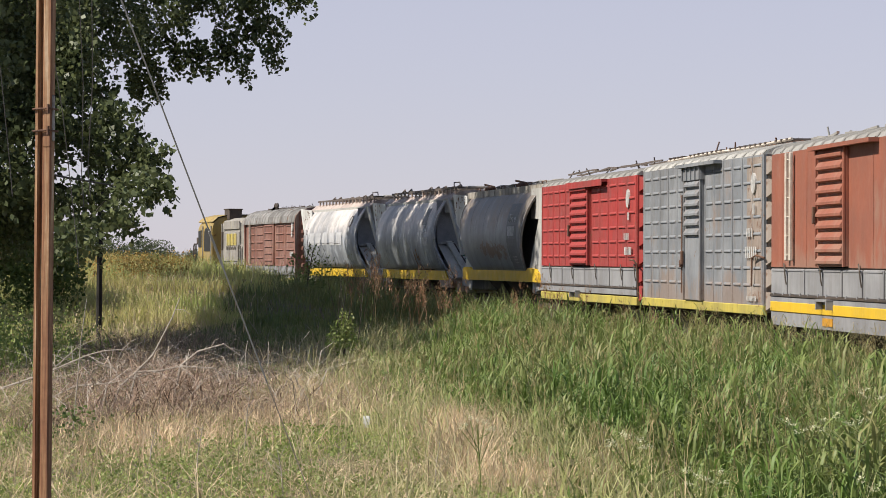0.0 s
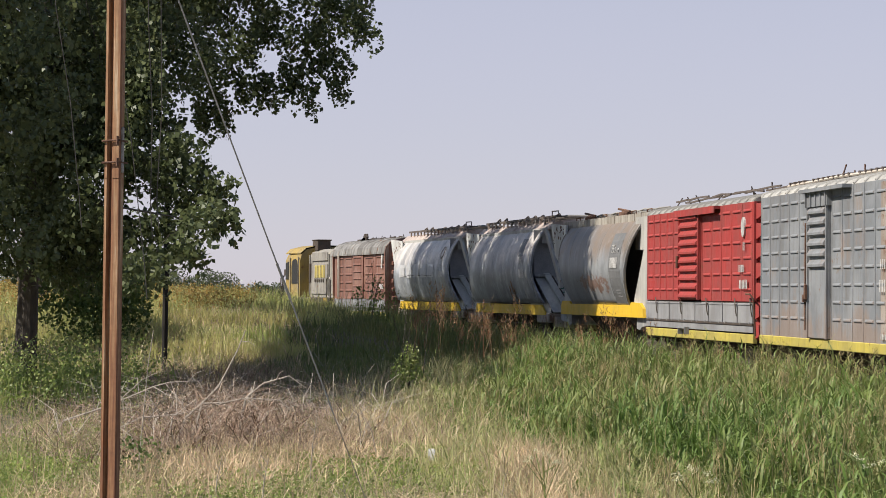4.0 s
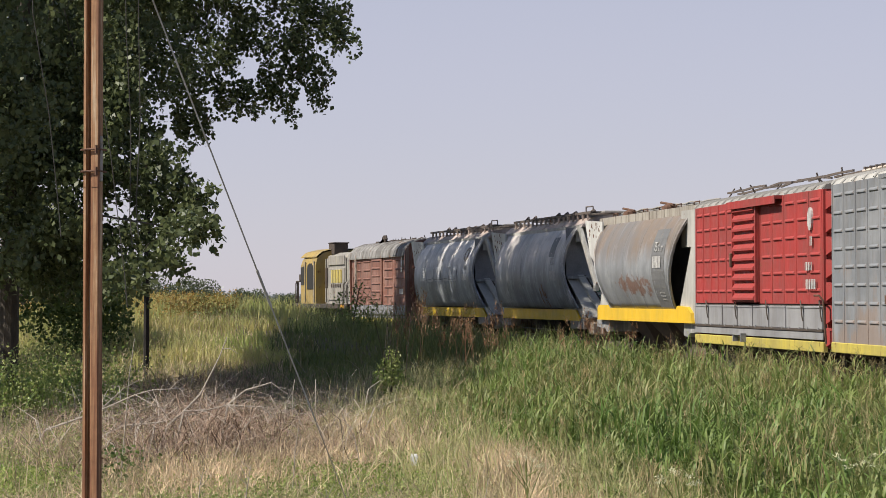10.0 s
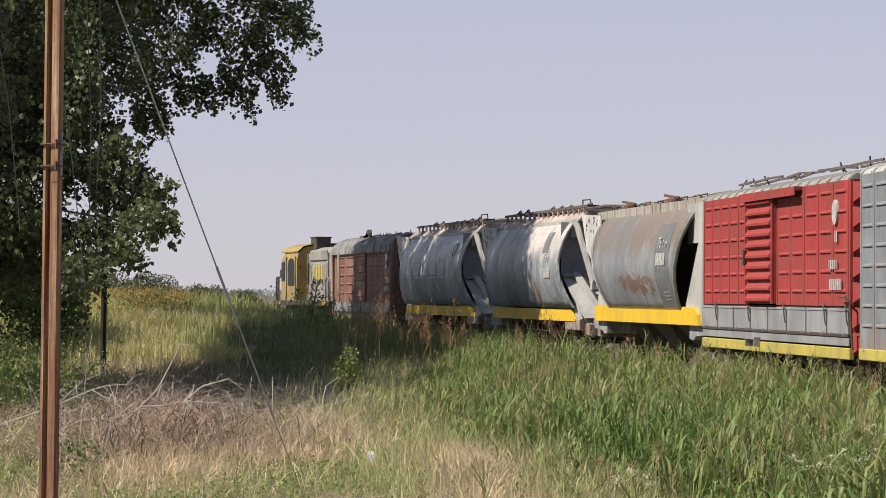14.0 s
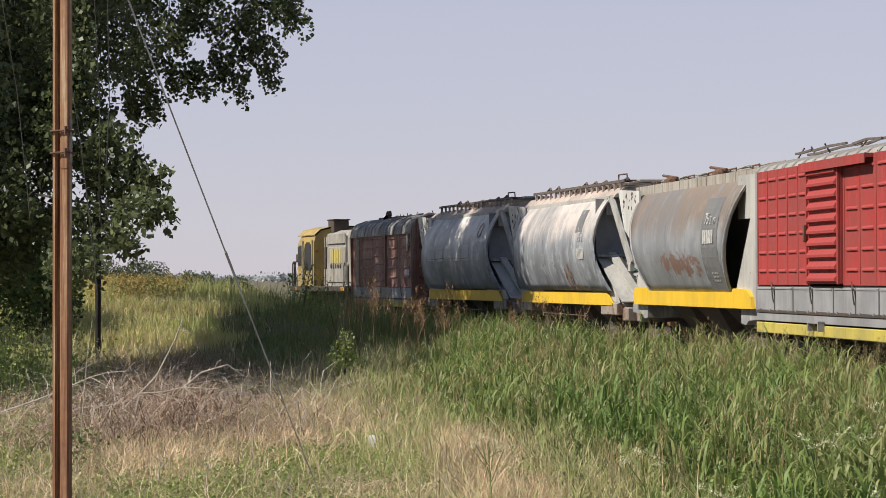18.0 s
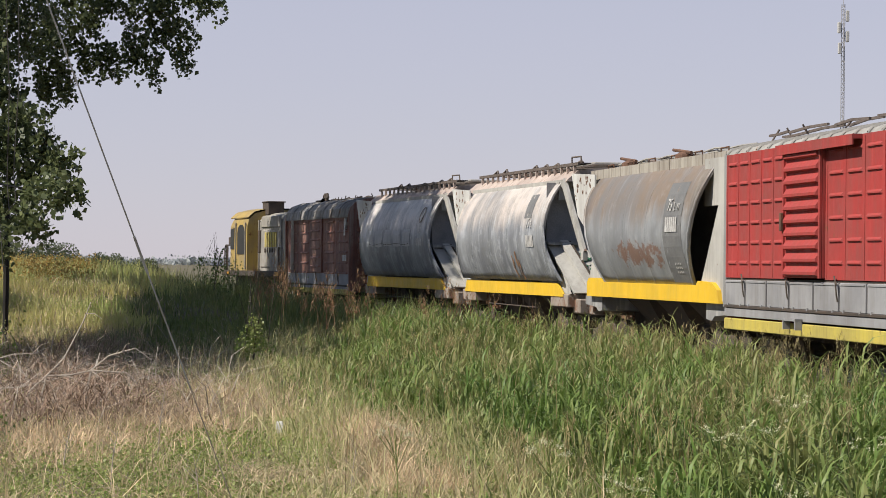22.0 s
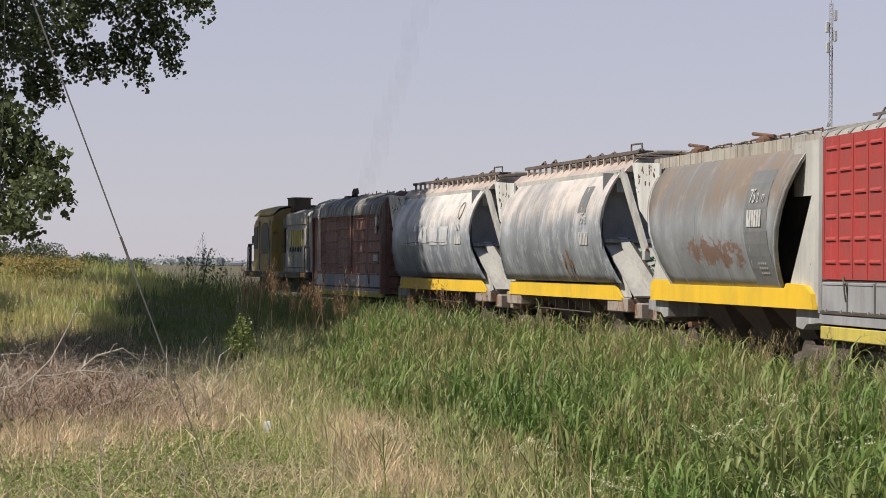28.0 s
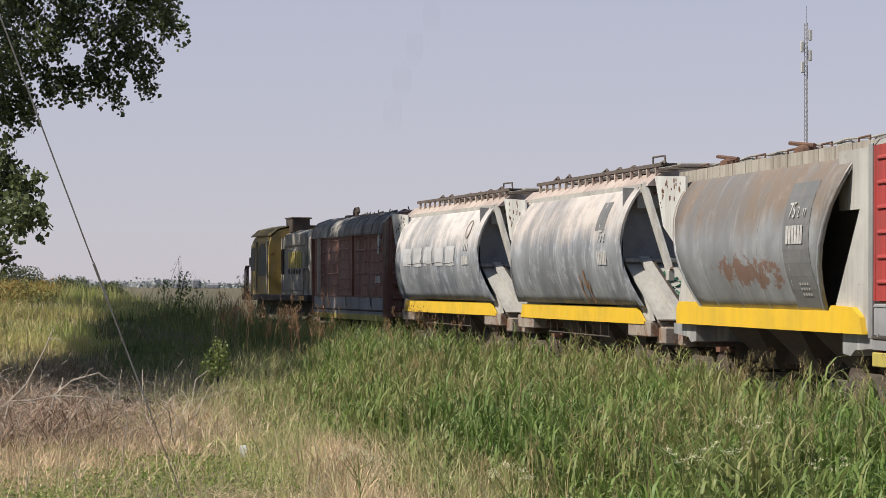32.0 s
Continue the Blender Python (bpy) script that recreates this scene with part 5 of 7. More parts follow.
def patches(x, y, size, seed):
    """A slow 0..1 pattern over the ground."""
    r = np.random.default_rng(seed)
    v = np.zeros_like(x)
    for k in range(6):
        a, b, p = r.uniform(-1, 1), r.uniform(-1, 1), r.uniform(0, 6.28)
        v += np.sin((a * x + b * y) * 2.2 / size * (1 + 0.35 * k) + p) / (1 + 0.4 * k)
    return 0.5 + 0.5 * np.tanh(v * 0.8)


def scatter(n, x0, x1, y0, y1, keep, far=0.0):
    """Random places in a box that pass keep(x, y) as a chance; far thins them with distance."""
    u = rng.uniform(0, 1, n * 3)
    y = y0 + (y1 - y0) * u ** (1 + far)
    x = rng.uniform(x0, x1, n * 3)
    ok = rng.uniform(0, 1, n * 3) < keep(x, y)
    return x[ok][:n], y[ok][:n]


def blades(x, y, tall, wide, lean, segs=3, z=None, twist=True):
    """Bent strips that rise from the ground. Returns verts and quads."""
    n = len(x)
    z = heights_at(x, y) if z is None else z
    a, b = rng.uniform(0, 2 * np.pi, n), rng.uniform(0, 2 * np.pi, n)
    d = np.stack([np.cos(a), np.sin(a)], 1)
    w = np.stack([np.cos(b), np.sin(b)], 1) if twist else np.stack([-d[:, 1], d[:, 0]], 1)
    t = np.linspace(0, 1, segs + 1)
    prof = np.clip(np.array([0.8, 1.0, 0.75, 0.10]) if segs == 3 else np.linspace(1, 0.12, segs + 1), 0.1, 1)
    v = np.zeros((n, segs + 1, 2, 3))
    for i, k in enumerate(t):
        out = lean * tall * k**2.2
        up = tall * (k - 0.42 * np.minimum(lean, 1.6) * k**2.6)
        for j, sgn in enumerate((-0.5, 0.5)):
            v[:, i, j, 0] = x + d[:, 0] * out + w[:, 0] * wide * prof[i] * sgn
            v[:, i, j, 1] = y + d[:, 1] * out + w[:, 1] * wide * prof[i] * sgn
            v[:, i, j, 2] = z + up - 0.02
    m = 2 * (segs + 1)
    base = (np.arange(n) * m)[:, None]
    q = np.concatenate([base + np.array([[2 * i, 2 * i + 1, 2 * i + 3, 2 * i + 2]]) for i in range(segs)], 1).reshape(-1, 4)
    return v.reshape(-1, 3), q


def leaves(c, size, droop=0.3):
    """Small folded leaves at places c (n, 3)."""
    n = len(c)
    size = np.broadcast_to(size, (n,))[:, None]
    u = rng.normal(0, 1, (n, 3))
    u[:, 2] -= droop
    u /= np.linalg.norm(u, axis=1, keepdims=True)
    w = np.cross(u, rng.normal(0, 1, (n, 3)))
    w /= np.linalg.norm(w, axis=1, keepdims=True) + 1e-9
    h = np.cross(u, w)
    v = np.stack([c - u * size * 0.5, c + w * size * 0.42 + h * size * 0.12 - u * size * 0.05, c + u * size * 0.55, c - w * size * 0.42 + h * size * 0.12 - u * size * 0.05], 1)
    return v.reshape(-1, 3), np.arange(n * 4).reshape(-1, 4)


def field(name, material, label, category, *bits):
    vs, qs, k = [], [], 0
    for v, q in bits:
        vs.append(v)
        qs.append(q + k)
        k += len(v)
    return tagged(new(name, quick(name, np.concatenate(vs), np.concatenate(qs), material)), label, category, kind="stuff")


def lush_edge(y):
    """Left edge of the tall green grass."""
    return np.interp(y, (8, 14, 17, 21, 26, 30, 38, 45, 60, 80), (0.9, 0.65, 0.5, 0.15, -0.6, -0.95, -1.15, -1.0, 0.2, -1.0))


def soft(v, w):
    return np.clip(v / w + 0.5, 0, 1)


def blob(x, y, cx, cy, sx, sy):
    return np.exp(-((x - cx) / sx) ** 2 - ((y - cy) / sy) ** 2)


def tall_grass():
    def keep(x, y):
        return soft(x - lush_edge(y) - 0.30 + 0.9 * (patches(x, y, 1.6, 5) - 0.5), 0.9) * soft(near_side_x(y) - 1.1 - x, 1.0) * (0.45 + 0.55 * patches(x, y, 2.2, 2))

    def height(x, y):
        edge = np.clip((x - lush_edge(y)) / 1.8, 0.35, 1.0)
        gap = near_side_x(y) - x
        side = np.where(y < 37, np.clip((gap - np.interp(y, (29, 33), (1.0, 0.5))) / 2.7, 0.22, 1.0), np.clip((gap - 0.2) / 2.6, 0.55, 1.15))
        return edge * side

    # each stalk carries several broad arching leaves
    x, y = scatter(16500, -2.5, 11, 12.5, 66, lambda x, y: keep(x, y) * (0.10 + 0.90 * patches(x, y, 0.55, 61) ** 1.5), 0.6)
    tall = rng.uniform(0.45, 1.0, len(x)) * height(x, y) * (0.50 + 0.36 * patches(x, y, 1.5, 9) + 0.24 * patches(x, y, 0.5, 19))
    z = heights_at(x, y)
    bits = [blades(x, y, tall, np.full(len(x), 0.011), rng.uniform(0.02, 0.2, len(x)), 3)]
    for i in range(12):
        f = rng.uniform(0.03, 1.0, len(x))
        ln = rng.uniform(0.14, 0.36, len(x)) * np.clip(tall / 0.6, 0.55, 1.1)
        bits.append(blades(x + rng.normal(0, 0.03, len(x)), y + rng.normal(0, 0.03, len(x)), ln, rng.uniform(0.009, 0.025, len(x)), rng.uniform(0.3, 1.5, len(x)), 3, z + tall * f * 0.88, False))
    x, y = scatter(16000, -2.5, 11, 12.5, 60, keep, 0.6)
    tall = rng.uniform(0.15, 0.42, len(x)) * np.clip((x - lush_edge(y)) / 1.5, 0.5, 1.0)
    bits.append(blades(x, y, tall, rng.uniform(0.010, 0.024, len(x)), rng.gamma(2.0, 0.3, len(x))))
    field("tall_grass", M["lush"], "tall lush green grass growing beside the track", "grass", *bits)
    x, y = scatter(9000, -2.0, 10.5, 13, 60, lambda x, y: keep(x, y) * patches(x, y, 0.8, 77) ** 3, 0.5)
    field("dry_grass", M["straw"], "dry yellowed blades among the green grass", "grass", blades(x, y, rng.uniform(0.25, 0.62, len(x)) * np.clip((near_side_x(y) - x - 0.4) / 3, 0.3, 1), rng.uniform(0.004, 0.009, len(x)), rng.gamma(2.0, 0.3, len(x))))

    # finer yellow-green grass between the lush stand and the clearing
    def band(x, y):
        return soft(x - lush_edge(y) + 0.75 + 0.5 * (patches(x, y, 1.2, 15) - 0.5), 0.8) * soft(lush_edge(y) + 0.9 - x + 1.6 * (patches(x, y, 1.1, 25) - 0.5), 1.4) * (0.08 + 0.92 * patches(x, y, 0.4, 35) ** 1.5) * (1 - 0.8 * np.clip(tuft_at(x, y), 0, 1))

    x, y = scatter(46000, -3.0, 5.0, 12, 50, band, 0.6)
    tall = rng.uniform(0.22, 0.60, len(x)) * (0.35 + 0.85 * patches(x, y, 0.45, 38))
    field("meadow_grass", M["meadow"], "fine yellow-green grass thinning out towards the clearing", "grass", blades(x, y, tall, rng.uniform(0.004, 0.011, len(x)), rng.gamma(2.0, 0.28, len(x))))

    # stalks with loose wispy seed heads, in drifts
    x, y = scatter(2300, -1.5, 10.5, 13, 60, lambda x, y: soft(x - lush_edge(y), 0.9) * soft(near_side_x(y) - 1.2 - x, 1.0) * patches(x, y, 1.5, 17) ** 3, 0.4)
    tall = rng.uniform(0.72, 1.10, len(x)) * np.clip((x - lush_edge(y)) / 1.5, 0.6, 1) * np.clip((near_side_x(y) - x) / 3.0, 0.5, 1)
    v, q = blades(x, y, tall, np.full(len(x), 0.006), rng.uniform(0.05, 0.25, len(x)), 3)
    tips = v.reshape(-1, 8, 3)[:, 6:8].mean(1)
    k = 22
    c = np.repeat(tips, k, 0) + rng.normal(0, 1, (len(tips) * k, 3)) * np.array([0.022, 0.022, 0.06]) - np.array([0, 0, 0.08])
    lv, lq = blades(c[:, 0], c[:, 1], rng.uniform(0.04, 0.12, len(c)), rng.uniform(0.003, 0.006, len(c)), rng.uniform(0.3, 1.6, len(c)), 2, c[:, 2])
    field("seed_heads", M["seed"], "tan wispy seed heads standing over the green grass", "grass", (v, q), (lv, lq))


def brush_at(x, y):
    """Where the cut brown stems lie."""
    return blob(x, y, -3.3, 30.0, 1.4, 3.0) + blob(x, y, -3.1, 25.0, 0.95, 2.4) + 0.9 * blob(x, y, -2.0, 25.6, 0.85, 1.9) + 0.7 * blob(x, y, -1.3, 26.8, 0.5, 1.1) + 0.7 * blob(x, y, -5.0, 41.5, 1.9, 2.6)


def tuft_at(x, y):
    """Where pale straw stands thick."""
    return 0.8 * blob(x, y, -2.35, 21.2, 0.75, 1.9) + 1.3 * blob(x, y, 0.33, 19.6, 0.24, 1.7) + 0.9 * blob(x, y, 0.30, 22.6, 0.25, 1.5) + blob(x, y, -1.25, 27.4, 0.40, 1.5) + 0.7 * blob(x, y, -1.5, 23.4, 0.55, 1.1) + 0.4 * blob(x, y, 0.65, 17.0, 0.22, 1.0) + 0.35 * blob(x, y, -3.2, 18.5, 0.6, 1.2)


def low_grass():
    def keep(x, y):
        return soft(lush_edge(y) + 0.9 - x, 1.4) * (0.10 + 0.90 * patches(x, y, 0.5, 21)) * np.where(y < 26, 1.0, 0.5) * (1 - 0.45 * np.clip(brush_at(x, y), 0, 1)) * (1 - 0.5 * np.clip(tuft_at(x, y), 0, 1))

    x, y = scatter(85000, -8.5, 3.0, 13, 48, keep, 0.6)
    field("low_grass", M["short"], "short green grass in the clearing", "grass", blades(x, y, rng.uniform(0.05, 0.19, len(x)) * (0.4 + 1.0 * patches(x, y, 0.4, 23)), rng.uniform(0.006, 0.016, len(x)), rng.gamma(2, 0.35, len(x)), 2))

    # leafy clover and low herbs
    def herbs(x, y):
        return soft(31 - y, 5) * soft(lush_edge(y) + 0.5 - x, 0.9) * (0.10 + 0.90 * patches(x, y, 0.6, 55) ** 1.3) * (1 - 0.85 * np.clip(brush_at(x, y) + tuft_at(x, y), 0, 1))

    x, y = scatter(12000, -5.2, 1.6, 13, 33, herbs, 0.3)
    k = 6
    c = np.stack([np.repeat(x, k), np.repeat(y, k), np.repeat(heights_at(x, y), k)], 1) + rng.normal(0, 1, (len(x) * k, 3)) * np.array([0.05, 0.05, 0.0])
    c[:, 2] += rng.uniform(0.02, 0.17, len(c))
    field("clover", M["clover"], "bright green clover and low herbs in the clearing", "weeds", leaves(c, rng.uniform(0.012, 0.030, len(c)), -0.3))

    # single dry stalks all over, thick in a few places
    x, y = scatter(17000, -9, 3.2, 12, 48, lambda x, y: soft(lush_edge(y) + 1.1 - x, 1.6) * (0.12 + 0.88 * patches(x, y, 0.6, 33) ** 2), 0.4)
    loose = blades(x, y, rng.uniform(0.18, 0.60, len(x)), rng.uniform(0.003, 0.007, len(x)), rng.gamma(2.5, 0.45, len(x)))
    thick = []
    for cx, cy, sx, sy, n, h in ((0.33, 19.6, 0.16, 1.2, 5200, 0.50), (0.28, 22.6, 0.18, 1.0, 2800, 0.50), (-1.25, 27.4, 0.28, 1.1, 4000, 0.52), (-2.35, 21.2, 0.46, 1.2, 4600, 0.42), (-1.5, 23.4, 0.36, 0.8, 2200, 0.45), (0.62, 17.0, 0.14, 0.7, 1000, 0.5), (-0.75, 25.2, 0.2, 0.7, 900, 0.5), (-3.1, 18.6, 0.35, 0.8, 900, 0.35)):
        x, y = cx + rng.normal(0, sx, n), cy + rng.normal(0, sy, n)
        ok = rng.uniform(0, 1, n) < 0.25 + 0.75 * patches(x, y, 0.3, 83)
        x, y = x[ok], y[ok]
        thick.append(blades(x, y, rng.uniform(0.3, 1.0, len(x)) * h, rng.uniform(0.003, 0.009, len(x)), rng.gamma(2.2, 0.33, len(x))))
    field("straw", M["straw"], "dry straw-coloured grass, bent and tangled", "grass", loose, *thick)

    # flattened hay
    x, y = scatter(5200, -3.0, 1.0, 15, 24, lambda x, y: blob(x, y, -0.36, 18.3, 0.42, 0.75) + 0.5 * blob(x, y, -2.2, 22.4, 0.5, 0.8) + 0.3 * blob(x, y, -0.9, 16.9, 0.25, 0.5))
    n = len(x)
    field("flattened_hay", M["straw"], "flattened grey-brown hay lying on the grass", "grass", blades(x, y, rng.uniform(0.10, 0.24, n), rng.uniform(0.003, 0.007, n), rng.uniform(2.0, 4.5, n), 3, heights_at(x, y) + rng.uniform(0.03, 0.12, n)))

    # tall bare stalks that stand singly
    r = random.Random(12)
    for x0, y0, h, lean in ((-1.52, 20.6, 0.62, 0.10), (-1.62, 17.4, 0.45, 0.12), (-1.05, 23.0, 0.55, -0.35), (-2.05, 18.3, 0.40, 0.15), (-0.95, 16.6, 0.36, -0.12), (0.05, 17.0, 0.42, 0.1), (-1.3, 25.4, 0.6, -0.3)):
        z0 = ground_z(x0, y0)
        k = Kit().tube([(x0, y0, z0 - 0.02), (x0 + lean * h * 0.4, y0, z0 + h * 0.6), (x0 + lean * h, y0, z0 + h)], 0.006, 5, 0.002)
        for i in range(4):
            f = r.uniform(0.4, 0.95)
            e = r.choice((-1, 1)) * r.uniform(0.03, 0.10)
            k.tube([(x0 + lean * h * f * 0.9, y0, z0 + h * f), (x0 + lean * h * f + e, y0 + r.uniform(-0.05, 0.05), z0 + h * f + r.uniform(0.05, 0.14))], 0.003, 4, 0.0015)
        solo("dry_stalk", k, M["drywood"], "single bleached dry stalk standing in the clearing", "stalk", "dry stalks")


def dead_brush():
    x, y = scatter(32000, -9, 0.4, 18, 46, lambda x, y: brush_at(x, y) * (0.10 + 0.90 * patches(x, y, 0.8, 91)))
    n = len(x)
    z = heights_at(x, y) + rng.uniform(0.0, 0.30, n) * (0.1 + 1.3 * patches(x, y, 0.9, 93) ** 1.5)
    v, q = blades(x, y, rng.uniform(0.18, 0.62, n), rng.uniform(0.004, 0.011, n), rng.uniform(0.8, 3.4, n), 3, z)
    m, nn, l, s = nodes_of("dead_stems")
    g = nn.new("ShaderNodeNewGeometry")
    c = ramp(nn, l, g.outputs["Random Per Island"], (0.0, (0.18, 0.115, 0.08)), (0.3, (0.38, 0.265, 0.19)), (0.6, (0.10, 0.065, 0.047)), (0.8, (0.31, 0.205, 0.145)), (1.0, (0.60, 0.47, 0.35)))
    l.new(c, s.inputs["Base Color"])
    s.inputs["Roughness"].default_value = 0.85
    tx, ty = scatter(900, -8, 0.2, 21, 44, brush_at)
    tv, tq = blades(tx, ty, rng.uniform(0.35, 0.95, len(tx)), rng.uniform(0.005, 0.011, len(tx)), rng.uniform(1.2, 3.4, len(tx)), 3, heights_at(tx, ty) + rng.uniform(0.05, 0.35, len(tx)))
    field("dead_twigs", M["drywood"], "long bare twigs tangled in the dead brush", "brush", (tv, tq))
    field("dead_brush", m, "heap of cut dead brown stems lying on the ground", "brush", (v, q))


def bank_weeds():
    def keep(x, y):
        return soft(near_side_x(y) - 0.6 - x, 0.8) * (0.35 + 0.65 * patches(x, y, 4, 41)) * soft(y - 43, 8)

    x, y = scatter(95000, -26, 3, 41, 140, keep, 0.5)
    tall = rng.uniform(0.22, 0.55, len(x)) * (0.55 + 0.75 * patches(x, y, 2.2, 43)) * np.interp(y, (42, 60, 100), (0.8, 1.0, 1.4))
    # near the line the grass takes the green that paints in the shade
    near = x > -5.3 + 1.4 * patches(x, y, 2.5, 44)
    wide = rng.uniform(0.018, 0.045, len(x))
    bend = rng.gamma(2, 0.2, len(x))
    tops = blades(x[~near], y[~near], tall[~near], wide[~near], bend[~near], 2)
    field("bank_grass", M["shadegreen"], "rough grass on the bank, its green darkened to stand for shade", "grass", blades(x[near], y[near], tall[near] * 0.9, wide[near], bend[near] * 1.3, 2))
    x, y = scatter(2400, -24, 2, 43, 125, lambda x, y: keep(x, y) * patches(x, y, 1.3, 45) ** 1.5, 0.5)
    z = heights_at(x, y)
    k = 16
    h = rng.uniform(0.3, 0.8, len(x))
    c = np.stack([np.repeat(x, k), np.repeat(y, k), np.repeat(z, k) + np.repeat(h, k) * rng.uniform(0.2, 1, len(x) * k)], 1) + rng.normal(0, 0.12, (len(x) * k, 3))
    sx, sy = scatter(9000, -13, -3.5, 41, 70, lambda x, y: np.exp(-((x / y + 0.115) / 0.03) ** 2) * patches(x, y, 1.6, 46) ** 2, 0.4)
    field("dry_bank_grass", M["straw"], "pale dry grass on the lower bank", "grass", blades(sx, sy, rng.uniform(0.2, 0.55, len(sx)), rng.uniform(0.008, 0.018, len(sx)), rng.gamma(2.2, 0.3, len(sx))))
    field("bank_weeds", M["weed"], "yellow-green weeds on the bank beside the line", "weeds", tops, leaves(c[c[:, 0] < -5.5], 0.035))
    # rank weeds along the ballast, in the same shade-darkened green
    x, y = scatter(21000, -14, 4, 50, 118, lambda x, y: soft(near_side_x(y) - 1.0 - x, 0.5) * soft(x - near_side_x(y) + 4.2, 1.4) * (0.3 + 0.7 * patches(x, y, 1.6, 47)))
    z = heights_at(x, y)
    h = rng.uniform(0.75, 1.15, len(x)) * np.interp(y, (50, 60, 75, 118), (0.80, 1.25, 1.6, 1.6)) * (0.7 + 0.45 * patches(x, y, 2.2, 48))
    rank = [blades(x, y, h, rng.uniform(0.012, 0.03, len(x)), rng.uniform(0.02, 0.4, len(x)), 3, z)]
    k = 4
    c = np.stack([np.repeat(x, k), np.repeat(y, k), np.repeat(z, k) + np.repeat(h, k) * rng.uniform(0.15, 1, len(x) * k)], 1) + rng.normal(0, 0.09, (len(x) * k, 3))
    field("rank_weeds", M["shadegreen"], "rank green weeds standing along the ballast", "weeds", *rank, leaves(c[c[:, 1] > 66], 0.028))
    # orange flowering stalks on the far bank
    x, y = scatter(1600, -22, -7, 66, 112, lambda x, y: soft(-0.098 - x / y, 0.012) * patches(x, y, 3, 63) ** 1.5)
    z = heights_at(x, y)
    h = rng.uniform(0.3, 0.65, len(x))
    k = 14
    c = np.stack([np.repeat(x, k), np.repeat(y, k), np.repeat(z, k) + np.repeat(h, k) * rng.uniform(0.55, 1, len(x) * k)], 1) + rng.normal(0, 0.10, (len(x) * k, 3))
    field("flowering_stalks", M["goldenrod"], "orange-brown flowering stalks on the weedy bank", "weeds", blades(x, y, h, np.full(len(x), 0.02), rng.uniform(0.02, 0.3, len(x)), 3, z), leaves(c, rng.uniform(0.04, 0.09, len(c))))
    # reddish dock and thistles by the rails
    def dock(x, y):
        one = np.exp(-((x + 1.45) / 0.38) ** 2 - ((y - 56.0) / 1.3) ** 2)
        two = np.exp(-((x + 0.15) / 0.55) ** 2 - ((y - 56.5) / 1.5) ** 2)
        rest = 0.22 * np.exp(-((x - near_side_x(y) + 2.2) / 0.7) ** 2) * soft(64 - y, 8) * patches(x, y, 0.9, 49) ** 2
        return one + two + rest

    x, y = scatter(620, -3.0, 4.5, 44, 68, dock)
    z = heights_at(x, y)
    h = rng.uniform(0.7, 1.2, len(x)) * np.interp(y, (46, 56, 70), (0.9, 1.45, 1.75))
    st = blades(x, y, h, np.full(len(x), 0.014), rng.uniform(0.05, 0.35, len(x)))
    k = 66
    # three plumes to a plant
    px, py = rng.normal(0, 0.09, (len(x), 3)), rng.normal(0, 0.09, (len(x), 3))
    pz = rng.uniform(0.55, 0.95, (len(x), 3)) * h[:, None]
    c = np.stack([np.repeat(x[:, None] + px, 22, 1).ravel(), np.repeat(y[:, None] + py, 22, 1).ravel(), np.repeat(z[:, None] + pz, 22, 1).ravel()], 1) + rng.normal(0, 1, (len(x) * k, 3)) * np.array([0.028, 0.028, 0.11])
    field("dock_weeds", M["rustweed"], "rust-brown seeding dock and thistles by the rails", "weeds", st, blades(c[:, 0], c[:, 1], rng.uniform(0.05, 0.13, len(c)), rng.uniform(0.008, 0.02, len(c)), rng.uniform(0.1, 1.2, len(c)), 2, c[:, 2]))
    # green undergrowth below the tree
    x, y = scatter(1300, -10, -4.6, 30, 46, lambda x, y: np.exp(-((x + 6.4) / 1.0) ** 2 - ((y - 35.5) / 2.6) ** 2))
    z = heights_at(x, y)
    h = rng.uniform(0.3, 0.95, len(x))
    k = 24
    c = np.stack([np.repeat(x, k), np.repeat(y, k), np.repeat(z, k) + np.repeat(h, k) * rng.uniform(0.1, 1, len(x) * k)], 1) + rng.normal(0, 0.10, (len(x) * k, 3))
    field("undergrowth", M["clover"], "green nettles and weeds under the tree", "weeds", blades(x, y, h, np.full(len(x), 0.02), rng.uniform(0.05, 0.5, len(x))), leaves(c, rng.uniform(0.025, 0.06, len(c))))


def crown_points(lobes, n, gap=0.5, seed=1):
    """Places in several ellipsoids, with holes where a slow pattern is low."""
    r = np.random.default_rng(seed)
    vol = np.array([a * b * c for _, (a, b, c) in lobes])
    out = []
    for (c, rad), share in zip(lobes, vol / vol.sum()):
        m = int(n * share * 2.6) + 200
        p = r.normal(0, 1, (m, 3))
        p /= np.linalg.norm(p, axis=1, keepdims=True)
        p *= (r.uniform(0, 1, m) ** 0.42)[:, None] * (1 + 0.10 * np.sin(p[:, :1] * 7 + p[:, 1:2] * 5 + seed) + 0.08 * np.sin(p[:, 2:] * 11 + p[:, :1] * 9))
        p = p * np.array(rad) + np.array(c)
        f = sum(np.sin(p @ r.normal(0, 1, 3) * w + r.uniform(0, 6)) for w in (1.6, 2.3, 3.4, 5.0, 6.5))
        p = p[f > np.quantile(f, gap * 0.75)]
        out.append(p[: int(n * share)])
    return np.concatenate(out)


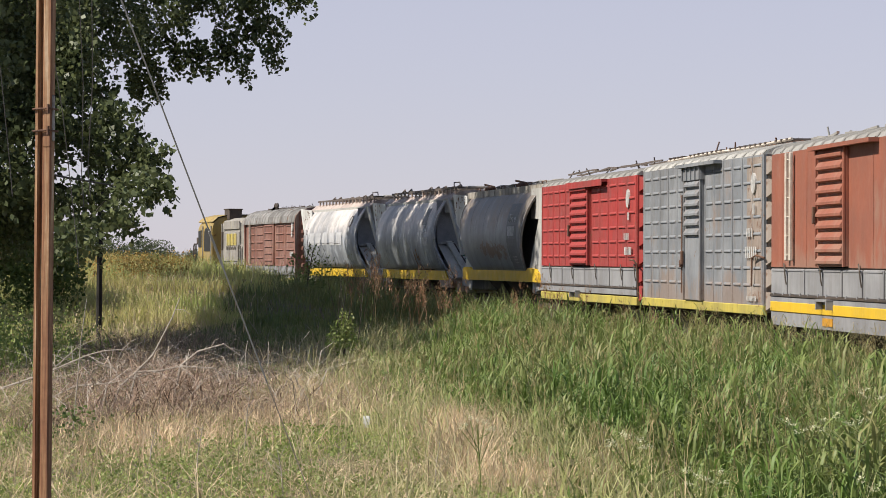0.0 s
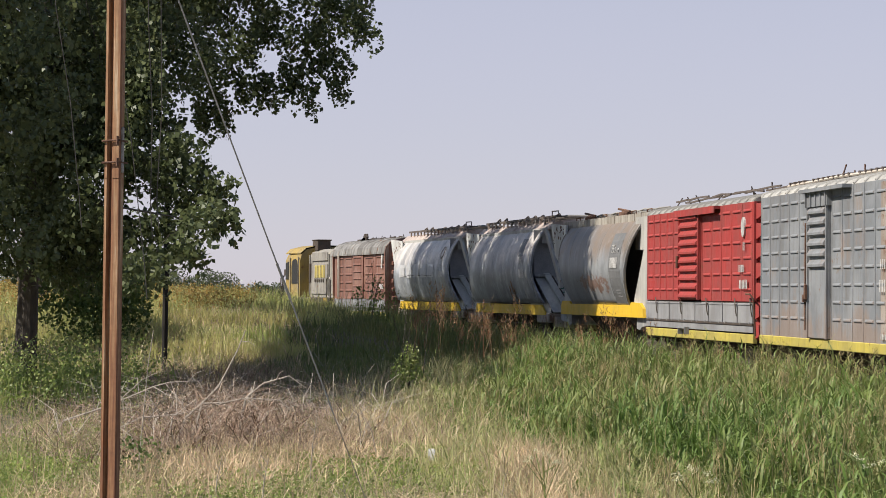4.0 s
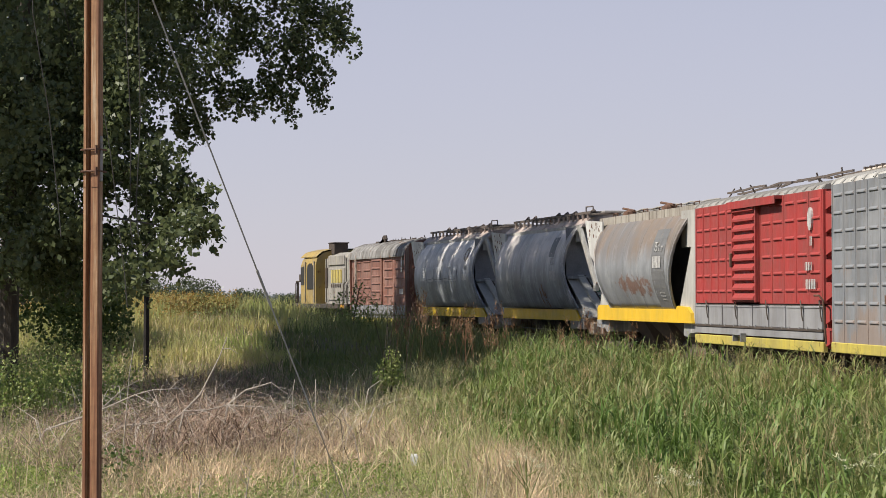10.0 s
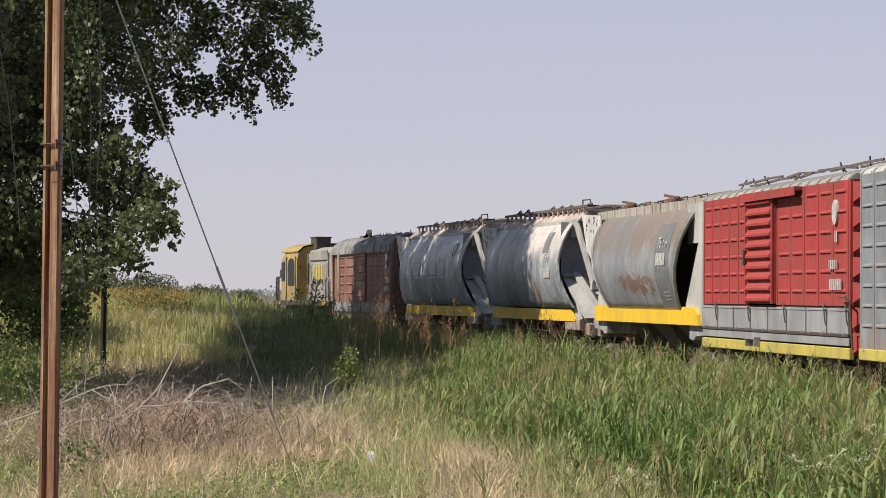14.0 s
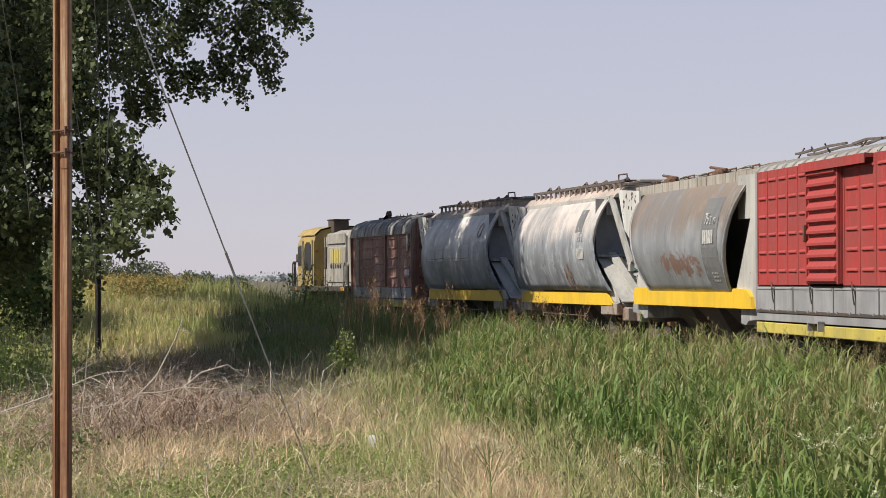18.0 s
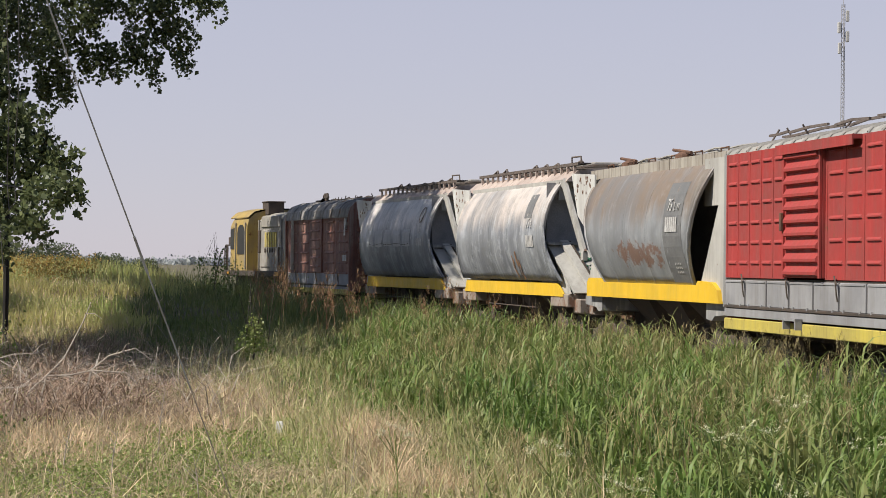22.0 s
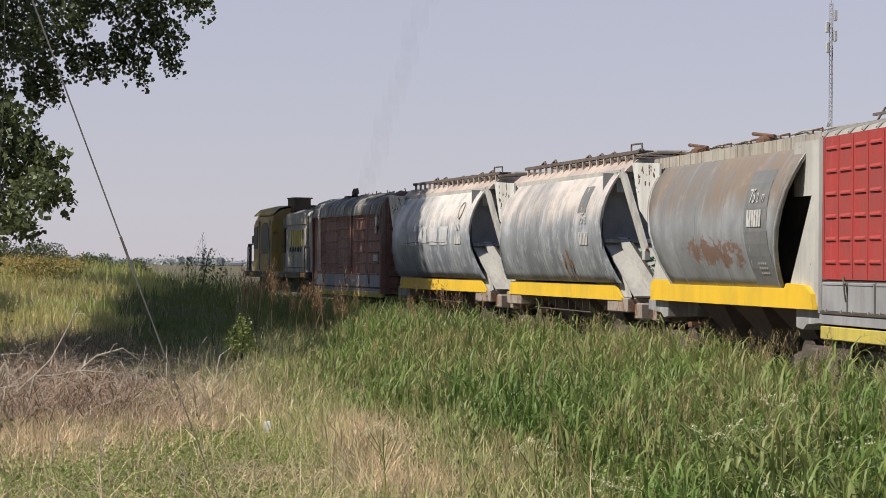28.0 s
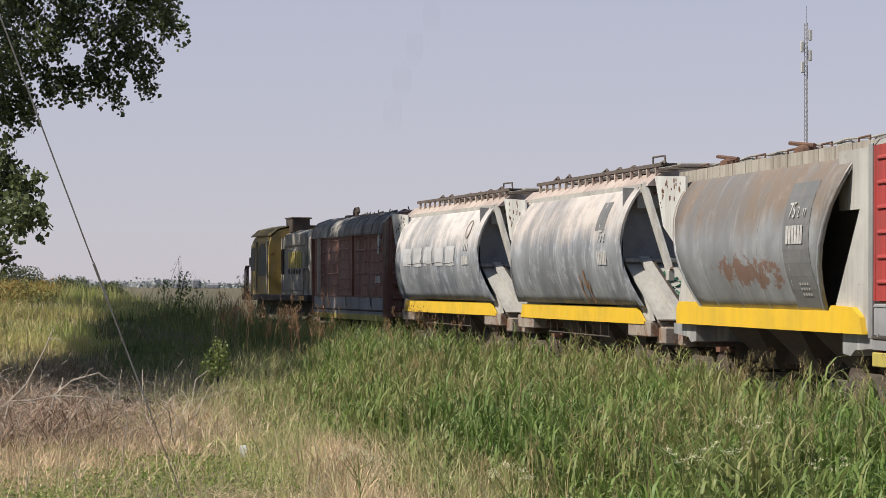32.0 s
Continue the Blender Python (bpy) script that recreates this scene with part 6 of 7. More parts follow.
def tree(name, label, foot, lean, top, lobes, n, leaf, material, gap=0.45, girth=0.22, seed=1, limbs=9, category="tree"):
    z = ground_z(*foot)
    t = thing(name, label, category, at=pose(foot[0], foot[1], z))
    o = np.array([foot[0], foot[1], z])
    r = random.Random(seed)
    k = Kit()
    line = [(0, 0, -0.15), (lean[0] * 0.12, lean[1] * 0.12, top * 0.2), (lean[0] * 0.4, lean[1] * 0.4, top * 0.5), (lean[0] * 0.75, lean[1] * 0.75, top * 0.78), (lean[0], lean[1], top)]
    k.tube(line, girth, 10, girth * 0.25)
    part("trunk", k, M["bark"], t)
    for i in range(limbs):
        k = Kit()
        c, rad = lobes[i % len(lobes)]
        b = Vector(line[1 + i % 3])
        e = Vector([c[j] - o[j] + r.uniform(-0.4, 0.4) * rad[j] for j in range(3)])
        mid = b.lerp(e, 0.5) + Vector((r.uniform(-0.3, 0.3), r.uniform(-0.3, 0.3), r.uniform(0.7, 1.5)))
        k.tube([b, b.lerp(mid, 0.5) + Vector((0, 0, 0.1)), mid, mid.lerp(e, 0.55), e], girth * 0.055, 6, 0.005)
        for _ in range(3):
            f = mid.lerp(e, r.uniform(0.3, 0.95))
            g = f + Vector([r.uniform(-0.6, 0.6) * rad[j] for j in range(3)])
            k.tube([f, f.lerp(g, 0.5) + Vector((0, 0, 0.06)), g], girth * 0.035, 4, 0.004)
        part("limb", k, M["bark"], t)
    p = crown_points(lobes, n, gap, seed) - o
    v, q = leaves(p, np.random.default_rng(seed).uniform(leaf * 0.6, leaf * 1.25, len(p)), 0.5)
    part("crown", quick("crown", v, q, material), None, t)
    return t


def trees():
    hang = [(-2.92, 5.05, 0.34, 0.42), (-2.36, 5.35, 0.30, 0.36), (-2.0, 5.95, 0.30, 0.40), (-3.5, 4.95, 0.34, 0.36), (-4.15, 4.6, 0.34, 0.42), (-3.75, 5.55, 0.42, 0.36), (-2.76, 5.65, 0.40, 0.36), (-3.25, 5.95, 0.45, 0.36), (-4.35, 5.2, 0.42, 0.42), (-4.15, 6.1, 0.5, 0.42), (-2.45, 6.25, 0.45, 0.40),
            (-4.0, 3.42, 0.30, 0.30), (-4.28, 3.0, 0.36, 0.34), (-4.6, 3.5, 0.42, 0.42), (-3.95, 2.98, 0.22, 0.24), (-4.7, 4.05, 0.36, 0.4), (-4.75, 2.55, 0.40, 0.32), (-5.2, 2.2, 0.5, 0.3)]
    # boughs that stand out from the crown on the sunny side and towards the road
    r = random.Random(15)
    boughs = []
    for i in range(34):
        a, u = r.uniform(-3.0, -0.35), r.uniform(-0.85, 1.0)
        c = math.sqrt(max(0.0, 1 - u * u))
        e = r.uniform(0.62, 1.0)
        boughs.append(((-8.3 + 3.2 * math.cos(a) * c, 40.4 + 3.3 * math.sin(a) * c, 5.6 + 3.7 * u), (e, e, 0.8 * e)))
    hung = [((x * g, (37.2 + 0.3 * math.sin(i * 2.1)) * g, 2 + (z - 2) * g), (a * g, 0.55, b * g)) for i, (x, z, a, b) in enumerate((u - 0.08, w + 0.05, e, f) for u, w, e, f in hang) for g in (1.28 if z > 4.5 else 0.86 if z < 3.45 else 1.0,)]
    # loose hanging sprays that break the outline
    sprays = []
    for c, rad in hung + boughs:
        for _ in range(5):
            a = r.uniform(0, 6.28)
            e = r.uniform(0.6, 1.05)
            w = r.uniform(0.11, 0.19) * (1.2 if c[1] > 44 else 1.0)
            sprays.append(((c[0] + rad[0] * e * math.cos(a), c[1] + r.uniform(-0.5, 0.5), c[2] + rad[2] * e * math.sin(a) - 0.12), (w, w, w * r.uniform(1.2, 2.2))))
    front = [((-6.4, 33.0, 5.2), (0.7, 0.6, 0.5)), ((-5.7, 33.2, 4.6), (0.5, 0.5, 0.4)), ((-6.2, 33.5, 4.0), (0.55, 0.5, 0.45)), ((-6.9, 33.0, 4.4), (0.6, 0.6, 0.5)), ((-6.6, 33.4, 6.0), (0.6, 0.6, 0.5)), ((-6.0, 33.6, 5.7), (0.5, 0.5, 0.45)), ((-7.0, 33.6, 3.3), (0.7, 0.6, 0.5)), ((-6.3, 33.8, 2.7), (0.5, 0.5, 0.35))]
    core = [((-8.4, 41.0, 5.6), (2.6, 2.0, 3.2)), ((-5.9, 48.6, 9.2), (3.4, 2.6, 1.9)), ((-5.75, 37.8, 5.0), (0.75, 1.1, 1.5)), ((-5.6, 37.6, 3.3), (1.0, 1.2, 1.1)), ((-7.2, 38.8, 2.9), (1.5, 1.2, 0.8))]
    poplar = tree("poplar_tree", "dark green poplar with low hanging branches beside the post", (-7.7, 40.5), (0.6, -0.8), 8.5, boughs + hung * 2 + sprays * 2 + front + core, 135000, 0.096, M["leaf"], 0.52, 0.20, 3, 30)
    # two long branches that carry the hanging sprays
    z0 = ground_z(-7.7, 40.5)
    for way, low in (((-7.5, 41.0, 6.0), (-6.6, 44.5, 8.2), (-5.0, 47.2, 8.6), (-3.0, 48.2, 8.3)), 1.28), (((-7.2, 40.0, 3.4), (-6.0, 37.5, 3.3), (-5.0, 34.5, 3.1), (-3.9, 32.3, 2.9)), 0.86):
        base = Matrix.Translation((7.7, -40.5, -z0))
        k = Kit().tube([base @ Vector(q) for q in way], 0.03, 6, 0.008)
        for (c, rad) in hung:
            if (c[2] > 4.6) == (low > 1):
                a = min((Vector(q) for q in way), key=lambda q: (q - Vector(c)).length)
                k.tube([base @ a, base @ (a.lerp(Vector(c), 0.5) + Vector((0, 0, 0.15))), base @ Vector(c)], 0.010, 4, 0.004)
        part("branch", k, M["bark"], poplar)
    tree("tall_tree", "tall leafy tree shading the line", (-13.6, 73.5), (1.8, 0.0), 18.5, [((-10.0, 71.6, 14.6), (3.5, 4.4, 4.2)), ((-12.0, 70.5, 9.3), (2.6, 3.2, 3.0)), ((-9.6, 68.6, 14.2), (2.5, 2.4, 3.4))], 30000, 0.24, M["leaf"], 0.25, 0.35, 7)
    tree("tall_tree", "tall leafy tree shading the line", (-16.0, 84.0), (1.8, 0.0), 18.5, [((-11.4, 76.6, 14.4), (2.2, 1.3, 4.4)), ((-11.5, 77.8, 14.6), (2.2, 1.2, 4.4)), ((-11.7, 79.6, 14.4), (2.2, 1.1, 4.4)), ((-11.6, 78.9, 14.8), (2.2, 1.1, 4.6)), ((-11.8, 80.4, 14.2), (2.0, 1.0, 4.4)), ((-12.1, 82.4, 14.6), (2.2, 1.2, 4.6)), ((-12.4, 84.5, 14.2), (2.0, 0.95, 4.4)), ((-12.6, 86.9, 14.6), (2.2, 1.2, 4.6)), ((-12.9, 89.2, 14.4), (2.2, 1.1, 4.4)), ((-13.2, 91.0, 14.6), (2.2, 1.05, 4.4)), ((-13.6, 92.9, 14.2), (2.0, 0.9, 4.2)), ((-14.6, 83.0, 9.5), (2.4, 3.0, 2.6))], 44000, 0.24, M["leaf"], 0.33, 0.35, 9)
    # tree outside the view, added to lengthen the poplar's shade on the brush
    tree("tall_tree", "unseen leafy tree added to shade the brush heap", (-12.6, 35.0), (0.8, 0.2), 9.5, [((-11.2, 32.6, 8.2), (2.0, 1.5, 1.5)), ((-9.7, 32.6, 8.4), (1.6, 1.9, 1.2))], 14000, 0.2, M["leaf"], 0.05, 0.25, 29)
    tree("tall_tree", "tall leafy tree leaning towards the line", (-14.4, 62.0), (2.4, 0.6), 13.5, [((-10.6, 63.0, 12.6), (1.9, 3.6, 1.9)), ((-11.5, 56.9, 12.5), (1.6, 3.6, 1.7)), ((-10.1, 67.4, 12.8), (1.8, 2.8, 1.8))], 30000, 0.25, M["leaf"], 0.02, 0.3, 31)
    tree("tall_tree", "tall leafy tree shading the clearing", (-14.6, 47.0), (2.2, 0.0), 13.5, [((-13.0, 43.6, 12.2), (1.6, 3.4, 1.5)), ((-12.3, 49.6, 12.4), (1.6, 3.2, 1.5))], 24000, 0.25, M["leaf"], 0.02, 0.3, 51)
    # another tree outside the view, added only to keep sun off the thicket
    tree("tall_tree", "unseen leafy tree added to keep the thicket in shade", (-20.0, 53.0), (1.2, 0.0), 14.0, [((-18.9, 50.5, 12.6), (1.0, 3.6, 1.3)), ((-18.7, 56.0, 12.6), (1.0, 3.4, 1.3))], 16000, 0.26, M["leaf"], 0.02, 0.3, 53)
    tree("thicket", "dark shaded thicket of shrubs behind the poplar", (-8.6, 55.5), (0.1, 0.0), 3.0, [((-8.9, 55.5, 2.0), (0.8, 1.2, 1.3)), ((-8.2, 56.0, 1.6), (0.4, 1.0, 0.9)), ((-9.8, 56.0, 2.4), (0.9, 1.0, 1.5))], 8000, 0.10, M["bushleaf"], 0.15, 0.06, 57, 8, "shrub")
    for y0 in (48.0, 55.5, 63.0):
        tree("tall_tree", "tall leafy tree shading the clearing", (-15.6, y0), (1.5, 0.0), 14.0, [((-13.5, y0 - 3.8, 12.4), (1.2, 3.4, 1.5)), ((-13.5, y0 + 0.7, 12.6), (1.2, 3.2, 1.5))], 20000, 0.26, M["leaf"], 0.02, 0.3, int(y0))
    # young shrub standing before the engine
    tree("shrub", "thin young shrub standing in the weeds by the track", (-3.6, 71.0), (0.2, 0.1), 1.3, [((-3.5, 71, 1.45), (0.55, 0.5, 0.5)), ((-3.45, 71, 2.05), (0.30, 0.4, 0.42)), ((-3.95, 71, 1.9), (0.22, 0.3, 0.3)), ((-3.0, 71, 1.85), (0.25, 0.3, 0.25))], 520, 0.075, M["bushleaf"], 0.3, 0.03, 11, 6, "shrub")
    tree("shrub", "small bright green shrub at the edge of the shade", (-1.35, 38.4), (0.1, 0.1), 0.9, [((-1.38, 38.4, 0.72), (0.26, 0.3, 0.34)), ((-1.32, 38.4, 0.98), (0.16, 0.2, 0.24)), ((-1.15, 38.4, 0.68), (0.18, 0.2, 0.22))], 900, 0.045, M["clover"], 0.2, 0.02, 12, 5, "shrub")
    for i, (x, y, h, w) in enumerate(((-20.6, 150, 3.9, 4.2), (-17.6, 152, 3.3, 3.8), (-24.5, 148, 3.4, 4.0), (-15.0, 160, 2.5, 3.0), (-13.2, 168, 2.2, 2.6), (-28.5, 150, 3.0, 4.0))):
        b = ground_z(x, y)
        tree("bush", "low round bush standing far off in the field", (x, y), (0.1, 0), h * 0.8, [((x, y, b + h * 0.55), (w * 0.5, w * 0.5, h * 0.5)), ((x + w * 0.3, y, b + h * 0.4), (w * 0.35, w * 0.4, h * 0.4))], 12000, 0.12, M["farleaf"], 0.1, 0.06, 20 + i, 5, "bush")


def horizon():
    # line of distant woods round the plain, haze put into the leaf colour
    r = np.random.default_rng(5)
    cs = []
    for k in range(520):
        a = -0.9 + 2.2 * k / 520 + r.uniform(-0.004, 0.004)
        d = r.uniform(1300, 1700)
        h = r.uniform(3, 9) * (0.4 + 0.9 * abs(math.sin(k * 0.13) * math.sin(k * 0.041 + 1)))
        m = 150
        p = r.normal(0, 1, (m, 3)) * np.array([7, 7, h * 0.24]) + np.array([math.sin(a) * d, math.cos(a) * d, h * 0.6 + 0.2])
        cs.append(p)
    c = np.concatenate(cs)
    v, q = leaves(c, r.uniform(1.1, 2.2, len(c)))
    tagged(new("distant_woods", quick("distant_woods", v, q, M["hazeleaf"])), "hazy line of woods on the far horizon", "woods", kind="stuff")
    k = Kit()
    for x, w, h in ((-66, 6, 3.0), (-57, 4, 4.8), (-50, 7, 2.6)):
        k.box(x, x + w, 1280, 1290, 0, h, 0.6)
    # bluish grey concrete: the distance haze is put into its colour
    solo("grain_silo", k, plain("haze_concrete", (0.27, 0.28, 0.32), (0.25, 0.26, 0.30), 0.1, 0.9), "pale grain silos far off on the horizon", "silo")
    # lattice mast
    t = thing("radio_mast", "slender grey lattice radio mast with small dishes", "mast", at=pose(85.5, 420, 0.2))
    k = Kit()
    H, w = 47.0, 0.32
    legs = [(w * math.cos(a), w * math.sin(a)) for a in (0.5, 2.6, 4.7)]
    for x, y in legs:
        k.tube([(x, y, 0), (x, y, H)], 0.06, 5)
    for i in range(60):
        z = i * H / 60
        for j in range(3):
            a, b = legs[j], legs[(j + 1) % 3]
            k.tube([(*a, z), (*b, z + H / 60)], 0.035, 4)
    part("lattice", k, M["mast"], t)
    for z, sx in ((44, 0.7), (42, -0.7), (40.5, 0.7), (38.5, -0.6), (26.0, -0.5), (23.5, 0.6), (21.0, -0.5)):
        d = Kit().box(sx - 0.28, sx + 0.28, -0.3, 0.3, z, z + (1.9 if z > 30 else 0.8), 0.1)
        part("antenna", d, M["white"], t)
    k = Kit().tube([(0, 0, H), (0, 0, H + 3)], 0.05, 5)
    part("spike", k, M["mast"], t)


def post_and_wires():
    # tall post out of two rusty steel sections, held by clamps
    t = thing("steel_post", "tall rusty steel post of two sections held by clamps", "post", at=pose(-1.482, 9.7, 0.33, 0, 0.25, -20))
    rust, n, l, s = nodes_of("post_rust")
    a = tex(n, l, 1.5, 6, (26, 26, 0.9), 0.7)
    b = tex(n, l, 30, 4, offset=(1, 2, 3))
    c = ramp(n, l, a, (0.30, (0.12, 0.048, 0.03)), (0.44, (0.25, 0.11, 0.052)), (0.55, (0.38, 0.21, 0.105)), (0.65, (0.58, 0.44, 0.30)))
    c = mix(n, l, 0.5, c, ramp(n, l, b, (0.3, 0.5), (0.7, 1.0)), "MULTIPLY")
    l.new(c, s.inputs["Base Color"])
    s.inputs["Roughness"].default_value = 0.62
    bumpy(n, l, s, b, 0.3, 0.003)
    ang = [(-0.033, -0.021), (-0.022, -0.022), (-0.019, 0.004), (-0.006, 0.006), (-0.003, -0.016), (0.003, -0.019), (0.029, -0.018), (0.033, -0.012), (0.033, 0.014), (-0.033, 0.014)]
    for z0, z1, nm in ((-0.2, 2.32, "lower_section"), (2.10, 4.05, "upper_section")):
        off = 0.0 if z0 < 0 else 0.001
        k = Kit().loft([[(x + off, y - off * 2, z) for x, y in ang] for z in np.linspace(z0, z1, 8)])
        part(nm, k, rust, t)
    for z in (2.16, 2.245):
        k = Kit()
        k.tube([(-0.04, -0.028, z), (0.036, -0.028, z + 0.003), (0.044, 0.02, z), (-0.04, 0.022, z), (-0.04, -0.028, z)], 0.0042, 6)
        k.tube([(0.030, -0.034, z - 0.015), (0.030, -0.034, z + 0.018)], 0.006, 6)
        part("clamp", k, M["rusty"], t)
    k = Kit().box(0.030, 0.040, -0.012, 0.006, 2.12, 2.30, 0.003)
    part("splice_bar", k, M["steel"], t)
    k = Kit()
    top, foot = Vector((-1.49, 9.75, 3.80)), Vector((-0.31, 11.5, 0.36))
    def along(f):
        return top.lerp(foot, f) - Vector((0, 0, 0.01 * math.sin(math.pi * f)))

    guy = thing("guy_wire", "taut grey guy wire, drawn thin and brown along its lower stretch", "wire", at=pose(*foot))
    lift = Matrix.Translation(-foot)
    k = Kit().tube([lift @ along(f) for f in np.linspace(0, 0.68, 10)], 0.0036, 6)
    part("wire", k, M["wire"], guy)
    for f in (0.50, 0.52):
        part("splice", Kit().tube([lift @ (along(f) + (foot - top).normalized() * d) for d in (-0.05, 0.05)], 0.0062, 6), M["wire"], guy)
    # lower stretch of the wire, made thin and brown to vanish against the brush
    part("wire_lower", Kit().tube([lift @ along(f) for f in np.linspace(0.68, 1.01, 6)], 0.0026, 6), M["drywood"], guy, "lower stretch of the guy wire, thin and brown")
    part("crossarm", Kit().box(-0.42, 0.34, -0.02, 0.02, 3.50, 3.56, 0.005), rust, t)
    for x0, z0, x1, z1 in ((-1.73, 3.12, -1.645, 2.36), (-1.456, 3.05, -1.527, 2.25), (-1.31, 3.05, -1.335, 2.36), (-1.36, 3.05, -1.36, 2.32), (-1.50, 3.05, -1.38, 2.08)):
        k = Kit()
        k.tube([(x0, 9.72, 3.84), (x0, 9.80, z0), ((x0 + x1) / 2 + 0.01, 9.86, (z0 + z1) / 2), (x1, 9.9, z1), (x1 + 0.01, 9.9, z1 - 0.12)], 0.002, 5)
        solo("loose_wire", k, M["darkwire"], "thin dark wire hanging loose by the post", "wire", "loose wires")
    k = Kit().tube([(-6.28, 47, ground_z(-6.28, 47) - 0.2), (-6.27, 47, 1.6), (-6.25, 47, 3.8)], 0.055, 8)
    solo("fence_post", k, M["post"], "thin dark wooden post standing in the grass", "post")


def fallen_branches():
    r = random.Random(6)
    ways = (([(-4.69, 27, 0.56), (-4.31, 27, 0.69), (-4.1, 27, 0.77), (-3.71, 27, 0.94), (-3.53, 27, 0.99), (-3.18, 27, 1.01)], [[(-4.1, 27, 0.77), (-3.85, 27.1, 1.01), (-3.61, 27.1, 1.13)], [(-3.71, 27, 0.94), (-3.53, 26.9, 0.85), (-3.36, 26.9, 0.77)]]),
            ([(-3.17, 25.5, 0.68), (-3.0, 25.5, 0.83), (-2.77, 25.5, 0.84), (-2.55, 25.5, 0.89), (-2.2, 25.5, 0.87), (-2.09, 25.5, 0.77)], [[(-2.55, 25.5, 0.89), (-2.37, 25.4, 0.75)]]),
            ([(-3.06, 26, 0.81), (-2.89, 26, 0.98), (-2.69, 26, 1.37), (-2.61, 26, 1.58)], []),
            ([(-2.58, 25.8, 0.88), (-2.4, 25.8, 1.03), (-2.13, 25.8, 1.11), (-1.96, 25.8, 0.99)], []),
            ([(-4.2, 26.6, 0.42), (-3.8, 26.7, 0.62), (-3.4, 26.6, 0.66), (-2.9, 26.7, 0.78)], []))
    for pts, twigs in ways:
        k = Kit()
        P = [Vector(p) for p in pts]
        foot = P[0] + Vector((-0.10, -0.02, -0.12))
        foot.z = min(foot.z, ground_z(foot.x, foot.y) + 0.02)
        k.tube([foot] + P, 0.014, 6, 0.005)
        for w in twigs:
            k.tube(w, 0.007, 5, 0.003)
        for _ in range(4):
            i = r.randrange(1, len(P))
            b = P[i - 1].lerp(P[i], r.uniform(0.2, 1))
            e = b + Vector((r.uniform(-0.12, 0.28), r.uniform(-0.2, 0.2), r.uniform(-0.12, 0.2)))
            k.tube([b, b.lerp(e, 0.5) + Vector((0, 0, 0.03)), e], 0.005, 5, 0.002)
        solo("fallen_branch", k, M["drywood"], "bare grey dead branch lying on the brush", "branch", "fallen branches")
    # dark nettle beside the post
    c = np.array([-2.95, 20.6, 0.0]) + rng.normal(0, 1, (260, 3)) * np.array([0.10, 0.12, 0.0])
    c[:, 2] = ground_z(-2.95, 20.6) + rng.uniform(0.02, 0.42, 260)
    t = thing("nettle", "dark green nettle growing beside the steel post", "plant", at=pose(-2.95, 20.6, ground_z(-2.95, 20.6)))
    v, q = leaves(c - np.array([-2.95, 20.6, ground_z(-2.95, 20.6)]), rng.uniform(0.02, 0.045, 260))
    part("foliage", quick("foliage", v, q, M["bushleaf"]), None, t)
    k = Kit().tube([(0, 0, -0.05), (0.02, 0, 0.3), (0.08, 0, 1.0), (0.12, 0.02, 1.3)], 0.006, 5, 0.003)
    part("stem", k, M["drywood"], t)


def umbels():
    made = None
    for x, y, h in ((1.06, 12.9, 0.78), (1.42, 12.6, 0.62), (2.05, 13.4, 0.80), (2.5, 14.6, 0.78), (0.32, 15.5, 0.66), (2.9, 16.0, 0.85), (2.35, 12.9, 0.55), (3.05, 14.4, 0.7)):
        z = ground_z(x, y)
        if made is None:
            made = thing("hemlock_plant", "wild hemlock with flat white flower heads in the grass", "plant", "white flowering plants", at=pose(x, y, z))
            r = random.Random(2)
            k = Kit().tube([(0, 0, -0.05), (0.02, 0, 0.4), (0, 0.02, 0.72)], 0.006, 5, 0.003)
            for i in range(7):
                a = i * 0.9
                k.tube([(0.01, 0.01, 0.45 + 0.03 * i), (0.1 * math.cos(a), 0.1 * math.sin(a), 0.68 + 0.03 * (i % 3))], 0.003, 4)
            part("stem", k, M["lush"], made)
            for i in range(7):
                a = i * 0.9
                c = np.array([0.1 * math.cos(a), 0.1 * math.sin(a), 0.70 + 0.03 * (i % 3)]) + rng.normal(0, 1, (30, 3)) * np.array([0.016, 0.016, 0.006])
                v, q = leaves(c, 0.0085)
                tagged(part("flower_head", quick("flower_head", v, q, M["umbel"]), None, made), kind="stuff")
            m0 = h
        else:
            copy_thing(made, pose(x, y, z + h - m0, 0, 0, 40 * x))
    k = Kit()
    k.loft([[(-0.05, -0.02, -0.12), (0.04, -0.03, -0.12), (0.05, 0.03, -0.12), (-0.03, 0.04, -0.12)], [(-0.06, -0.025, 0.02), (0.05, -0.035, 0.0), (0.055, 0.035, 0.01), (-0.035, 0.045, 0.0)], [(-0.045, -0.015, 0.06), (0.03, -0.02, 0.045), (0.04, 0.02, 0.055), (-0.02, 0.03, 0.03)]])
    p = solo("litter", k, M["paper"], "crumpled white scrap of paper in the grass", "litter")
    p.matrix_basis = pose(-0.555, 22.4, 0.55) @ Matrix.Scale(0.6, 4)


tall_grass()
low_grass()
dead_brush()
bank_weeds()
trees()
horizon()
post_and_wires()
fallen_branches()
umbels()


# ---- exhaust of the engine ----
PUFFS = []


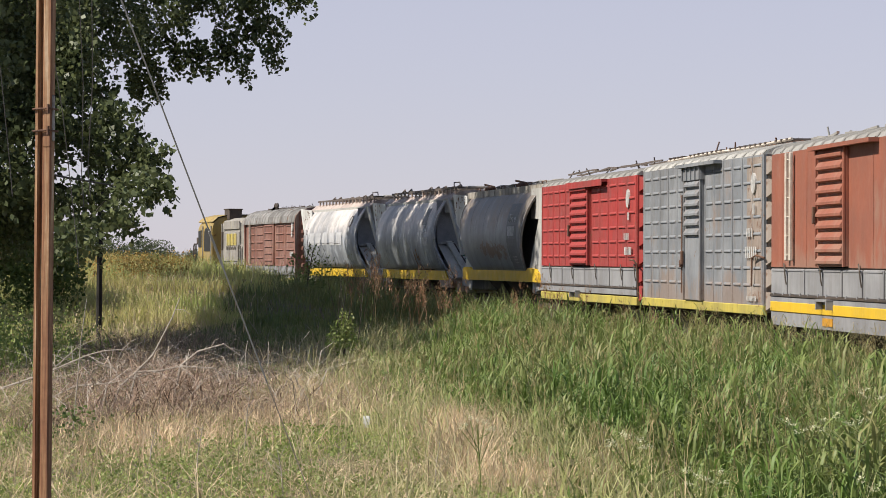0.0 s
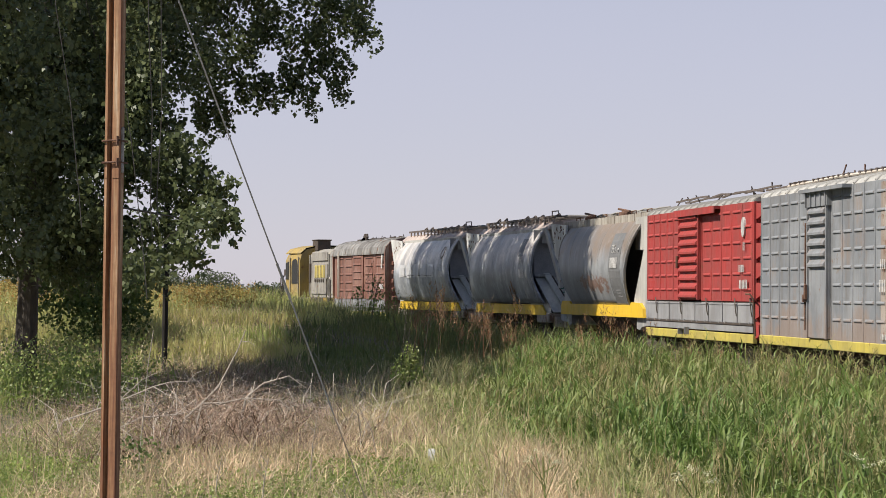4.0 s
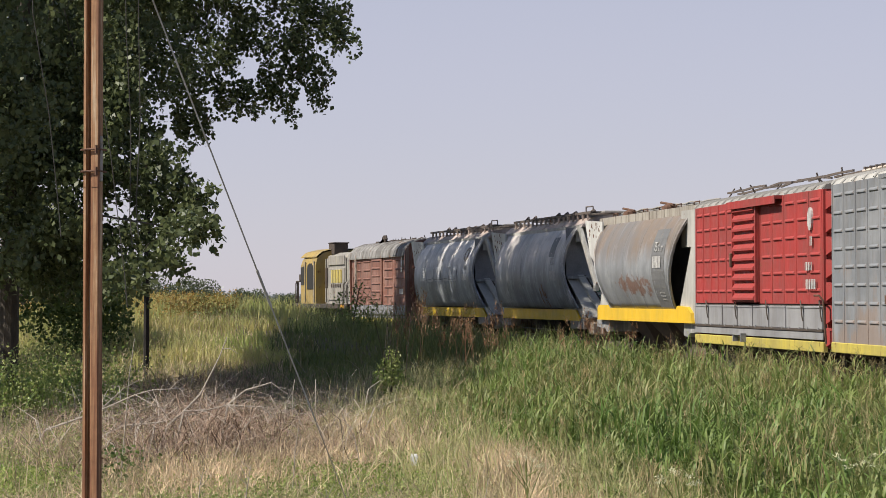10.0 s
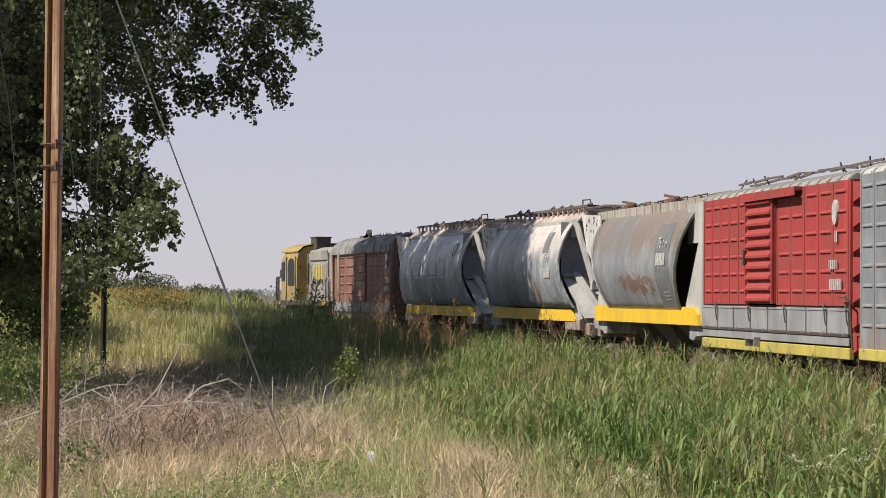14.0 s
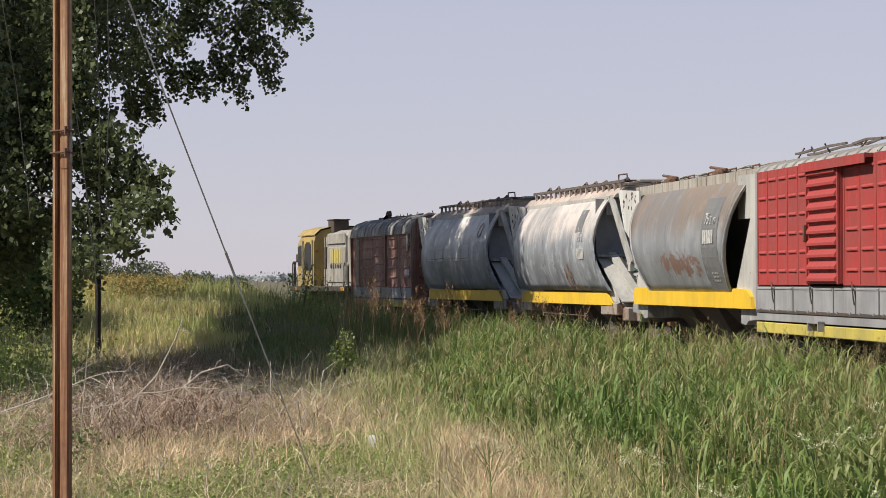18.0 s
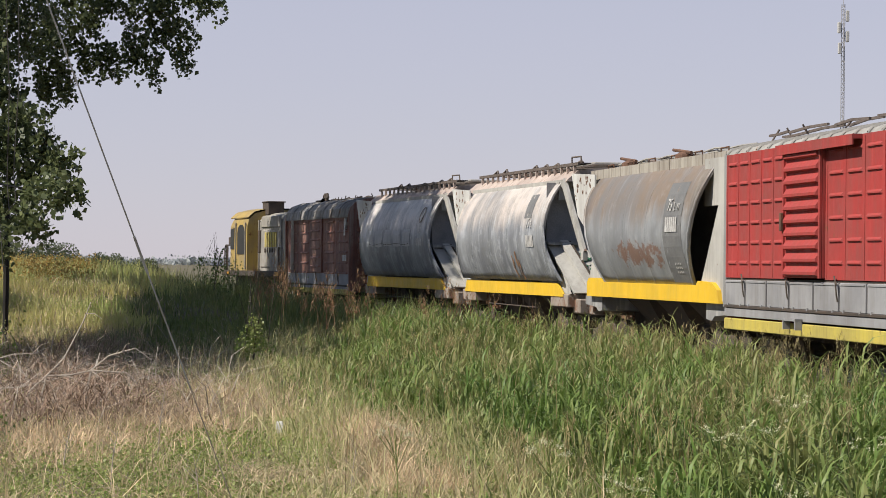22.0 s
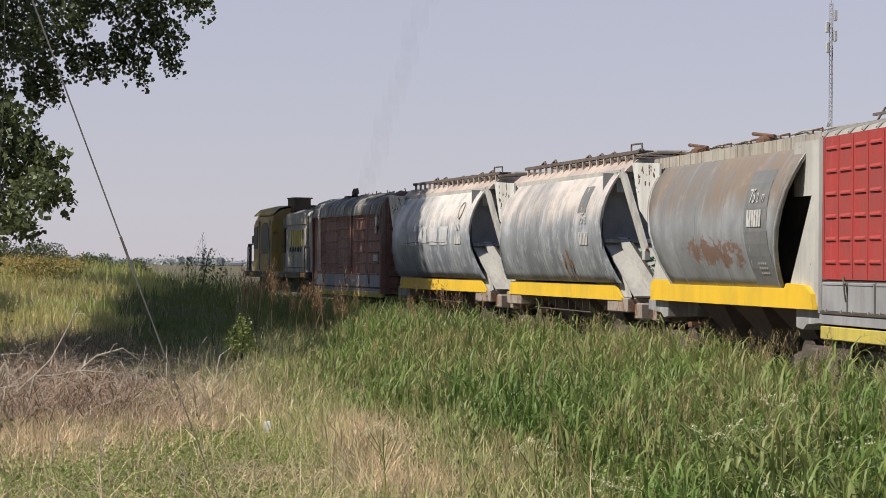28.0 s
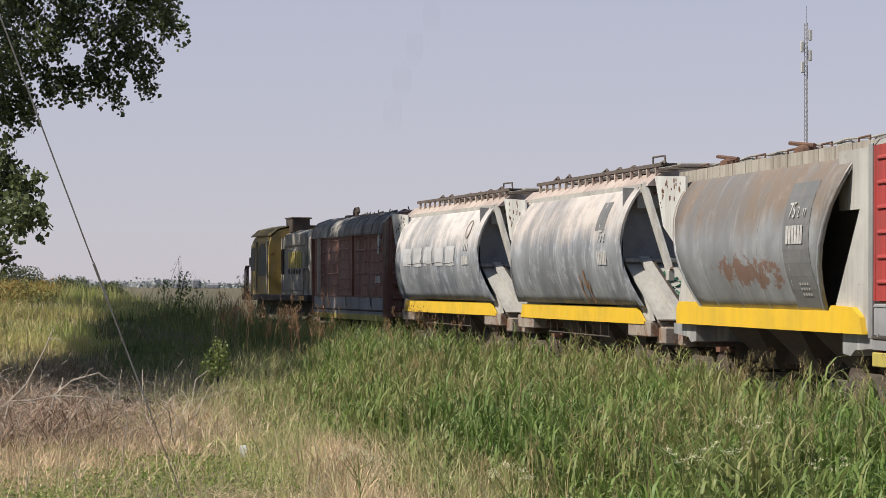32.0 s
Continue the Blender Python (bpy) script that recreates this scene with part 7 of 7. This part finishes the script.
def exhaust():
    m, n, l, s = nodes_of("thin_smoke")
    s.inputs["Base Color"].default_value = (0.16, 0.14, 0.13, 1)
    s.inputs["Roughness"].default_value = 1.0
    clear, both = n.new("ShaderNodeBsdfTransparent"), n.new("ShaderNodeMixShader")
    # thin out towards the upper and lower end of each puff
    at, xyz, sq, fade = n.new("ShaderNodeTexCoord"), n.new("ShaderNodeSeparateXYZ"), n.new("ShaderNodeMath"), n.new("ShaderNodeMapRange")
    l.new(at.outputs["Object"], xyz.inputs[0])
    sq.operation = "MULTIPLY"
    l.new(xyz.outputs["Z"], sq.inputs[0])
    l.new(xyz.outputs["Z"], sq.inputs[1])
    for nm, v in (("From Min", 0.0), ("From Max", 0.42), ("To Min", 0.019), ("To Max", 0.0)):
        fade.inputs[nm].default_value = v
    l.new(sq.outputs[0], fade.inputs["Value"])
    l.new(fade.outputs["Result"], both.inputs[0])
    l.new(clear.outputs[0], both.inputs[1])
    l.new(s.outputs[0], both.inputs[2])
    l.new(both.outputs[0], n["Material Output"].inputs["Surface"])
    t = thing("exhaust_smoke", "thin grey exhaust smoke rising from the roof vents", "smoke")
    r = random.Random(4)
    starts = [24.0, 24.45] + [24.9 + 0.29 * i for i in range(11)] + [28.2 + 0.5 * i for i in range(5)]
    for te in starts:
        a, ph = r.uniform(0.27, 0.33), r.uniform(0, 6)
        rings = [[(a * 1.0 * math.sin(q) * math.cos(w) * (1 + 0.2 * math.sin(3 * w + ph)), a * math.sin(q) * math.sin(w), -a * 2.5 * math.cos(q)) for w in [v * math.pi / 5 for v in range(10)]] for q in [math.pi * (v + 0.5) / 8 for v in range(8)]]
        p = part("puff", Kit().loft(rings), m, t, smooth=True)
        PUFFS.append((p, te, 1.0, r.uniform(-0.12, 0.12), r.uniform(-0.1, 0.1)))


exhaust()


# ---- birds ----
BIRDS = []


def bird(way):
    t = thing("bird", "small dark bird flying across the pale sky", "bird", "birds in flight")
    k = Kit().loft([[(x, r * math.cos(a), r * math.sin(a)) for a in [v * math.pi / 4 for v in range(8)]] for x, r in ((-0.22, 0.012), (-0.10, 0.045), (0.05, 0.055), (0.15, 0.035), (0.20, 0.012))])
    part("body", k, M["feather"], t)
    for sd in (-1, 1):
        k = Kit().loft([[(0.08, sd * 0.03, 0.03), (-0.08, sd * 0.03, 0.03), (-0.08, sd * 0.03, 0.04), (0.08, sd * 0.03, 0.04)][::sd], [(0.05, sd * 0.26, 0.10), (-0.07, sd * 0.26, 0.10), (-0.07, sd * 0.26, 0.107), (0.05, sd * 0.26, 0.107)][::sd], [(-0.06, sd * 0.46, 0.06), (-0.10, sd * 0.46, 0.06), (-0.10, sd * 0.46, 0.064), (-0.06, sd * 0.46, 0.064)][::sd]])
        part("wing", k, M["feather"], t)
    k = Kit().loft([[(-0.20, -0.02, 0), (-0.20, 0.02, 0), (-0.20, 0.02, 0.01), (-0.20, -0.02, 0.01)], [(-0.36, -0.05, 0), (-0.36, 0.05, 0), (-0.36, 0.05, 0.006), (-0.36, -0.05, 0.006)]])
    part("tail", k, M["feather"], t)
    t.scale = (0.62, 0.62, 0.62)
    BIRDS.append((t, way))


bird([(0.0, (190.0, 95.0, 14.0)), (20.0, (12.1, 70.0, 8.0)), (21.0, (0.83, 68.5, 9.25)), (32.0, (-118.0, 55.0, 20.0))])
bird([(0.0, (330.0, 60.0, 22.0)), (31.0, (10.35, 70.0, 8.45)), (31.5, (3.0, 68.0, 7.2)), (32.0, (-7.5, 66.0, 5.9))])


# ---- what moves ----
def motions():
    times = [0.0, 1.0, 2.0, 3.0, 4.0, 5.2, 6.5] + [7.0 + i for i in range(25)] + [32.0]
    times = sorted(set(times))
    for car, s in VEHICLES:
        walk(car, [(t, car_pose(s + rolled(t))) for t in times])
    for b, way in BIRDS:
        rows = []
        for i, (t, p) in enumerate(way):
            q = way[min(i + 1, len(way) - 1)][1] if i + 1 < len(way) else p
            o = way[i - 1][1] if i + 1 == len(way) else p
            rows.append((t, pose(*p, 0, 0, math.degrees(math.atan2(q[1] - o[1], q[0] - o[0])))))
        walk(b, rows)
    turns = [i * 0.4 for i in range(81)]
    for w in ROLLING:
        x = w.matrix_basis.translation.copy()
        walk(w, [(t, pose(x.x, x.y, x.z, 0, math.degrees(rolled(t) / 0.43), 0)) for t in turns])
    # puffs ride in the vent, then rise and drift
    for p, te, fast, dx, dy in PUFFS:
        rows = []
        for t in [0.5 * i for i in range(65)]:
            v = car_pose(-17.1 + rolled(min(t, te))) @ Vector((-2.4, -0.7, 3.6))
            a = max(0.0, t - te)
            rows.append((t, pose(v.x + (0.95 * a + dx * min(a, 2.0)) * fast, v.y + 0.4 * a + dy * a, v.z + 2.3 * a * fast)))
        walk(p, rows)


motions()
